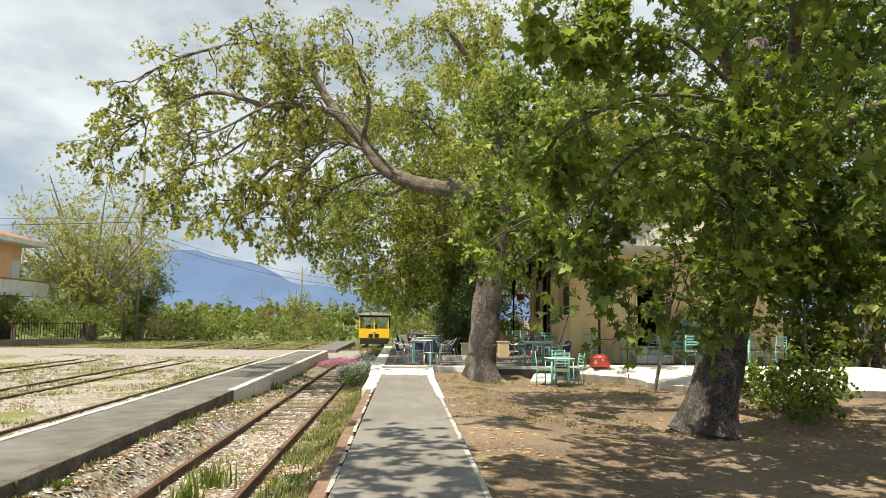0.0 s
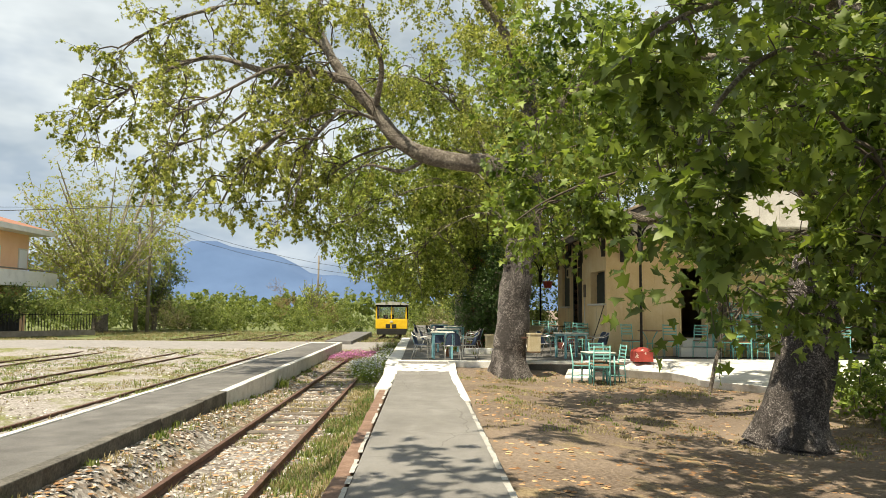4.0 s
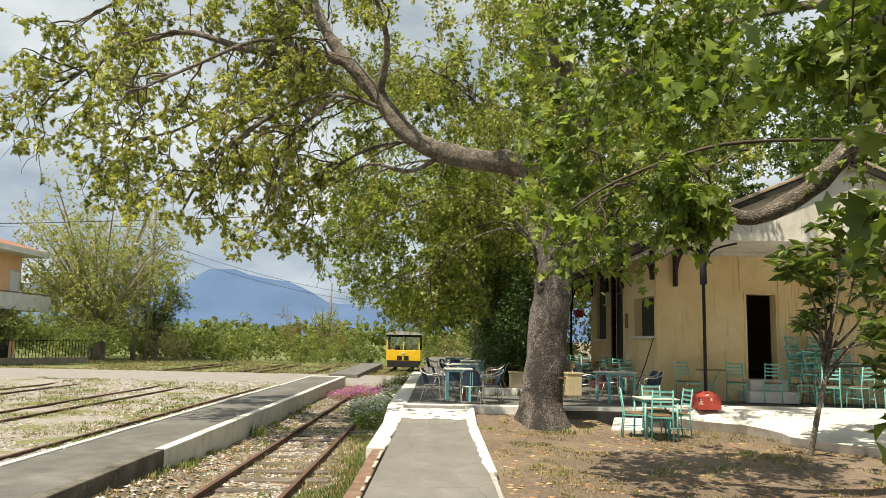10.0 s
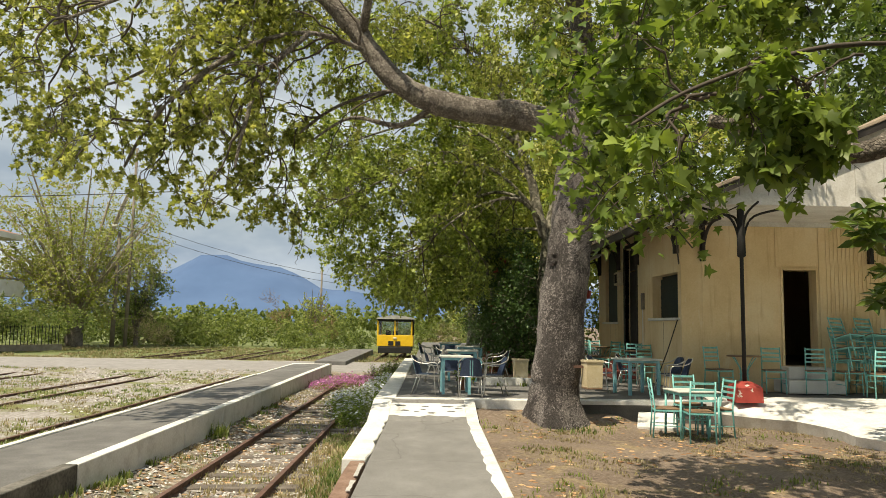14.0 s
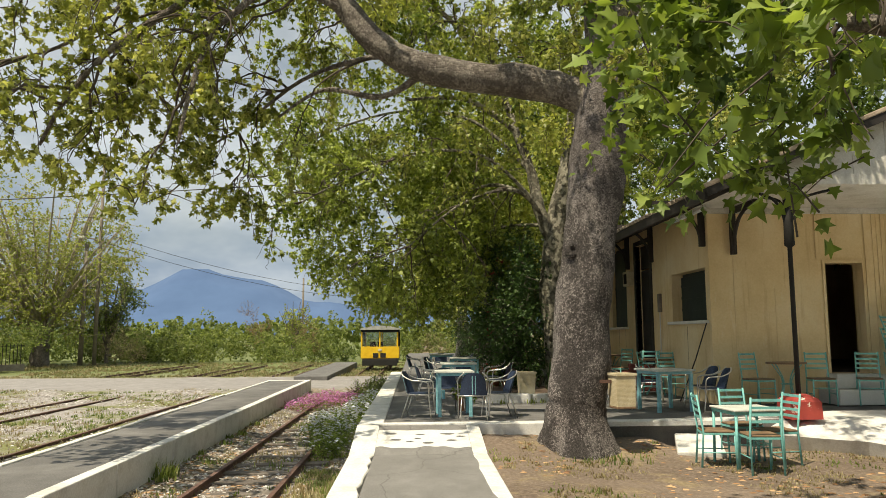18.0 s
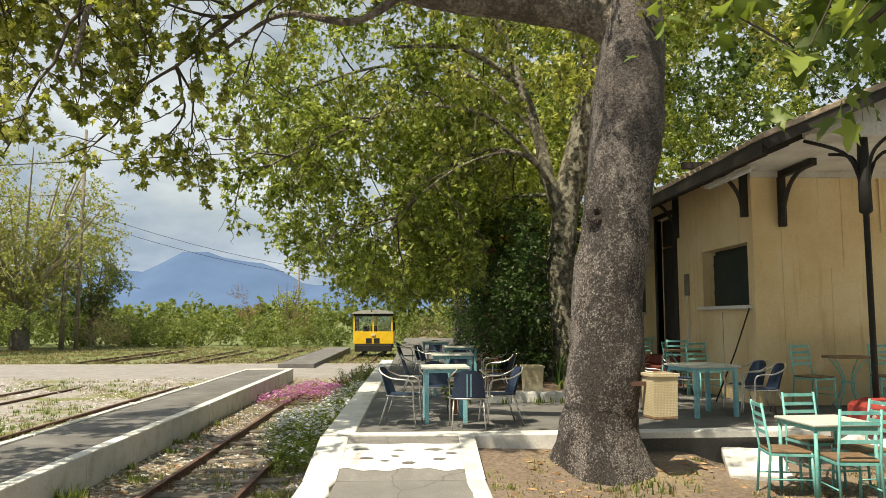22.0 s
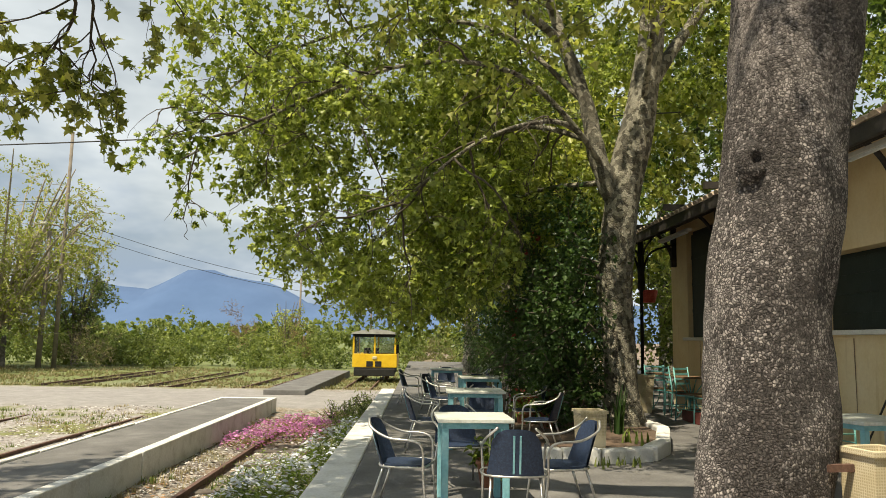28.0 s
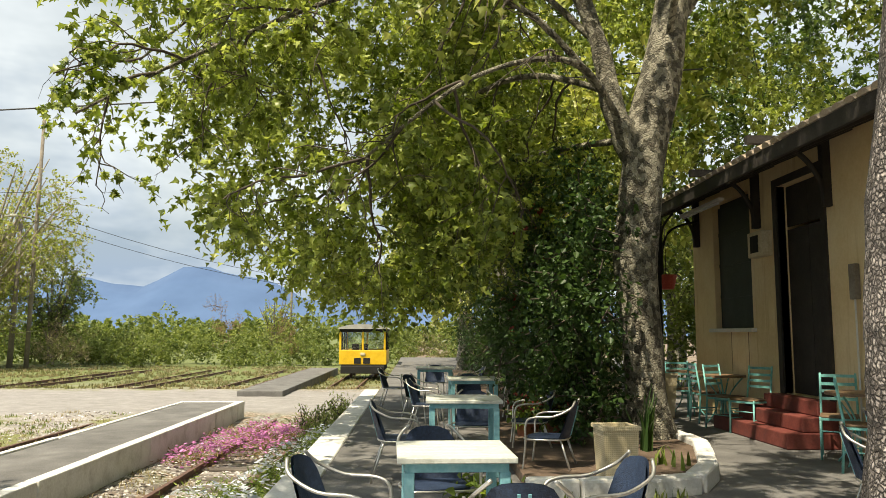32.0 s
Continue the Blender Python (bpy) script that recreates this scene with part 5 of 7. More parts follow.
ARMS_2 = (
    [(-0.35, -0.05, 4.2), (-1.6, -0.6, 5.2), (-3.2, -1.0, 5.2), (-5.0, -1.2, 4.4), (-6.4, -1.3, 3.6)],
    [(-0.5, 0, 5.0), (-1.8, 0.6, 6.4), (-3.6, 1.2, 6.8), (-5.6, 1.4, 6.2), (-6.8, 1.4, 5.2)],
    [(-0.95, 0.1, 6.4), (-2.0, -1.0, 7.8), (-3.4, -1.8, 8.6), (-5.0, -2.0, 8.4)],
    [(-0.2, 0, 3.9), (-1.0, -0.9, 4.4), (-2.2, -1.5, 4.0), (-3.4, -1.7, 3.0)],
    [(-0.3, 0.1, 4.4), (-1.4, 1.0, 4.9), (-2.8, 2.0, 4.4), (-4.4, 2.6, 3.4), (-5.2, 2.8, 2.6)],
    [(0.36, 0, 4.9), (0.2, -1.2, 6.0), (-0.4, -2.0, 6.8), (-1.2, -2.4, 7.0)],
    [(0.7, 0.2, 8.5), (0.0, -0.8, 9.6), (-1.4, -1.2, 10.0)],
    [(-0.2, 0.2, 3.8), (-1.2, 1.8, 3.9), (-2.4, 3.2, 3.2), (-3.0, 4.0, 2.4)],
    [(-1.5, 0.2, 8.2), (-2.8, 0.6, 9.2), (-4.2, 0.8, 9.4)],
    [(0.6, 0.1, 6.4), (1.6, -0.6, 7.4), (2.8, -0.8, 8.0)],
)
for pts in ARMS_2:
    branch("limb", pts, 0.05, 0.015, M_BARK_PALE, t2, 7)


def t2_room(x, y, z):
    """The crown's outline: low over the terrace, clear of the trunk."""
    return 1.75 + 0.36 * max(0, -x - 3.2) + 0.5 * max(0.0, x + 2.4) < z < 10.8 - 0.45 * max(0, -x - 3) and not (x > -1.7 and y < 0.5 and z < 6.6)


boughs(t2, ARMS_2, (14, 7, 6, 10), (1.5, 0.75, 0.3), 0.092, M_LEAF_FRESH, 0.36, 0.02, LOBED, LOBED_FACES, t2_room, (-0.2, -0.1, 0.0), "fresh green spring leaves on drooping twigs", M_TWIG)
c2 = fill(-6.6, 0.4, -1.2, 4.5, 1.3, 10.5, 420, 0.36, 1.0, t2_room) + fill(-6.2, -0.4, 1.5, 4.8, 1.6, 7.0, 185, 0.42, 1.0, t2_room) + fill(0.4, 6.5, 0.8, 6.0, 4.6, 11.0, 84, 0.5, 0.9)
c2 += fill(1.6, 5.5, -1.6, 3.0, 6.4, 11.0, 48, 0.45, 0.9)
c2 = sunny(c2, 3.15, 27.0, 0.0, 0.1)
crown(t2, c2, 52, 12, 0.116, M_LEAF_FRESH, TRILOBE, SIMPLE_FACES, droop=0.7, twig_len=0.5, keep=0.15, hollow=0.3, label="yellow-green spring foliage")

# the row of trees farther along the terrace
for (x, y, s) in ((2.6, 36.0, 1.0), (2.2, 46.0, 1.0), (2.8, 57.0, 1.1)):
    t = thing("plane_tree", x, y, 0.0, 0, "plane tree in the row along the terrace", "tree", "plane trees")
    trunk_mesh("trunk", [(0, 0, 0), (0.05, 0, 1.5), (-0.05, 0.1, 3.4), (0.1, 0, 6)], [0.3, 0.26, 0.24, 0.14], M_BARK_PALE, t, 16, 0.1, 0.2)
    cl = fill(-2.6 * s, 4.5 * s, -4.5, 4.5, 2.2, 9.5 * s, 130, 0.95, 0.9, lambda a, b, c: c > 2.4 + 0.3 * abs(a))
    crown(t, cl, 4.5, 8, 0.2, M_LEAF, SIMPLE, SIMPLE_FACES, 0.5, 1.2, 0.2, 0.012)
# trees behind the building; the last stands unseen beside the yard, added to close it off
for (x, y, s, n) in ((10.0, 45.5, 1.3, 60), (16.5, 34.0, 1.3, 60), (15.5, 24.0, 1.2, 50), (18.0, 6.0, 1.2, 50)):
    t = thing("plane_tree", x, y, -0.4, 0, "tall plane tree behind the station building", "tree", "plane trees")
    trunk_mesh("trunk", [(0, 0, 0), (0.1, 0.1, 2.5), (-0.1, 0.1, 5.4), (0.1, 0, 8.4)], [0.4, 0.32, 0.28, 0.15], M_BARK_PALE, t, 14, 0.1, 0.2)
    cl = fill(-5.0 * s, 5.0 * s, -5.0, 5.0, 3.4, 11.5 * s, n * 2, 1.15, 1.0)
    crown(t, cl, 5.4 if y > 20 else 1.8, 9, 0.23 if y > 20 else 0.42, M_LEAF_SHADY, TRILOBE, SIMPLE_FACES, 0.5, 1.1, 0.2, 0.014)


def far_tree(x, y, h, w, material, n=40, leaf=0.3, stems=7, label="", dens=1.0, z=-0.6, stem=None, twig=None, fine=1.0):
    t = thing("tree", x, y, z, 0, label, "tree", "trees beyond the yard")
    branch("trunk", [(0, 0, -0.1), (0.05, 0, h * 0.1), (0, 0, h * 0.16)], w * 0.09, w * 0.075, M_BRANCH, t)
    cl = []
    for i in range(stems):
        a = i * 2.4 + random.uniform(-0.4, 0.4)
        r = w * random.uniform(0.35, 1.0)
        tip = Vector((math.cos(a) * r, math.sin(a) * r, h * (random.uniform(0.72, 1.0) if stem is None else random.uniform(1.0 - 0.75 * r / w, 1.0))))
        branch("stem", [(0, 0, h * 0.1), tip * 0.35 + Vector((0, 0, h * 0.12)), tip * 0.75 + Vector((0, 0, h * 0.06)), tip], w * 0.035 * fine, w * 0.008 * fine, stem or M_BRANCH, t, 6)
        for k in range(n // stems):
            q = tip * random.uniform(0.35, 1.0)
            cl.append((q.x + random.gauss(0, w * 0.16), q.y + random.gauss(0, w * 0.16), max(h * 0.2, q.z + random.gauss(0, h * 0.06)), w * 0.2, w * 0.2, h * 0.09, dens))
    crown(t, cl, 3.0, 8, leaf, material, SIMPLE, SIMPLE_FACES, 0.2, 1.2, 0.7, 0.018, twig=twig or M_TWIG)
    return t


far_tree(-25.0, 61.0, 12.6, 6.6, M_LEAF_SPRING, 250, 0.17, 44, "wide pollarded tree with pale stems in thin spring leaf", 0.6, stem=M_STEM, twig=M_TWIG_PALE, fine=0.5)
far_tree(-22.6, 66.0, 7.5, 2.4, M_LEAF_BRAMBLE, 110, 0.16, 9, "smaller green tree by the poles", 2.6)
far_tree(-40.0, 62.0, 9.0, 4.5, M_LEAF_SPRING, 50, 0.3, 7, "tree behind the house")
far_tree(-12.0, 84.0, 5.5, 2.2, M_LEAF_SPRING, 50, 0.18, 9, "thin reddish bush tree over the hedgerow")


def bushes(name, spots, material, leaf, label, category, twigs=1.6, leaves=9, group="", kind="", shape=SIMPLE, faces=SIMPLE_FACES, droop=0.1, twig_len=0.8, hollow=0.45):
    ob = thing(name, 0, 0, 0, 0, label, category, group, kind)
    crown(ob, spots, twigs, leaves, leaf, material, shape, faces, droop, twig_len, 0.3, 0.012, name="foliage", hollow=hollow)
    return ob


random.seed(5)
HEDGES = ((-34, -20, 66, 72, 3.2, M_LEAF_BRAMBLE), (-21, -9, 62, 70, 3.3, M_LEAF_HEDGE), (-10, 2, 65, 74, 3.9, M_LEAF_OLIVE), (1, 9, 64, 74, 3.6, M_LEAF_HEDGE))
for x0, x1, y0, y1, h, mat in HEDGES:
    x = x0
    while x < x1:
        w = random.uniform(2.2, 4.2)
        tall, own = h * random.uniform(0.6, 1.25), random.choice((mat, M_LEAF_HEDGE, M_LEAF_HEDGE, M_LEAF_BRAMBLE))
        word = {"hedge_leaf": "dark green", "bramble_leaf": "light green", "olive_leaf": "olive green"}[own.name]
        sp = []
        for i in range(int(w * 3.4)):
            y = random.uniform(y0, y1)
            hh = tall * random.uniform(0.3, 1.1) * (0.55 + 0.45 * (y - y0) / (y1 - y0))
            sp.append((random.uniform(x - 0.4, x + w), y, hh * 0.5 - 0.6, random.uniform(0.6, 1.15), random.uniform(0.7, 1.2), hh * 0.55, 1.0))
        bushes("hedgerow", sp, own, 0.16, word + " tangled bushes of the hedgerow beyond the yard", "hedge", 8.4, 10, "hedgerows beyond the yard", twig_len=0.55, hollow=0.4)
        x += w
bushes("tree_belt", [(random.uniform(-60, 10), random.uniform(95, 130), random.uniform(0.2, 2.2), random.uniform(1.4, 2.6), 1.2, random.uniform(1.2, 2.0), 0.5) for i in range(130)], M_LEAF_HEDGE, 0.5, "far belt of green trees", "hedge", 2.4, 10, "", "", twig_len=0.6, hollow=0.25)
shrubbery = bushes("shrubbery", [(random.uniform(2.1, 3.3), random.uniform(28.0, 44.0), random.uniform(0.3, 2.9), 0.75, 0.9, 0.8, 1.0) for i in range(84)] + [(random.uniform(2.1, 3.2), random.uniform(27.6, 31.0), random.uniform(1.6, 3.3), 0.5, 0.6, 0.6, 0.8) for i in range(14)], M_LEAF_OLEANDER, 0.14, "dense dark evergreen shrubs along the terrace", "shrub", 9, 11, "", "", LANCE, LANCE_FACES, 0.2, 0.6)
bushes("evergreen_shrub", [(random.uniform(1.85, 2.5), random.uniform(26.0, 26.7), random.uniform(0.3, 2.6), 0.32, 0.3, 0.42, 1.0) for i in range(20)] + [(random.uniform(1.8, 2.75), random.uniform(26.9, 28.6), random.uniform(0.3, 3.4), 0.4, 0.4, 0.45, 1.0) for i in range(34)], M_LEAF_OLEANDER, 0.075, "dark glossy evergreen shrub grown round the mottled trunk", "shrub", 90, 9, "", "", SIMPLE, SIMPLE_FACES, 0.1, 0.35, 0.3)
for x, y, h in ((7.6, 14.2, 1.3), (8.5, 15.0, 1.5), (7.4, 15.4, 1.0)):
    bushes("yard_bush", [(x + random.uniform(-0.5, 0.5), y + random.uniform(-0.5, 0.5), -0.6 + h * random.uniform(0.25, 0.8), 0.4, 0.4, 0.35, 1.0) for i in range(9)], M_LEAF_DEEP, 0.11, "leafy green bush at the edge of the yard", "shrub", 45, 9, "yard bushes", "", SIMPLE, SIMPLE_FACES, 0.1, 0.4, 0.3)
for y in (7.0, 11.0, 15.0, 19.0, 23.0, 27.0):
    bushes("boundary_hedge", [(15.5 + random.uniform(-1, 1), y + random.uniform(-2.2, 2.2), random.uniform(0.0, 3.6), 1.1, 1.2, 0.9, 1.0) for i in range(18)], M_LEAF_HEDGE, 0.26, "tall dark hedge behind the yard", "hedge", 3.4, 9, "boundary hedges", hollow=0.3)
for x, y, h in ((4.6, 38.0, 3.2), (7.0, 37.0, 3.6), (9.6, 38.5, 3.8), (12.2, 37.5, 3.8), (5.6, 42.0, 4.0)):
    bushes("garden_shrub", [(x + random.uniform(-1.5, 1.5), y + random.uniform(-1.0, 1.0), h * random.uniform(0.1, 0.95), 0.8, 0.8, 0.6, 1.0) for i in range(22)], M_LEAF_HEDGE, 0.14, "tall dark green shrub behind the building's end", "shrub", 8, 9, "garden shrubs", "", hollow=0.35)

# ---- railcar ----
def railcar():
    car = thing("railcar", -1.94, 52.3, RAIL, 0, "small yellow inspection railcar with dark frame, parked on the track", "railcar")
    part("underframe", box(-0.9, 0.9, -1.6, 1.5, 0.3, 0.555, 0.02), M_BLACK, car)
    part("buffer_beam", box(-0.9, 0.9, -1.72, -1.6, 0.2, 0.5, 0.02), M_BLACK, car)
    for sx in (-1, 1):
        for yy in (-0.95, 0.95):
            bm = bmesh.new()
            bmesh.ops.create_cone(bm, cap_ends=True, segments=20, radius1=0.24, radius2=0.24, depth=0.1, matrix=Matrix.Translation((sx * 0.52, yy, 0.24)) @ Matrix.Rotation(math.pi / 2, 4, "Y"))
            part("wheel", bm, M_RUST, car)
    for yy in (-1.58, 1.52):
        part("end_panel", box(-0.98, 0.98, yy, yy + 0.06, 0.56, 1.16, 0.02), M_YELLOW, car, "yellow lower panel")
        for x in (-0.98, -0.05, 0.86):
            part("post", box(x, x + 0.08, yy, yy + 0.06, 1.16, 1.98, 0.01), M_YELLOW, car)
        part("header", box(-0.98, 0.98, yy, yy + 0.06, 1.9, 2.03, 0.01), M_BLACK, car)
        for x in (-0.87, 0.06):
            part("windscreen", box(x, x + 0.8, yy + 0.02, yy + 0.035, 1.16, 1.9), M_GLASS, car, "dusty windscreen pane").visible_shadow = False
    for sx in (-1, 1):
        a, b = sorted((sx * 0.98, sx * 0.93))
        part("side_panel", box(a, b, -1.52, 1.52, 0.56, 1.16, 0.01), M_YELLOW, car)
        for yy in (-1.5, -0.55, 0.45, 1.4):
            part("side_post", box(a, b, yy, yy + 0.1, 1.16, 1.98), M_BLACK, car)
        part("side_header", box(a, b, -1.52, 1.52, 1.9, 2.03), M_BLACK, car)
    bm = bmesh.new()
    prof = [(-1.05, 2.03), (-0.98, 2.1), (-0.55, 2.2), (0, 2.24), (0.55, 2.2), (0.98, 2.1), (1.05, 2.03)]
    rings = [[bm.verts.new((x, yy, z)) for x, z in prof] for yy in (-1.75, 1.75)]
    for i in range(len(prof) - 1):
        bm.faces.new([rings[0][i], rings[0][i + 1], rings[1][i + 1], rings[1][i]])
    bm.faces.new(rings[0][::-1])
    bm.faces.new(rings[1])
    bm.faces.new([rings[0][0], rings[1][0], rings[1][-1], rings[0][-1]])
    bmesh.ops.recalc_face_normals(bm, faces=bm.faces)
    part("roof", bm, M_ROOF_GREY, car, "dull grey curved roof")
    for x in (-0.36, 0.02):
        part("grille", box(x, x + 0.28, -1.6, -1.578, 0.6, 0.84, 0.005), M_BLACK, car, "dark ventilation grille")
    for x in (-0.1, 0.3):
        part("seat_back", box(x - 0.5, x - 0.2, 0.2, 0.3, 0.8, 1.4), M_BLACK, car)
    part("lamp", box(-0.1, 0.1, -1.62, -1.578, 0.93, 1.05, 0.02), M_CREAM, car)
    for o in car.children:
        o.data.transform(Matrix.Diagonal((1.05, 1, 1.05, 1)))
    return car


railcar()


# ---- furniture ----
def wicker_chair(x, y, z, turn, label="navy woven cafe chair with aluminium arms"):
    """Chair facing -y at turn 0."""
    ch = thing("cafe_chair", x, y, z, turn, label, "chair", "blue cafe chairs")
    bm = bmesh.new()
    n = 12
    for lay in (0.0, -0.025):
        for i in range(n):
            a = 2 * math.pi * i / n
            bm.verts.new((0.235 * math.copysign(abs(math.cos(a)) ** 0.7, math.cos(a)), 0.22 * math.copysign(abs(math.sin(a)) ** 0.7, math.sin(a)), 0.445 + lay - 0.012 * math.cos(2 * a) * 0))
    bm.verts.ensure_lookup_table()
    bm.faces.new(bm.verts[:n])
    bm.faces.new(bm.verts[n:][::-1])
    for i in range(n):
        bm.faces.new([bm.verts[i], bm.verts[n + i], bm.verts[n + (i + 1) % n], bm.verts[(i + 1) % n]])
    part("seat", bm, M_NAVY, ch)
    v, f = [], []
    cols, rows = 9, 6
    for s, off in ((0, 0.0), (1, 0.018)):
        for r in range(rows):
            h = r / (rows - 1)
            for c in range(cols):
                u = c / (cols - 1) * 2 - 1
                w = 0.235 - 0.035 * h
                top = 0.03 * (1 - u * u) if r == rows - 1 else 0
                v.append((u * w, 0.215 - 0.07 * u * u + 0.10 * h + off, 0.43 + 0.37 * h * (1 - 0.22 * abs(u) ** 5) + top))
    k = cols * rows
    for r in range(rows - 1):
        for c in range(cols - 1):
            a = r * cols + c
            f += [(a, a + 1, a + cols + 1, a + cols), (k + a, k + a + cols, k + a + cols + 1, k + a + 1)]
    link_mesh("backrest", v, f, M_NAVY, ch, "", True)
    for sx in (-0.04, 0.012):
        part("stripe", box(sx, sx + 0.016, 0.0, 0.012, 0.0, 0.33, 0, Matrix.Translation((0, 0.232, 0.46)) @ Matrix.Rotation(math.atan2(-0.10, 0.37), 4, "X")), M_BLUELEG, ch, "pale woven stripe")
    for s in (-1, 1):
        arm = curve([(s * 0.27, -0.24, 0.0), (s * 0.265, -0.2, 0.35), (s * 0.275, -0.19, 0.6), (s * 0.285, -0.1, 0.665), (s * 0.275, 0.1, 0.68), (s * 0.235, 0.27, 0.76), (s * 0.15, 0.315, 0.84)], 4)
        tube("arm", arm, 0.012, M_METAL, ch, 6)
        tube("leg", [(s * 0.2, 0.16, 0.44), (s * 0.23, 0.3, 0.0)], 0.012, M_METAL, ch, 6)
    tube("frame_ring", curve([(-0.26, -0.19, 0.43), (-0.25, 0.15, 0.43), (0, 0.23, 0.43), (0.25, 0.15, 0.43), (0.26, -0.19, 0.43), (0, -0.225, 0.43), (-0.26, -0.19, 0.43)], 3), 0.01, M_METAL, ch, 6)
    for o in ch.children:
        o.data.transform(Matrix.Diagonal((0.86, 0.86, 0.84, 1)))
    return ch


def terrace_table(x, y, z=0.0, turn=0, w=0.72, d=0.72, label="square table with pale worn top and pale blue legs"):
    t = thing("table", x, y, z, turn, label, "table", "terrace tables")
    n = 6
    for i in range(n):
        a = -d / 2 + d * i / n
        part("plank", box(-w / 2, w / 2, a + 0.002, a + d / n - 0.002, 0.668, 0.698, 0.005), M_TABLETOP, t)
    part("apron", box(-w / 2 + 0.04, w / 2 - 0.04, -d / 2 + 0.04, d / 2 - 0.04, 0.622, 0.665), M_BLUELEG, t)
    for sx in (-1, 1):
        for sy in (-1, 1):
            cx, cy = sx * (w / 2 - 0.06), sy * (d / 2 - 0.06)
            part("leg", box(cx - 0.027, cx + 0.027, cy - 0.027, cy + 0.027, 0, 0.622, 0.006), M_BLUELEG, t)
    return t


def tavern_chair():
    """Green metal chair with a slatted back, facing -y."""
    ch = thing("tavern_chair", 0, 0, 0, 0, "turquoise metal chair with brown seat", "chair", "turquoise chairs")
    part("seat", box(-0.19, 0.19, -0.19, 0.19, 0.44, 0.465, 0.01), M_SEATWOOD, ch)
    for s in (-1, 1):
        tube("back_leg", [(s * 0.185, 0.22, 0.0), (s * 0.18, 0.185, 0.45), (s * 0.175, 0.25, 0.9)], 0.013, M_TURQUOISE, ch, 6)
        tube("front_leg", [(s * 0.185, -0.2, 0.0), (s * 0.18, -0.18, 0.45)], 0.013, M_TURQUOISE, ch, 6)
        tube("side_rail", [(s * 0.183, -0.19, 0.2), (s * 0.183, 0.2, 0.2)], 0.008, M_TURQUOISE, ch, 5)
    for h in (0.62, 0.7, 0.78, 0.87):
        yy = 0.185 + 0.065 * (h - 0.45) / 0.45
        part("back_slat", box(-0.178, 0.178, yy - 0.006, yy + 0.006, h - 0.016, h + 0.016), M_TURQUOISE, ch)
    tube("front_rail", [(-0.18, -0.185, 0.3), (0.18, -0.185, 0.3)], 0.008, M_TURQUOISE, ch, 5)
    part("seat_frame", box(-0.195, 0.195, -0.195, 0.195, 0.415, 0.438), M_TURQUOISE, ch)
    return ch


def tavern_table(w=0.66):
    t = thing("tavern_table", 0, 0, 0, 0, "square turquoise metal table with pale top", "table", "turquoise tables")
    part("tabletop", box(-w / 2, w / 2, -w / 2, w / 2, 0.71, 0.735, 0.008), M_TABLETOP, t)
    part("top_rim", box(-w / 2 + 0.02, w / 2 - 0.02, -w / 2 + 0.02, w / 2 - 0.02, 0.67, 0.708), M_TURQUOISE, t)
    for sx in (-1, 1):
        for sy in (-1, 1):
            tube("leg", [(sx * (w / 2 - 0.03), sy * (w / 2 - 0.03), 0), (sx * (w / 2 - 0.04), sy * (w / 2 - 0.04), 0.68)], 0.018, M_TURQUOISE, t, 8)
    return t


terrace_table(0.56, 22.02, 0, 2, 0.6, 0.62)
for x, y, a in ((0.82, 25.3, -1), (1.18, 28.8, 1), (0.72, 32.2, 0)):
    terrace_table(x, y, 0, a)
terrace_table(4.08, 22.45, -0.02, 14)
wicker = wicker_chair(0.03, 21.75, 0, 80)
for x, y, a in ((0.82, 21.35, 176), (1.22, 21.7, -82), (0.5, 22.75, 12), (0.22, 24.9, 92), (0.98, 25.95, -5), (1.62, 26.3, -95), (1.6, 25.0, -110), (0.52, 28.2, 80), (1.85, 28.9, -90), (1.2, 29.5, 4), (0.45, 29.4, 60),
                (-0.02, 31.4, 82), (1.4, 32.3, -85), (0.75, 33.0, 0), (4.35, 24.0, 70), (4.78, 22.2, -95), (4.85, 22.85, -80), (3.5, 22.9, 60)):
    copy_thing(wicker, pose(x, y, 0.002, 0, 0, a))
chair = tavern_chair()
chair.matrix_basis = pose(3.72, 19.5, -0.4, 0, 0, 80)
table = tavern_table()
table.matrix_basis = pose(4.1, 19.45, -0.4, 0, 0, 4)
for x, y, z, a in ((4.05, 19.0, -0.39, 175), (4.48, 19.5, -0.4, -82), (4.25, 19.95, -0.38, 5), (5.85, 22.85, 0.02, 20), (6.95, 22.85, 0.02, -12), (7.75, 22.75, 0.02, -25),
                   (4.75, 25.2, 0.0, 60), (4.95, 26.0, 0, -30), (4.8, 28.6, 0, 30), (4.85, 29.4, 0, 90), (4.7, 30.2, 0, 150), (4.6, 31.0, 0, 40), (4.9, 28.05, 0, -60), (4.95, 24.6, 0, 10)):
    copy_thing(chair, pose(x, y, z, 0, 0, a))
copy_thing(table, pose(9.9, 21.9, 0.02, 0, 0, 0))


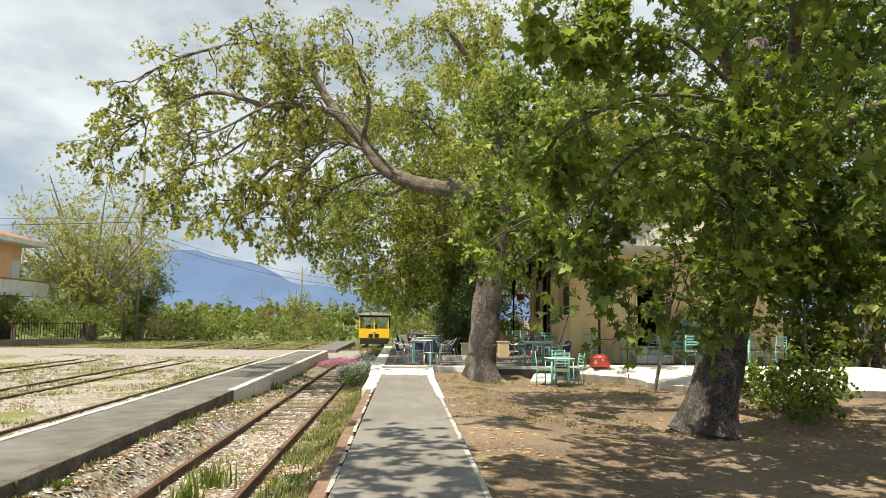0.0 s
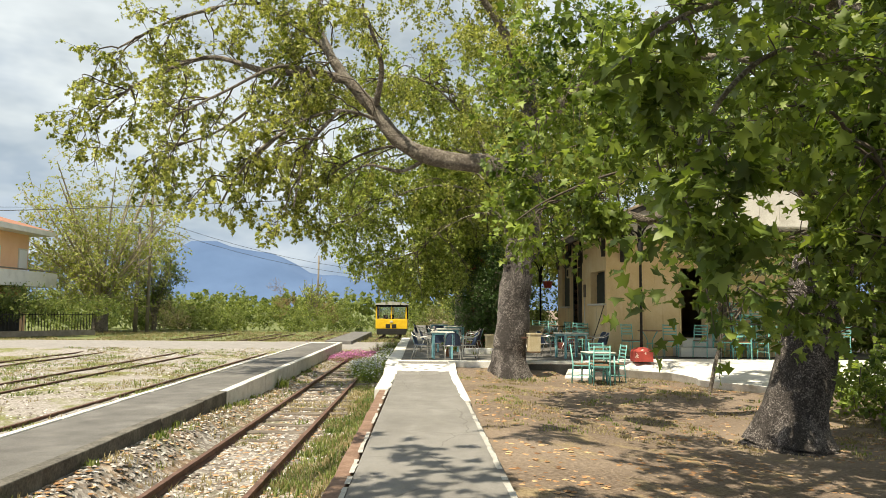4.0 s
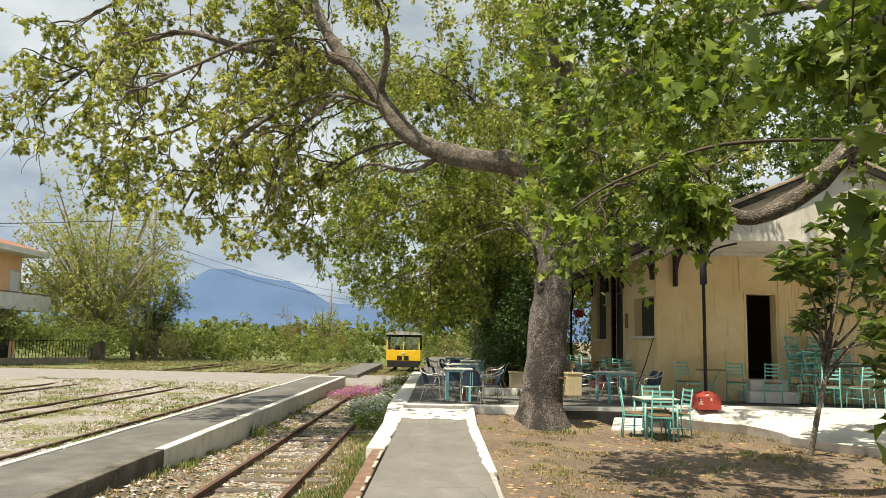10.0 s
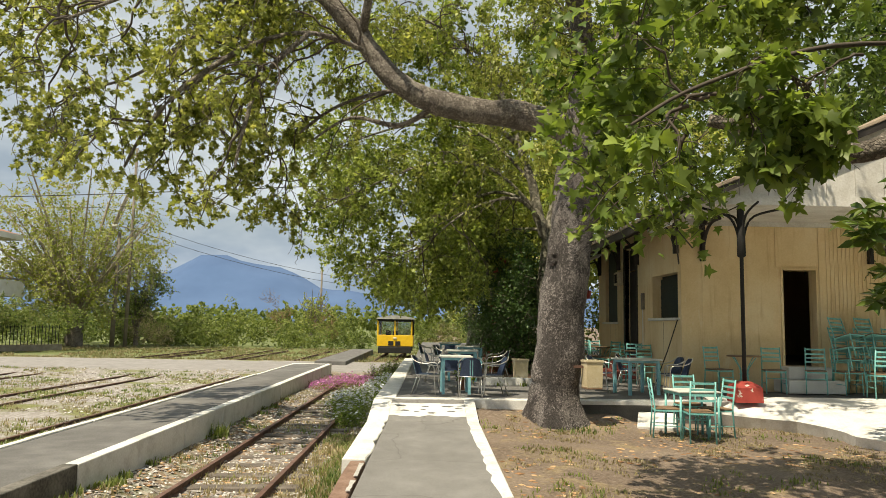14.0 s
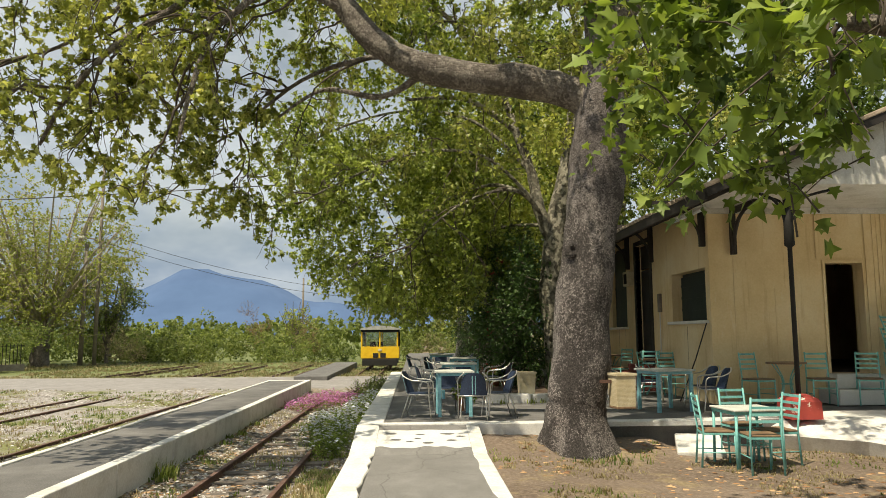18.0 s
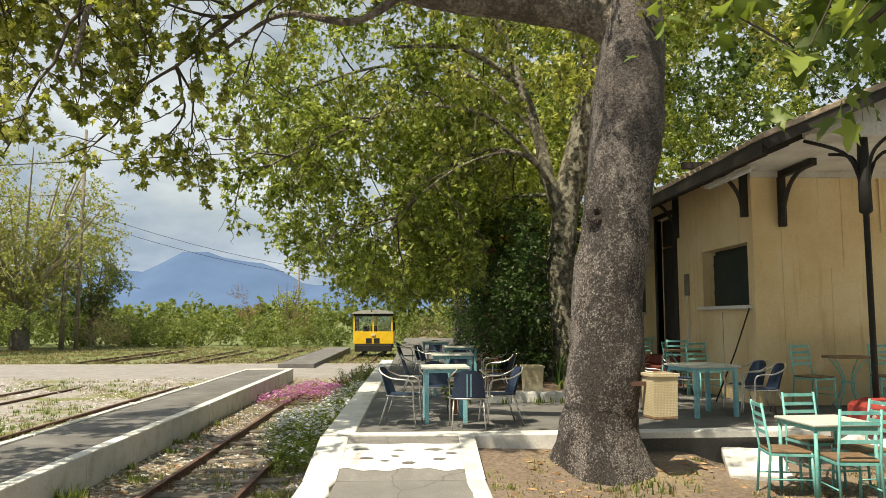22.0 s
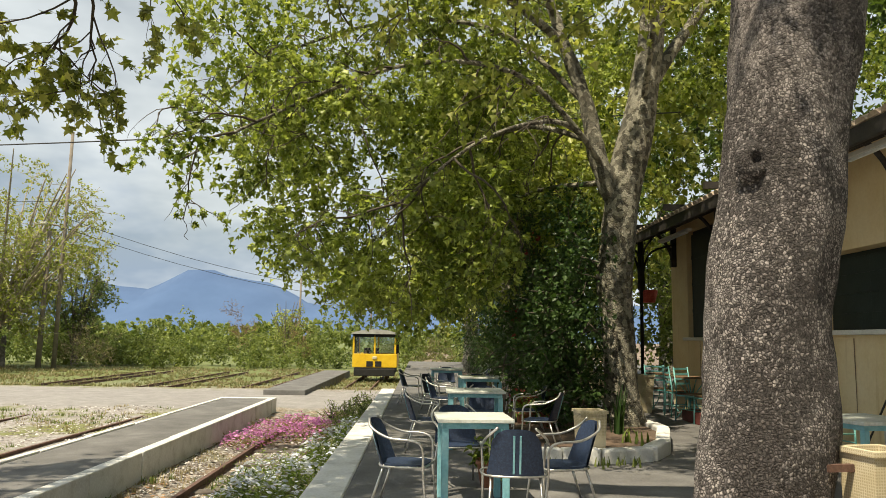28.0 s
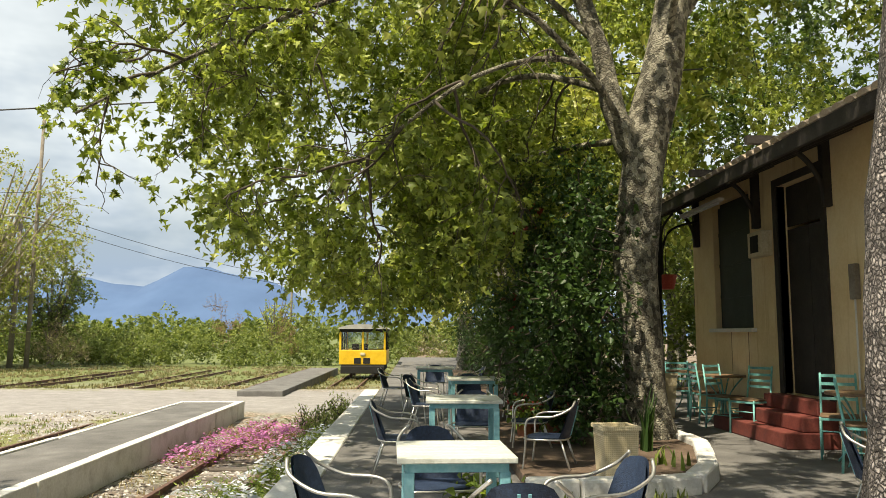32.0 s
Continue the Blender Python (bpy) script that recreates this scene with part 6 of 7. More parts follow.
def bistro_table():
    """Small table on curved iron legs."""
    t = thing("bistro_table", 6.4, 22.95, 0.02, 0, "small brown table on curved turquoise iron legs", "table", "bistro tables")
    bm = bmesh.new()
    bmesh.ops.create_cone(bm, cap_ends=True, segments=24, radius1=0.33, radius2=0.33, depth=0.03, matrix=Matrix.Translation((0, 0, 0.72)))
    part("tabletop", bm, M_SEATWOOD, t)
    for k in range(4):
        r = Matrix.Rotation(math.pi / 2 * k + 0.5, 4, "Z")
        tube("leg", [r @ Vector(p) for p in curve([(0.29, 0, 0.7), (0.2, 0, 0.6), (0.09, 0, 0.42), (0.12, 0, 0.2), (0.27, 0, 0.0)], 4)], 0.011, M_TURQUOISE, t, 6)
    tube("ring", [(math.cos(a * 0.5236) * 0.1, math.sin(a * 0.5236) * 0.1, 0.36) for a in range(13)], 0.008, M_TURQUOISE, t, 5)
    return t


bistro = bistro_table()
for x, y, a in ((4.95, 25.6, 0), (4.92, 29.0, 20), (4.9, 30.4, 40)):
    copy_thing(bistro, pose(x, y, 0, 0, 0, a))
# stacked and waiting chairs right of the doorway
for i, (x, y) in enumerate(((8.35, 22.7), (8.85, 22.75), (9.4, 22.8))):
    for k in range(4 if i < 2 else 3):
        copy_thing(chair, pose(x + 0.02 * k, y - 0.05 * k, 0.02 + 0.24 * k, -5 * k, 3 * (k % 2), 8 - 12 * i + 4 * k))
for x, y, a in ((8.6, 22.0, 170), (9.3, 22.0, 200), (10.3, 22.2, 160), (10.8, 22.5, 10), (11.3, 22.1, 190)):
    copy_thing(chair, pose(x, y, 0.02, 0, 0, a))


# ---- planters and the bed ----
def planter_material():
    n = Nodes("pierced_cream_pot", 0.8)
    v = n.node("ShaderNodeTexVoronoi", Scale=62.0)
    v.inputs["Randomness"].default_value = 0.0
    n.link(n.co.outputs["Object"], v.inputs["Vector"])
    d = n.maths("GREATER_THAN", v.outputs["Distance"], 0.42)
    stain = n.ramp(n.noise(4, 5, 0.6), (0.3, (0.52, 0.43, 0.26)), (0.6, (0.66, 0.58, 0.42)))
    n.colour(n.mix(d, (0.46, 0.38, 0.24), stain))
    return n.bump(d, 0.6, 0.006).mat


M_PIERCED = planter_material()


def planter(x, y, z, w, h, turn, label, taper=0.88):
    ob = thing("planter", x, y, z, turn, label, "planter", "cream planters")
    bm = bmesh.new()
    rings = []
    for s, zz in ((w / 2 * taper, 0), (w / 2, h), (w / 2 + 0.015, h), (w / 2 + 0.015, h + 0.03), (w / 2 - 0.025, h + 0.03), (w / 2 - 0.03, h - 0.06)):
        rings.append([bm.verts.new((a * s, b * s, zz)) for a, b in ((-1, -1), (1, -1), (1, 1), (-1, 1))])
    for r0, r1 in zip(rings, rings[1:]):
        for i in range(4):
            bm.faces.new([r0[i], r0[(i + 1) % 4], r1[(i + 1) % 4], r1[i]])
    bm.faces.new(rings[0][::-1])
    part("pot", bm, M_PIERCED, ob)
    part("soil", box(-w / 2 + 0.03, w / 2 - 0.03, -w / 2 + 0.03, w / 2 - 0.03, h - 0.12, h - 0.05), M_SOIL, ob)
    return ob


planter(2.06, 24.35, 0.1, 0.3, 0.42, 4, "square cream planter with pierced pattern on the bed wall")
hung = planter(2.69, 20.02, 0.31, 0.27, 0.4, 10, "square cream pierced planter hung on the plane tree's trunk", 0.94)
part("saucer", box(-0.13, 0.13, -0.13, 0.13, -0.03, -0.002, 0.008), M_SEATWOOD, hung, "rusty brown bottom tray")
part("strap", box(-0.3, -0.125, 0.02, 0.06, 0.3, 0.34), M_RUST, hung, "rusty strap fixed to the bark")
planter(4.35, 30.2, 0.0, 0.5, 0.68, -8, "large cream planter by the corner post", 0.8)
planter(4.3, 33.5, 0.0, 0.5, 0.6, 5, "grey cream planter farther along the wall", 0.9)
bed = thing("tree_bed", 0, 0, 0, 0, "whitewashed low wall round a planted bed", "planting bed", kind="structure")
wall_line = [(1.25, 24.05), (2.1, 24.08), (2.72, 24.3), (3.05, 24.85), (3.5, 26.2), (3.6, 28.5)]
for (ax, ay), (bx, by) in zip(wall_line, wall_line[1:]):
    ln, an = math.hypot(bx - ax, by - ay), math.atan2(by - ay, bx - ax)
    k = max(1, round(ln / 0.55))
    for i in range(k):
        part("kerb_stone", box(ln * i / k + 0.004, ln * (i + 1) / k - 0.004, -0.09, 0.09, -0.02, 0.16 + random.uniform(-0.012, 0.012), 0.025, Matrix.Translation((ax, ay, 0)) @ Matrix.Rotation(an, 4, "Z")), M_WHITEWASH, bed)
slab("soil", [(1.3, 24.1), (2.1, 24.13), (2.68, 24.34), (3.0, 24.88), (3.45, 26.2), (3.55, 29.5), (3.2, 44.0), (1.6, 44.0), (1.35, 29.0)], -0.02, 0.1, M_SOIL, parent=bed)


def blades(name, x, y, z, n, h, spread, material, label, category, width=0.03, group=""):
    """Upright strap leaves from one root."""
    ob = thing(name, x, y, z, 0, label, category, group)
    v, f = [], []
    for i in range(n):
        a, lean = rng.uniform(0, 2 * math.pi), rng.uniform(0.05, 0.5)
        hh = h * rng.uniform(0.55, 1.0)
        bx, by = rng.normal(0, spread * 0.35), rng.normal(0, spread * 0.35)
        ca, sa = math.cos(a), math.sin(a)
        for k in range(4):
            t = k / 3
            r = lean * hh * t * t
            w = width * (1 - t) ** 0.6 * 0.5 + 0.001
            for sgn in (-1, 1):
                v.append((bx + ca * r - sa * w * sgn, by + sa * r + ca * w * sgn, hh * t * (1 - 0.2 * lean * t)))
        b = i * 8
        f += [(b + 2 * k, b + 2 * k + 1, b + 2 * k + 3, b + 2 * k + 2) for k in range(3)]
    link_mesh("leaves", v, f, material, ob)
    return ob


blades("iris_plant", 2.78, 25.9, 0.1, 14, 0.75, 0.1, M_LEAF_OLEANDER, "tall strap-leaved plant beside the trunk", "plant", 0.045)
blades("iris_plant", 2.75, 25.0, 0.1, 14, 0.2, 0.3, M_LEAF_DEEP, "low strap-leaved plant in the bed", "plant", 0.04)
for x, y in ((1.55, 23.85), (2.1, 23.9), (2.4, 23.98)):
    blades("weed_tuft", x, y, 0, 14, 0.12, 0.25, M_LEAF_HEDGE, "green weeds at the foot of the bed wall", "weeds", 0.025, "weeds by the bed")


def flower_shrub(name, x, y, z, rx, ry, rz, n, petal, material, label, leafmat=None, leaf_n=14, size=0.05):
    """A low mound of leaves with blossoms over it."""
    ob = thing(name, x, y, z, 0, label, "flowers", "flower bed")
    crown(ob, [(0, 0, rz * 0.35, rx, ry, rz * 0.6, 1.0)], leaf_n / max(rx * ry * rz, 0.05), 9, 0.075, leafmat or M_LEAF_HEDGE, LANCE, LANCE_FACES, 0.0, 0.25, 0.1, 0.004, name="foliage")
    v, f = [], []
    for i in range(n):
        a, r = rng.uniform(0, 2 * math.pi), rng.random() ** 0.5
        px, py = math.cos(a) * r * rx, math.sin(a) * r * ry
        pz = rz * (1 - 0.55 * r * r) + rng.normal(0, 0.035)
        s = size * rng.uniform(0.7, 1.25)
        tx, ty = rng.normal(0, 0.3), rng.normal(-0.25, 0.3)
        b = len(v)
        v.append((px, py, pz + 0.008))
        for k in range(petal):
            w = 2 * math.pi * k / petal
            rr = s if k % 2 == 0 else s * 0.9
            v.append((px + math.cos(w) * rr, py + math.sin(w) * rr, pz + math.cos(w) * rr * tx + math.sin(w) * rr * ty))
        f += [(b, b + 1 + k, b + 1 + (k + 1) % petal) for k in range(petal)]
    link_mesh("blossoms", v, f, material, ob)
    return ob


def petal_material(name, a, b):
    n = Nodes(name, 0.6)
    n.colour(n.ramp(n.geo.outputs["Random Per Island"], (0.0, a), (1.0, b)))
    t = n.node("ShaderNodeBsdfTranslucent", Color=(*b, 1))
    m = n.node("ShaderNodeMixShader", Fac=0.25)
    n.link(n.bsdf.outputs["BSDF"], m.inputs[1])
    n.link(t.outputs["BSDF"], m.inputs[2])
    n.link(m.outputs["Shader"], n.nt.nodes["Material Output"].inputs["Surface"])
    return n.mat


M_PINK = petal_material("pink_petal", (0.40, 0.085, 0.32), (0.78, 0.34, 0.66))
M_WHITEPETAL = petal_material("white_petal", (0.56, 0.61, 0.76), (0.86, 0.88, 0.9))
M_REDPETAL = petal_material("red_petal", (0.2, 0.025, 0.022), (0.33, 0.06, 0.045))
M_SUCCULENT = leaf_material("succulent_leaf", (0.10, 0.10, 0.035), (0.22, 0.18, 0.065), (0.40, 0.26, 0.12), 0.2)
for x, y, rx, ry in ((-2.95, 29.7, 0.5, 0.8), (-2.4, 30.4, 0.65, 0.8), (-2.75, 31.5, 0.65, 0.9), (-1.95, 31.7, 0.6, 0.9), (-1.75, 33.0, 0.5, 0.8), (-2.5, 32.7, 0.5, 0.7)):
    flower_shrub("ice_plant", x, y, -0.66, rx, ry, 0.26, int(560 * rx * ry), 8, M_PINK, "low mat of pink flowers creeping over the rail", M_SUCCULENT, 20, 0.026)
for x, y, rx, ry, rz in ((-1.45, 23.2, 0.5, 0.55, 0.42), (-1.65, 24.3, 0.55, 0.6, 0.45), (-1.3, 25.2, 0.5, 0.55, 0.5), (-1.75, 26.0, 0.55, 0.6, 0.42), (-1.3, 26.8, 0.45, 0.6, 0.5), (-1.35, 28.2, 0.4, 0.7, 0.5), (-1.15, 29.6, 0.35, 0.7, 0.5), (-1.45, 22.3, 0.3, 0.4, 0.35), (-1.85, 25.0, 0.4, 0.6, 0.4), (-1.2, 30.8, 0.3, 0.6, 0.45)):
    flower_shrub("white_daisy_bush", x, y, -0.68, rx, ry, rz, int((400 if y > 24 else 170) * rx * ry) + 20, 8, M_WHITEPETAL, "leafy bush of white daisies beside the terrace", M_LEAF_DEEP, 44, 0.03)
for x, y, h in ((-1.15, 32.6, 0.75), (-1.65, 32.4, 0.5), (-1.3, 31.4, 0.55), (-1.2, 33.6, 0.5)):
    bushes("wormwood_bush", [(x, y, h * 0.4 - 0.66, 0.3, 0.32, h * 0.6, 1.0)], M_LEAF_BRAMBLE, 0.1, "upright feathery weed bush by the terrace edge", "shrub", 420, 11, "weedy bushes", "", LANCE, LANCE_FACES, -0.6, 0.4)

# ---- building details ----


def window(name, u0, u1, z0, z1, leaves, label, deep=0.06):
    """A shuttered window in the west wall; shutters in their opening."""
    ob = thing(name, 0, 0, 0, 0, label, "window", kind="structure")
    part("window_frame", box(BX0 + deep + 0.07, BX0 + deep + 0.11, u0, u1, z1 - 0.06, z1), M_DARKWOOD, ob)
    part("window_sill", box(BX0 - 0.09, BX0 + 0.12, u0 - 0.1, u1 + 0.1, z0 - 0.06, z0 - 0.002, 0.01), M_BALCONY, ob, "pale stone sill")
    w = (u1 - u0) / leaves
    for i in range(leaves):
        m = Matrix.Translation((BX0 + deep + (0.03 if i % 2 else 0.0), u0 + w * i, z0))
        sh = part("shutter", box(0, 0.035, 0.006, w - 0.006, 0.004, z1 - z0 - 0.065, 0.004, m), M_DARKWOOD, ob, "dark green boarded shutter")
        for k in range(1, 4):
            part("rail", box(-0.012, -0.001, 0.02, w - 0.02, (z1 - z0) * k / 4 - 0.03, (z1 - z0) * k / 4 + 0.03, 0, m), M_DARKWOOD, sh)
    return ob


window("window_1", *W1, 2, "small window with dark green shutters", 0.17)
window("window_2", *W2, 2, "tall window with dark green shutters")
door = thing("door_1", 0, 0, 0, 0, "tall dark green double door above red steps", "door", kind="structure")
for i in range(2):
    w = (DOOR[1] - DOOR[0]) / 2
    m = Matrix.Translation((BX0 + 0.12, DOOR[0] + w * i, DOOR[2]))
    part("door_leaf", box(0, 0.045, 0.005, w - 0.005, 0.01, 2.2, 0.004, m), M_BLACKWOOD, door)
    part("fanlight", box(0, 0.03, 0.005, w - 0.005, 2.24, 2.79, 0.004, m), M_BLACKWOOD, door)
for u in (DOOR[0] - 0.1, DOOR[1]):
    part("jamb", box(BX0 - 0.03, BX0 + 0.1, u, u + 0.1, DOOR[2], DOOR[3] + 0.1), M_BLACKWOOD, door)
part("lintel", box(BX0 - 0.03, BX0 + 0.1, DOOR[0], DOOR[1], DOOR[3] + 0.002, DOOR[3] + 0.1), M_BLACKWOOD, door)
# red darkened: the shade on the steps is put into the paint
M_STEPRED = worn("worn_shaded_red", (0.15, 0.028, 0.023), (0.09, 0.025, 0.022), (0.23, 0.065, 0.05), 5, 0.7, 0.2)
steps = thing("steps_red", 0, 0, 0, 0, "worn red painted steps up to the door", "steps", kind="structure")
for i, (x0, y0, y1, z) in enumerate(((4.66, 26.6, 28.75, 0.19), (4.86, 26.62, 28.35, 0.37), (5.06, 26.65, 28.0, 0.55))):
    part("step", box(x0, BX0 - 0.002, y0, y1, 0.0 if i == 0 else (0.191, 0.371)[i - 1], z, 0.015), M_STEPRED, steps)
steps = thing("steps_white", 0, 0, 0, 0, "pale concrete steps at the gable doorway", "steps", kind="structure")
part("step", box(7.2, 8.35, 22.75, BY0 + 0.018, 0.02, 0.28, 0.015), M_BALCONY, steps)
part("step", box(7.35, 8.25, 23.05, BY0 + 0.018, 0.282, 0.53, 0.015), M_BALCONY, steps)
frame_ob = thing("door_2", 0, 0, 0, 0, "narrow frame of the open gable doorway", "door", kind="structure")
for x0, x1, z0, z1 in ((GD[0] - 0.05, GD[0], 0.53, 2.58), (GD[1], GD[1] + 0.05, 0.53, 2.58), (GD[0], GD[1], 2.53, 2.58)):
    part("jamb", box(x0, x1, BY0 - 0.015, BY0 + 0.1, z0, z1), M_WALL, frame_ob)
# boards and cover strips on the gable wall
clad = thing("wall_cladding", 0, 0, 0, 0, "ochre ribbed sheet cladding with cover strips", "cladding", kind="structure")
x = BX0 + 0.62
while x < BX1:
    ribbed = x > 8.2 and not GD[0] - 0.08 < x < GD[1] + 0.08
    z0 = 2.6 if GD[0] - 0.08 < x < GD[1] + 0.08 else (0.62 if 7.1 < x < 8.45 else 0.0)
    if ribbed and (x < 7.3 or x > 8.2) and random.random() < 0.9:
        top = 2.3 if x < 7.3 else 3.5
        part("rib", box(x, x + 0.022, BY0 + 0.004, BY0 + 0.018, z0, top), M_WALL, clad)
    x += 0.085
for x in (7.3, 8.22, 9.6, 10.8):
    part("cover_strip", box(x, x + 0.05, BY0 - 0.008, BY0 + 0.003, 2.6 if 7.1 < x < 8.4 and x < 8.2 else 0.6, 3.5), M_WALL, clad)
for x0, x1, z in ((5.62, 6.5, 1.4), (BX0 + 0.3, 5.75, 2.16), (5.75, 7.2, 2.06), (6.5, 7.28, 1.05)):
    part("sheet_joint", box(x0, x1, BY0 + 0.012, BY0 + 0.018, z, z + 0.012), M_WALL, clad)
for x, z0, z1 in ((5.75, 0.1, 3.5), (6.5, 0.1, 2.06), (6.7, 2.07, 3.5)):
    part("sheet_joint", box(x, x + 0.014, BY0 + 0.01, BY0 + 0.018, z0, z1), M_WALL, clad)


def bracket(x, y, z, turn, label="curved black timber eave bracket"):
    ob = thing("eave_bracket", x, y, z, turn, label, "bracket", "eave brackets")
    part("post", box(-0.045, 0.045, -0.1, 0.0, -0.85, 0.0), M_BLACKWOOD, ob)
    part("arm", box(-0.04, 0.04, -1.0, -0.1, -0.1, 0.0), M_BLACKWOOD, ob)
    tube("brace", curve([(0, -0.07, -0.84), (0, -0.11, -0.55), (0, -0.3, -0.26), (0, -0.58, -0.11), (0, -0.92, -0.07)], 4), 0.035, M_BLACKWOOD, ob, 6)
    return ob


for y in (23.55, 26.55, 28.4, 30.7):
    bracket(BX0, y, EAVE_Z + 0.28, -90)
for x in (5.75, 9.3):
    b = bracket(x, BY0, 3.53, 0)
# rafters under the long eave
rafters = thing("eave_rafters", 0, 0, 0, 0, "dark rafters under the eaves", "rafters", kind="structure")
y = GABLE_Y + 0.35
while y < ROOF_FAR - 0.2:
    part("rafter", box(0, 1.2, -0.035, 0.035, -0.19, -0.095, 0, Matrix.Translation((EAVE_X + 0.03, y, EAVE_Z)) @ Matrix.Rotation(-ang, 4, "Y")), M_BLACKWOOD, rafters)
    y += 0.62


def porch_post(x, y, z, h):
    ob = thing("porch_post", x, y, z, 0, "slim black iron porch post with curved brackets", "post", "porch posts")
    tube("shaft", [(0, 0, 0), (0, 0, h * 0.7), (0, 0, h * 0.71), (0, 0, h)], [0.036, 0.034, 0.075, 0.06], M_BLACK, ob, 12)
    for a in (0, 90, 180, 270):
        r = Matrix.Rotation(radians(a), 4, "Z")
        tube("brace", [r @ Vector(p) for p in curve([(0.03, 0, h * 0.73), (0.07, 0, h * 0.85), (0.24, 0, h * 0.94), (0.72, 0, h * 0.985)], 4)], 0.022, M_BLACK, ob, 6)
    return ob


porch_post(5.58, 21.0, 0.36, GABLE_LOW - 0.13 - 0.36)
porch_post(4.55, 30.6, 0.0, 3.35)
porch_post(11.6, 21.0, 0.02, GABLE_LOW - 0.15)
pb = thing("post_base", 5.58, 21.0, 0.02, 0, "chipped red painted concrete base of the porch post", "post base")
bm = bmesh.new()
rings = [[bm.verts.new((a * s, b * s, zz)) for a, b in ((-1, -1), (1, -1), (1, 1), (-1, 1))] for s, zz in ((0.23, 0), (0.22, 0.25), (0.19, 0.29), (0.08, 0.35))]
for r0, r1 in zip(rings, rings[1:]):
    for i in range(4):
        bm.faces.new([r0[i], r0[(i + 1) % 4], r1[(i + 1) % 4], r1[i]])
bm.faces.new(rings[0][::-1])
bm.faces.new(rings[-1])


def chipped():
    n = Nodes("chipped_red", 0.7)
    f = n.maths("GREATER_THAN", n.noise(7, 5, 0.7), 0.63)
    return n.colour(n.mix(f, n.ramp(n.noise(5, 4), (0.3, (0.27, 0.03, 0.026)), (0.7, (0.40, 0.06, 0.045))), (0.66, 0.58, 0.52))).mat


part("block", bm, chipped(), pb)
tb = thing("fluorescent_lamp", 4.7, 22.8, 3.3, 0, "unlit white fluorescent batten under the eave", "lamp")
part("batten", box(-0.04, 0.04, -0.8, 0.8, 0, 0.05, 0.006), M_BALCONY, tb)
part("tube", box(-0.015, 0.015, -0.7, 0.7, -0.03, -0.002), M_WHITEPETAL, tb)
lamp2 = copy_thing(tb, pose(4.75, 29.2, 3.25, 0, 0, 0))
mb = thing("meter_box", BX0, 26.1, 1.92, 0, "narrow weathered fuse box on the wall", "box")
part("case", box(-0.07, -0.002, -0.06, 0.06, -0.2, 0.2, 0.01), M_POLE, mb)
tube("conduit", [(-0.04, 0, -0.2), (-0.04, 0, -1.78)], 0.012, M_BALCONY, mb, 6)
ac = thing("wall_fan_box", BX0, 28.25, 2.6, 0, "small grey ventilator box on the wall", "box")
part("case", box(-0.16, -0.002, -0.22, 0.22, -0.18, 0.18, 0.015), M_CREAM, ac)
part("fan_disc", box(-0.168, -0.161, -0.12, 0.12, -0.12, 0.12), M_BLACK, ac)
pole = thing("leaning_pole", 5.2, 24.5, 0.0, 0, "thin dark pole leaning against the wall", "pole")
tube("shaft", [(-0.35, -0.6, 0.01), (-0.12, -0.85, 0.8), (0.05, -1.0, 1.45)], 0.012, M_BLACKWOOD, pole, 6)
for y in (24.6, 28.9, 29.5):
    st = thing("drip_stain", BX0 - 0.004, y, 0.9, 0, "dark drip stain below the window sill", "stain", kind="structure")
    link_mesh("streak", [(0, -0.012, 0.5), (0, 0.012, 0.5), (0, 0.008, -0.4), (0, -0.004, -0.35)], [(0, 1, 2, 3)], M_SEATWOOD, st)
red_box = thing("hanging_basket", 5.0, 31.6, 2.3, 0, "red hanging flower basket at the corner", "basket")
bm = bmesh.new()
bmesh.ops.create_cone(bm, cap_ends=True, segments=14, radius1=0.14, radius2=0.2, depth=0.26)
part("basket", bm, M_RED, red_box)
tube("hanger", [(0, 0, 0.13), (0, 0, 1.0)], 0.008, M_BLACK, red_box, 5)
wb = thing("concrete_slab", 3.88, 20.5, -0.33, -17, "loose whitewashed concrete slab beside the terrace", "slab")
part("block", box(-0.31, 0.31, -0.44, 0.44, -0.01, 0.09, 0.02, Matrix.Rotation(radians(9), 4, "X")), M_WHITEWASH, wb)

# ---- small tree with glossy leaves ----
lt = thing("loquat_tree", 5.93, 17.55, -0.55, 0, "young loquat tree with large glossy leaves", "tree")
branch("trunk", [(0, 0, 0), (0.15, 0, 0.7), (0.32, 0, 1.4), (0.45, 0.0, 2.1)], 0.045, 0.03, M_BRANCH, lt, 10)
tips = []
for i in range(13):
    a = i * 2.4
    r = random.uniform(0.45, 1.15)
    tip = Vector((0.75 + math.cos(a) * r, math.sin(a) * r * 0.8, random.uniform(1.5, 3.9)))
    branch("bough", [(0.3, 0, 1.3 + 0.05 * i), Vector((0.45, 0, 1.6)) * 0.5 + tip * 0.5, tip], 0.025, 0.01, M_BRANCH, lt, 6)
    tips.append(tip)
at, ways = [], []
for tip in tips:
    for k in range(7):
        c = tip + Vector((random.gauss(0, 0.16), random.gauss(0, 0.16), random.gauss(0, 0.16)))
        for j in range(11):
            a = j * 2.4
            at.append(tuple(c))
            ways.append((math.cos(a), math.sin(a), random.uniform(-0.5, 0.7)))
LOQUAT = np.array([(0, 0), (0.13, 0.3), (0.16, 0.62), (0, 1.0), (-0.16, 0.62), (-0.13, 0.3)])
M_LOQUAT = leaf_material("glossy_leaf", (0.03, 0.07, 0.018), (0.06, 0.12, 0.025), (0.2, 0.24, 0.05), 0.25, 0.3)
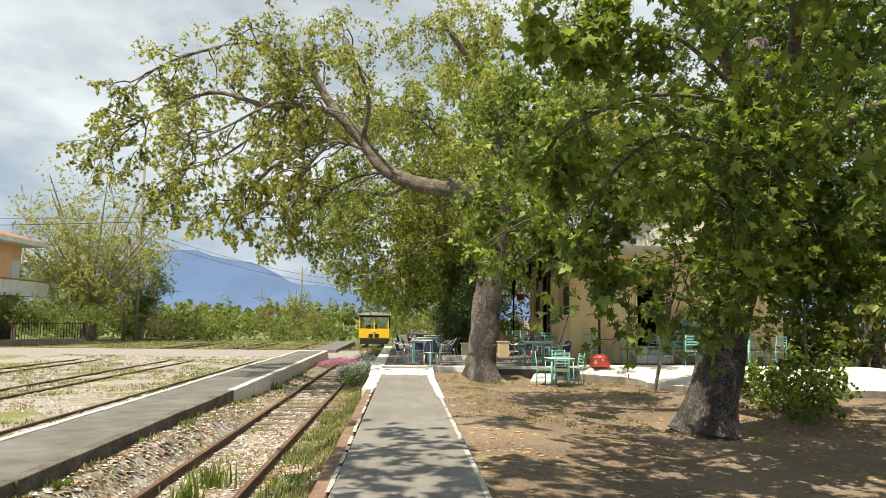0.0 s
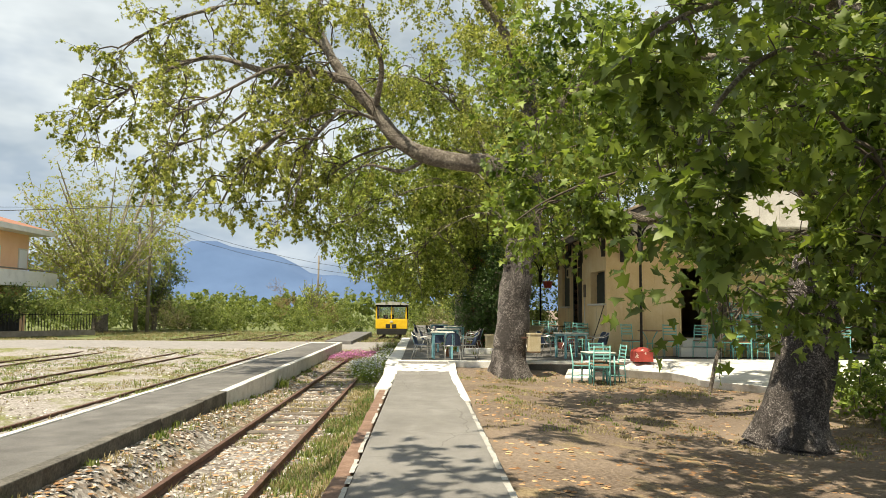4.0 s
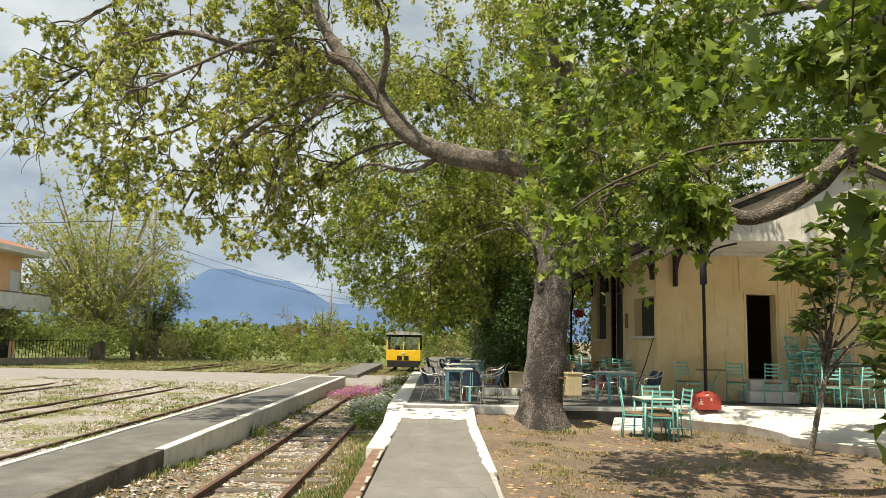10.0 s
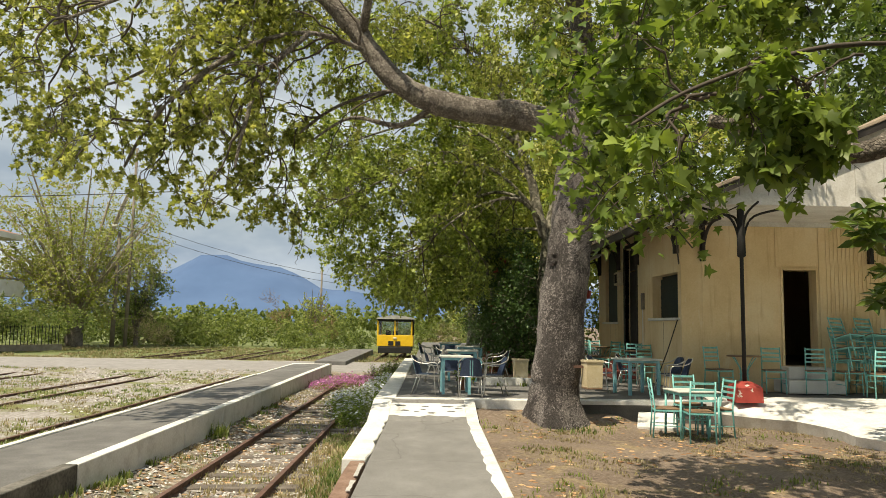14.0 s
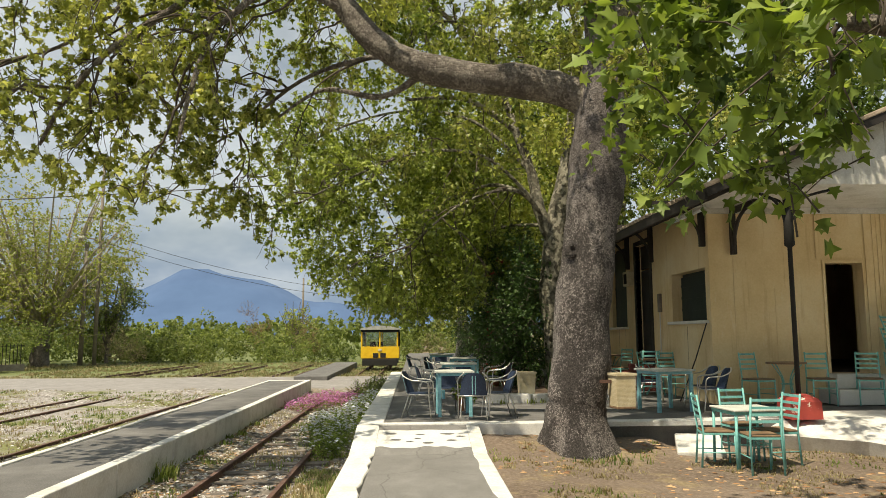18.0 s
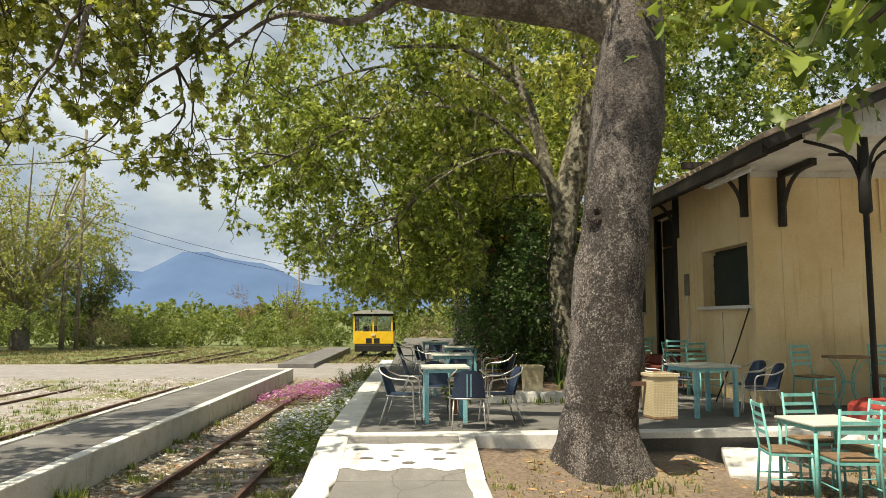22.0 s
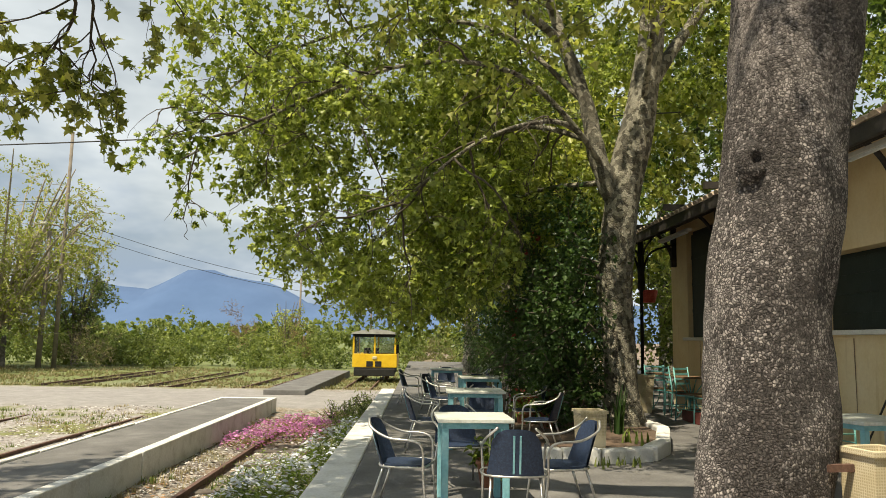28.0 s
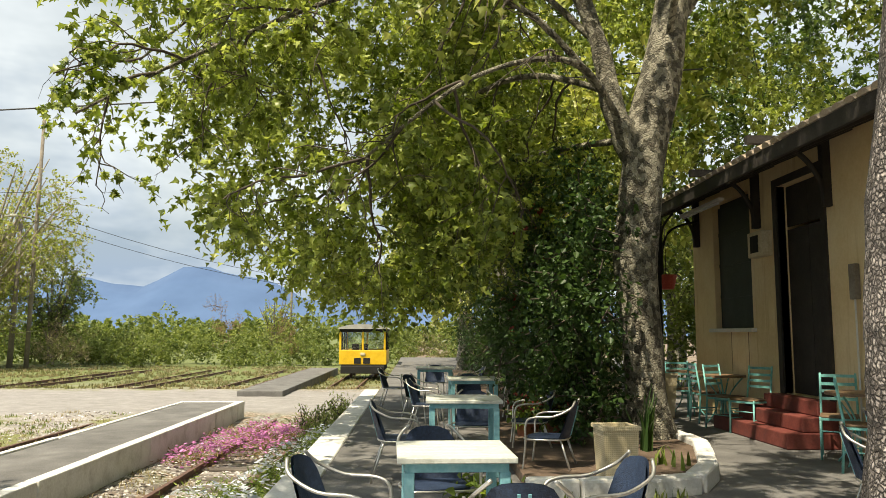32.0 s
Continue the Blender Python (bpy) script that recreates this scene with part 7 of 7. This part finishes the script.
leaf_mesh("crown", np.array(at), np.array(ways), 0.29 * rng.uniform(0.6, 1.1, len(at)), M_LOQUAT, LOQUAT, SIMPLE_FACES, lt, "long glossy dark green leaves")

# ---- house, fence, poles and wires beyond the yard ----
hs = thing("house", -27.4, 51.4, -0.7, 90, "two-storey peach house with white balcony and tiled roof", "house")
part("wall", box(-4.5, 3.2, 0, 9, -0.5, 6.9), M_PEACH, hs)
part("balcony_slab", box(-5, 4.6, -1.4, 0.0, 3.3, 3.5), M_BALCONY, hs)
bal = part("balcony", box(-5, 4.6, -1.4, -1.28, 3.5, 4.3), M_BALCONY, hs, "pale balcony parapet")
part("balcony_side", box(4.48, 4.6, -1.27, 0, 3.5, 4.3), M_BALCONY, bal)
part("handrail", box(-5, 4.62, -1.42, -1.26, 4.36, 4.44), M_POLE, bal)
part("roof_slab", box(-5.2, 4.4, -1.2, 10, 6.9, 7.25), M_BALCONY, hs)
bm = bmesh.new()
q = [(-5.2, -1.2, 7.25), (4.4, -1.2, 7.25), (4.4, 10, 7.25), (-5.2, 10, 7.25), (-0.4, 4.4, 9.0)]
vs = [bm.verts.new(p) for p in q]
for i in range(4):
    bm.faces.new([vs[i], vs[(i + 1) % 4], vs[4]])
bm.faces.new(vs[:4][::-1])
part("roof", bm, M_ROOFRED, hs, "brownish red tiled hip roof")
for x in (-1.4, 1.9):
    w = part("window", box(x, x + 1.1, -0.05, 0.02, 3.7, 5.9), M_BALCONY, hs, "white shuttered balcony door")
    part("pane", box(x + 0.08, x + 1.02, -0.07, -0.051, 3.8, 5.8), M_WHITEPETAL, w)
# black panel on the wall, painted darkness of an open ground floor
part("ground_floor_opening", box(-3.5, 2.4, -0.03, 0.0, 0.3, 2.6), M_BLACK, hs)
fence = thing("iron_fence", -24.5, 49.5, -0.6, 55, "dark iron railing fence on a low wall", "fence")
part("plinth", box(-3, 4.4, -0.1, 0.1, 0, 0.35), M_POLE, fence)
for i in range(37):
    part("bar", box(-3 + 0.2 * i, -2.97 + 0.2 * i, -0.015, 0.015, 0.35, 1.5), M_BLACK, fence)
part("rail", box(-3, 4.4, -0.02, 0.02, 1.35, 1.39), M_BLACK, fence)
for x, y, r, h in ((-24.2, 50.5, 1.6, 1.3), (-25.5, 49.0, 1.5, 1.5), (-22.6, 54.0, 1.5, 1.2), (-27.5, 49.5, 1.8, 1.6)):
    bushes("garden_hedge", [(x, y, h * 1.1 - 0.1, r, r, h * 0.75, 1.0), (x + 0.6, y + 1, h * 1.1, r, r, h * 0.75, 1.0)], M_LEAF_BRAMBLE, 0.13, "clipped green garden hedge behind the fence", "hedge", 9, 10, "garden hedges")


def pole_at(x, y, h, r, label):
    ob = thing("utility_pole", x, y, -0.6, 0, label, "pole", "utility poles")
    tube("shaft", [(0, 0, 0), (0.05, 0, h * 0.5), (0.08, 0, h)], [r, r * 0.85, r * 0.7], M_POLE, ob, 10)
    return ob


pole_at(-21.9, 60.0, 8.0, 0.16, "weathered wooden pole beside the road")
lampole = pole_at(-21.0, 60.0, 14.0, 0.13, "tall pole with a street lamp arm")
tube("lamp_arm", [(0.04, 0, 8.0), (-0.3, -0.1, 8.3), (-0.9, -0.3, 8.4)], 0.05, M_POLE, lampole, 6)
part("lamp_head", box(-1.5, -0.85, -0.45, -0.2, 8.32, 8.48, 0.04), M_BALCONY, lampole, "pale street lamp head")
pole_at(-15.0, 110, 9.5, 0.16, "far wooden pole over the hedge")
pole_at(-7.0, 125, 9.0, 0.16, "far wooden pole over the hedge")
for k, (a, b, sag) in enumerate((((-21.0, 60, 8.2), (2.0, 75, 4.8), 1.2), ((-21.0, 60, 7.6), (2.0, 75, 4.3), 1.2), ((-60, 52, 9.6), (-21.0, 60, 9.2), 0.9), ((-34.0, 33.5, 4.9), (5.6, 31.0, 6.2), 0.35))):
    w = thing("overhead_wire", 0, 0, 0, 0, "thin black overhead wire between poles", "wire", "overhead wires")
    pts = [Vector(a).lerp(Vector(b), t / 12) - Vector((0, 0, sag * 4 * (t / 12) * (1 - t / 12))) for t in range(13)]
    tube("cable", pts, 0.015, M_WIRE, w, 5)

# ---- weeds, stones and leaves on the ground ----


def tufts(name, spots, h, material, label, blades_each=9, width=0.012):
    v, f = [], []
    for x, y in spots:
        z = ground_z(x, y)
        for i in range(blades_each):
            a, lean, hh = rng.uniform(0, 6.28), rng.uniform(0.1, 0.8), h * rng.uniform(0.4, 1.1)
            bx, by = x + rng.normal(0, 0.05), y + rng.normal(0, 0.05)
            ca, sa = math.cos(a), math.sin(a)
            b = len(v)
            for t in (0, 0.55, 1):
                r, w = lean * hh * t * t, width * (1 - t * 0.9)
                v += [(bx + ca * r - sa * w, by + sa * r + ca * w, z - 0.01 + hh * t), (bx + ca * r + sa * w, by + sa * r - ca * w, z - 0.01 + hh * t)]
            f += [(b, b + 1, b + 3, b + 2), (b + 2, b + 3, b + 5, b + 4)]
    return tagged(link_mesh(name, v, f, material), label, "grass", kind="stuff")


def patchy(n, x0, x1, y0, y1, level, scale=0.8, seed=0.0):
    out = []
    for i in range(n):
        x, y = rng.uniform(x0, x1), rng.uniform(y0, y1)
        if noise.noise((x * scale, y * scale, seed)) > level:
            out.append((x, y))
    return out


M_STRAW = leaf_material("dry_grass", (0.19, 0.16, 0.08), (0.29, 0.245, 0.13), (0.42, 0.365, 0.22), 0.3)
tufts("track_weeds", patchy(900, -3.4, -0.9, 1, 34, 0.15, 0.9, 1) + patchy(2000, -1.6, -0.82, 1, 21, -0.2, 0.9, 2), 0.09, M_LEAF_BRAMBLE, "green weeds between rails and path")
tufts("dry_track_grass", patchy(1800, -3.4, -0.9, 1, 34, 0.05, 0.7, 5) + patchy(1700, -1.6, -0.82, 1, 21, -0.2, 1.1, 25), 0.08, M_STRAW, "dry yellow grass along the track")
tufts("yard_grass", patchy(4200, -16, -5.2, 6, 36, 0.08, 0.45, 3), 0.09, M_LEAF_BRAMBLE, "thin green grass in the gravel yard", 7, 0.014)
tufts("dry_yard_grass", patchy(4200, -16, -5.2, 6, 36, 0.0, 0.5, 7), 0.08, M_STRAW, "dry yellow grass in the yard", 6, 0.014)
tufts("verge_grass", patchy(4000, -30, 0, 43.5, 64, -0.1, 0.3, 4), 0.13, M_LEAF_OLIVE, "long green grass beyond the road", 6, 0.03)
tufts("dry_verge_grass", patchy(3600, -30, 0, 43.5, 64, 0.0, 0.35, 9), 0.13, M_STRAW, "pale dry grass beyond the road", 6, 0.03)
tufts("dirt_weeds", [p for p in patchy(900, 0.9, 9, 12, 20.6, 0.2, 0.9, 6)], 0.06, M_LEAF_HEDGE, "small weeds on the bare earth")
tufts("dirt_straw", [p for p in patchy(3000, 0.95, 9, 12, 20.6, 0.05, 0.8, 8)], 0.045, M_STRAW, "dry straw on the bare earth")
for x, y, h in ((-2.2, 9.0, 0.35), (-1.35, 6.6, 0.3), (-3.35, 7.8, 0.3), (-3.3, 20.2, 0.4), (-2.3, 8.3, 0.3), (-1.2, 8.0, 0.25)):
    blades("weed_clump", x, y, -0.69, 60, h, 0.3, M_LEAF_HEDGE, "green weed clump between the rails", "weeds", 0.03, "weed clumps")


for k in range(16):
    a = 0.4 * k
    blades("weed_tuft", 2.17 + math.cos(a) * random.uniform(0.62, 1.15), 20.3 - abs(math.sin(a)) * random.uniform(0.55, 0.95), -0.4, 14, 0.13, 0.3, M_LEAF_BRAMBLE, "green weeds at the foot of the plane tree", "weeds", 0.03, "weeds by the tree")
for k in range(26):
    y = random.uniform(5, 26)
    blades("weed_tuft", -3.36 + random.uniform(-0.02, 0.1), y, ground_z(-3.33, y), 16, 0.1, 0.16, M_LEAF_BRAMBLE, "green weeds at the foot of the platform kerb", "weeds", 0.03, "weeds by the kerb")


def scatter(name, spots, size, material, label, category, flat=0.6):
    """Many small stones or dead leaves in one mesh."""
    v, f = [], []
    for x, y in spots:
        s = size * rng.uniform(0.5, 1.5)
        z = ground_z(x, y)
        b = len(v)
        a = rng.uniform(0, 6.28)
        for k in range(4):
            w = a + k * math.pi / 2 + rng.uniform(-0.4, 0.4)
            v.append((x + math.cos(w) * s, y + math.sin(w) * s, z + rng.uniform(-0.2, 0.4) * s * flat))
        v.append((x + rng.normal(0, s * 0.2), y + rng.normal(0, s * 0.2), z + s * flat * rng.uniform(0.6, 1.2)))
        f += [(b + k, b + (k + 1) % 4, b + 4) for k in range(4)]
    return tagged(link_mesh(name, v, f, material), label, category, kind="stuff")


def island_colours(name, *stops):
    n = Nodes(name, 0.9)
    return n.colour(n.ramp(n.geo.outputs["Random Per Island"], *stops)).mat


M_PEBBLE = island_colours("ballast_stone", (0.0, (0.10, 0.08, 0.07)), (0.4, (0.24, 0.205, 0.185)), (0.7, (0.42, 0.39, 0.37)), (1.0, (0.66, 0.64, 0.62)))
M_DEADLEAF = island_colours("dead_leaf", (0.0, (0.16, 0.08, 0.04)), (0.5, (0.36, 0.2, 0.1)), (1.0, (0.56, 0.38, 0.22)))
scatter("ballast", [(rng.uniform(-3.42, -0.9), rng.uniform(1.5, 31)) for i in range(13000)], 0.028, M_PEBBLE, "pale ballast stones between the rails", "gravel")
scatter("yard_gravel", patchy(14000, -14, -4.9, 8, 36, -0.1, 0.5, 12), 0.03, M_PEBBLE, "pale gravel of the yard", "gravel")
scatter("fallen_leaves", [(rng.uniform(-3.42, -0.9), rng.uniform(1.5, 26)) for i in range(3500)] + patchy(5500, 0.9, 9.5, 5, 20.7, -0.05, 0.7, 15), 0.035, M_DEADLEAF, "brown fallen leaves on the ground", "leaves", 0.25)


# ---- bushes of other colours in the hedgerow ----
M_LEAF_RUSTY = leaf_material("rusty_leaf", (0.13, 0.085, 0.045), (0.23, 0.155, 0.085), (0.34, 0.25, 0.15))
for x, y, h, mat, lab in ((-20.2, 61.0, 2.6, M_STRAW, "pale dry bush in the hedgerow"), (-19.0, 60.6, 2.0, M_STRAW, "pale dry bush in the hedgerow"), (-11.6, 66.0, 4.2, M_LEAF_RUSTY, "reddish twiggy bush over the hedgerow"), (-8.0, 66.5, 3.4, M_LEAF_RUSTY, "reddish twiggy bush over the hedgerow")):
    bushes("hedgerow_bush", [(x + random.uniform(-0.9, 0.9), y + random.uniform(-0.7, 0.7), -0.6 + h * random.uniform(0.2, 0.9), 0.6, 0.6, 0.5, 1.0) for i in range(12)], mat, 0.13, lab, "shrub", 14, 9, "hedgerow bushes", "", LANCE, LANCE_FACES, -0.5, 0.6, 0.35)

# ---- blossoms and pots ----
spots = [(random.uniform(1.6, 3.0), random.uniform(27.3, 30.0), random.uniform(1.2, 3.2)) for i in range(11)]
at = np.concatenate([np.array(p) + rng.normal(size=(22, 3)) * 0.06 for p in spots])
leaf_mesh("blossom_clusters", at, rng.normal(size=(len(at), 3)), 0.07 * rng.uniform(0.6, 1.2, len(at)), M_REDPETAL, SIMPLE, SIMPLE_FACES, shrubbery, "dusky red blossom clusters")
M_TERRACOTTA = worn("terracotta", (0.36, 0.15, 0.08), (0.24, 0.09, 0.05), (0.48, 0.25, 0.16), 6, 0.85, 0.2)


def flower_pot(x, y, z, r, h, label, petals=None):
    ob = thing("flower_pot", x, y, z, 0, label, "flower pot", "flower pots")
    prof = ((r * 0.7, 0), (r * 0.95, h * 0.82), (r * 1.06, h * 0.82), (r * 1.06, h), (r * 0.92, h), (r * 0.88, h * 0.85))
    v = [(math.cos(k * math.pi / 9) * a, math.sin(k * math.pi / 9) * a, b) for a, b in prof for k in range(18)]
    f = [(i * 18 + k, i * 18 + (k + 1) % 18, (i + 1) * 18 + (k + 1) % 18, (i + 1) * 18 + k) for i in range(len(prof) - 1) for k in range(18)]
    link_mesh("pot", v, f + [tuple(range(17, -1, -1))], M_TERRACOTTA, ob, "", True)
    bm = bmesh.new()
    bmesh.ops.create_cone(bm, cap_ends=True, segments=18, radius1=r * 0.86, radius2=r * 0.86, depth=0.03, matrix=Matrix.Translation((0, 0, h * 0.83)))
    part("soil", bm, M_SOIL, ob)
    crown(ob, [(0, 0, h + r * 0.55, r * 1.3, r * 1.3, r * 0.9, 1.0)], 1500 * (0.13 / r) ** 2, 7, 0.07, M_LEAF_DEEP, SIMPLE, SIMPLE_FACES, 0.1, 0.15, 0.4, 0.003, name="foliage")
    if petals:
        q = rng.normal(size=(90, 3)) * (r * 0.7, r * 0.7, r * 0.4) + (0, 0, h + r * 1.1)
        leaf_mesh("blossoms", q, rng.normal(size=(90, 3)), 0.05 * rng.uniform(0.6, 1.2, 90), petals, SIMPLE, SIMPLE_FACES, ob, "bright red blossoms")
    return ob


flower_pot(0.78, 22.75, 0.0, 0.13, 0.24, "terracotta pot with a green plant under the table")
flower_pot(1.72, 27.1, 0.0, 0.15, 0.28, "terracotta pot of red flowers by the shrubs", M_REDPETAL)
flower_pot(1.95, 26.5, 0.1, 0.13, 0.24, "terracotta pot of red flowers in the bed", M_REDPETAL)


def motions():
    """Nothing but the camera moves."""


motions()
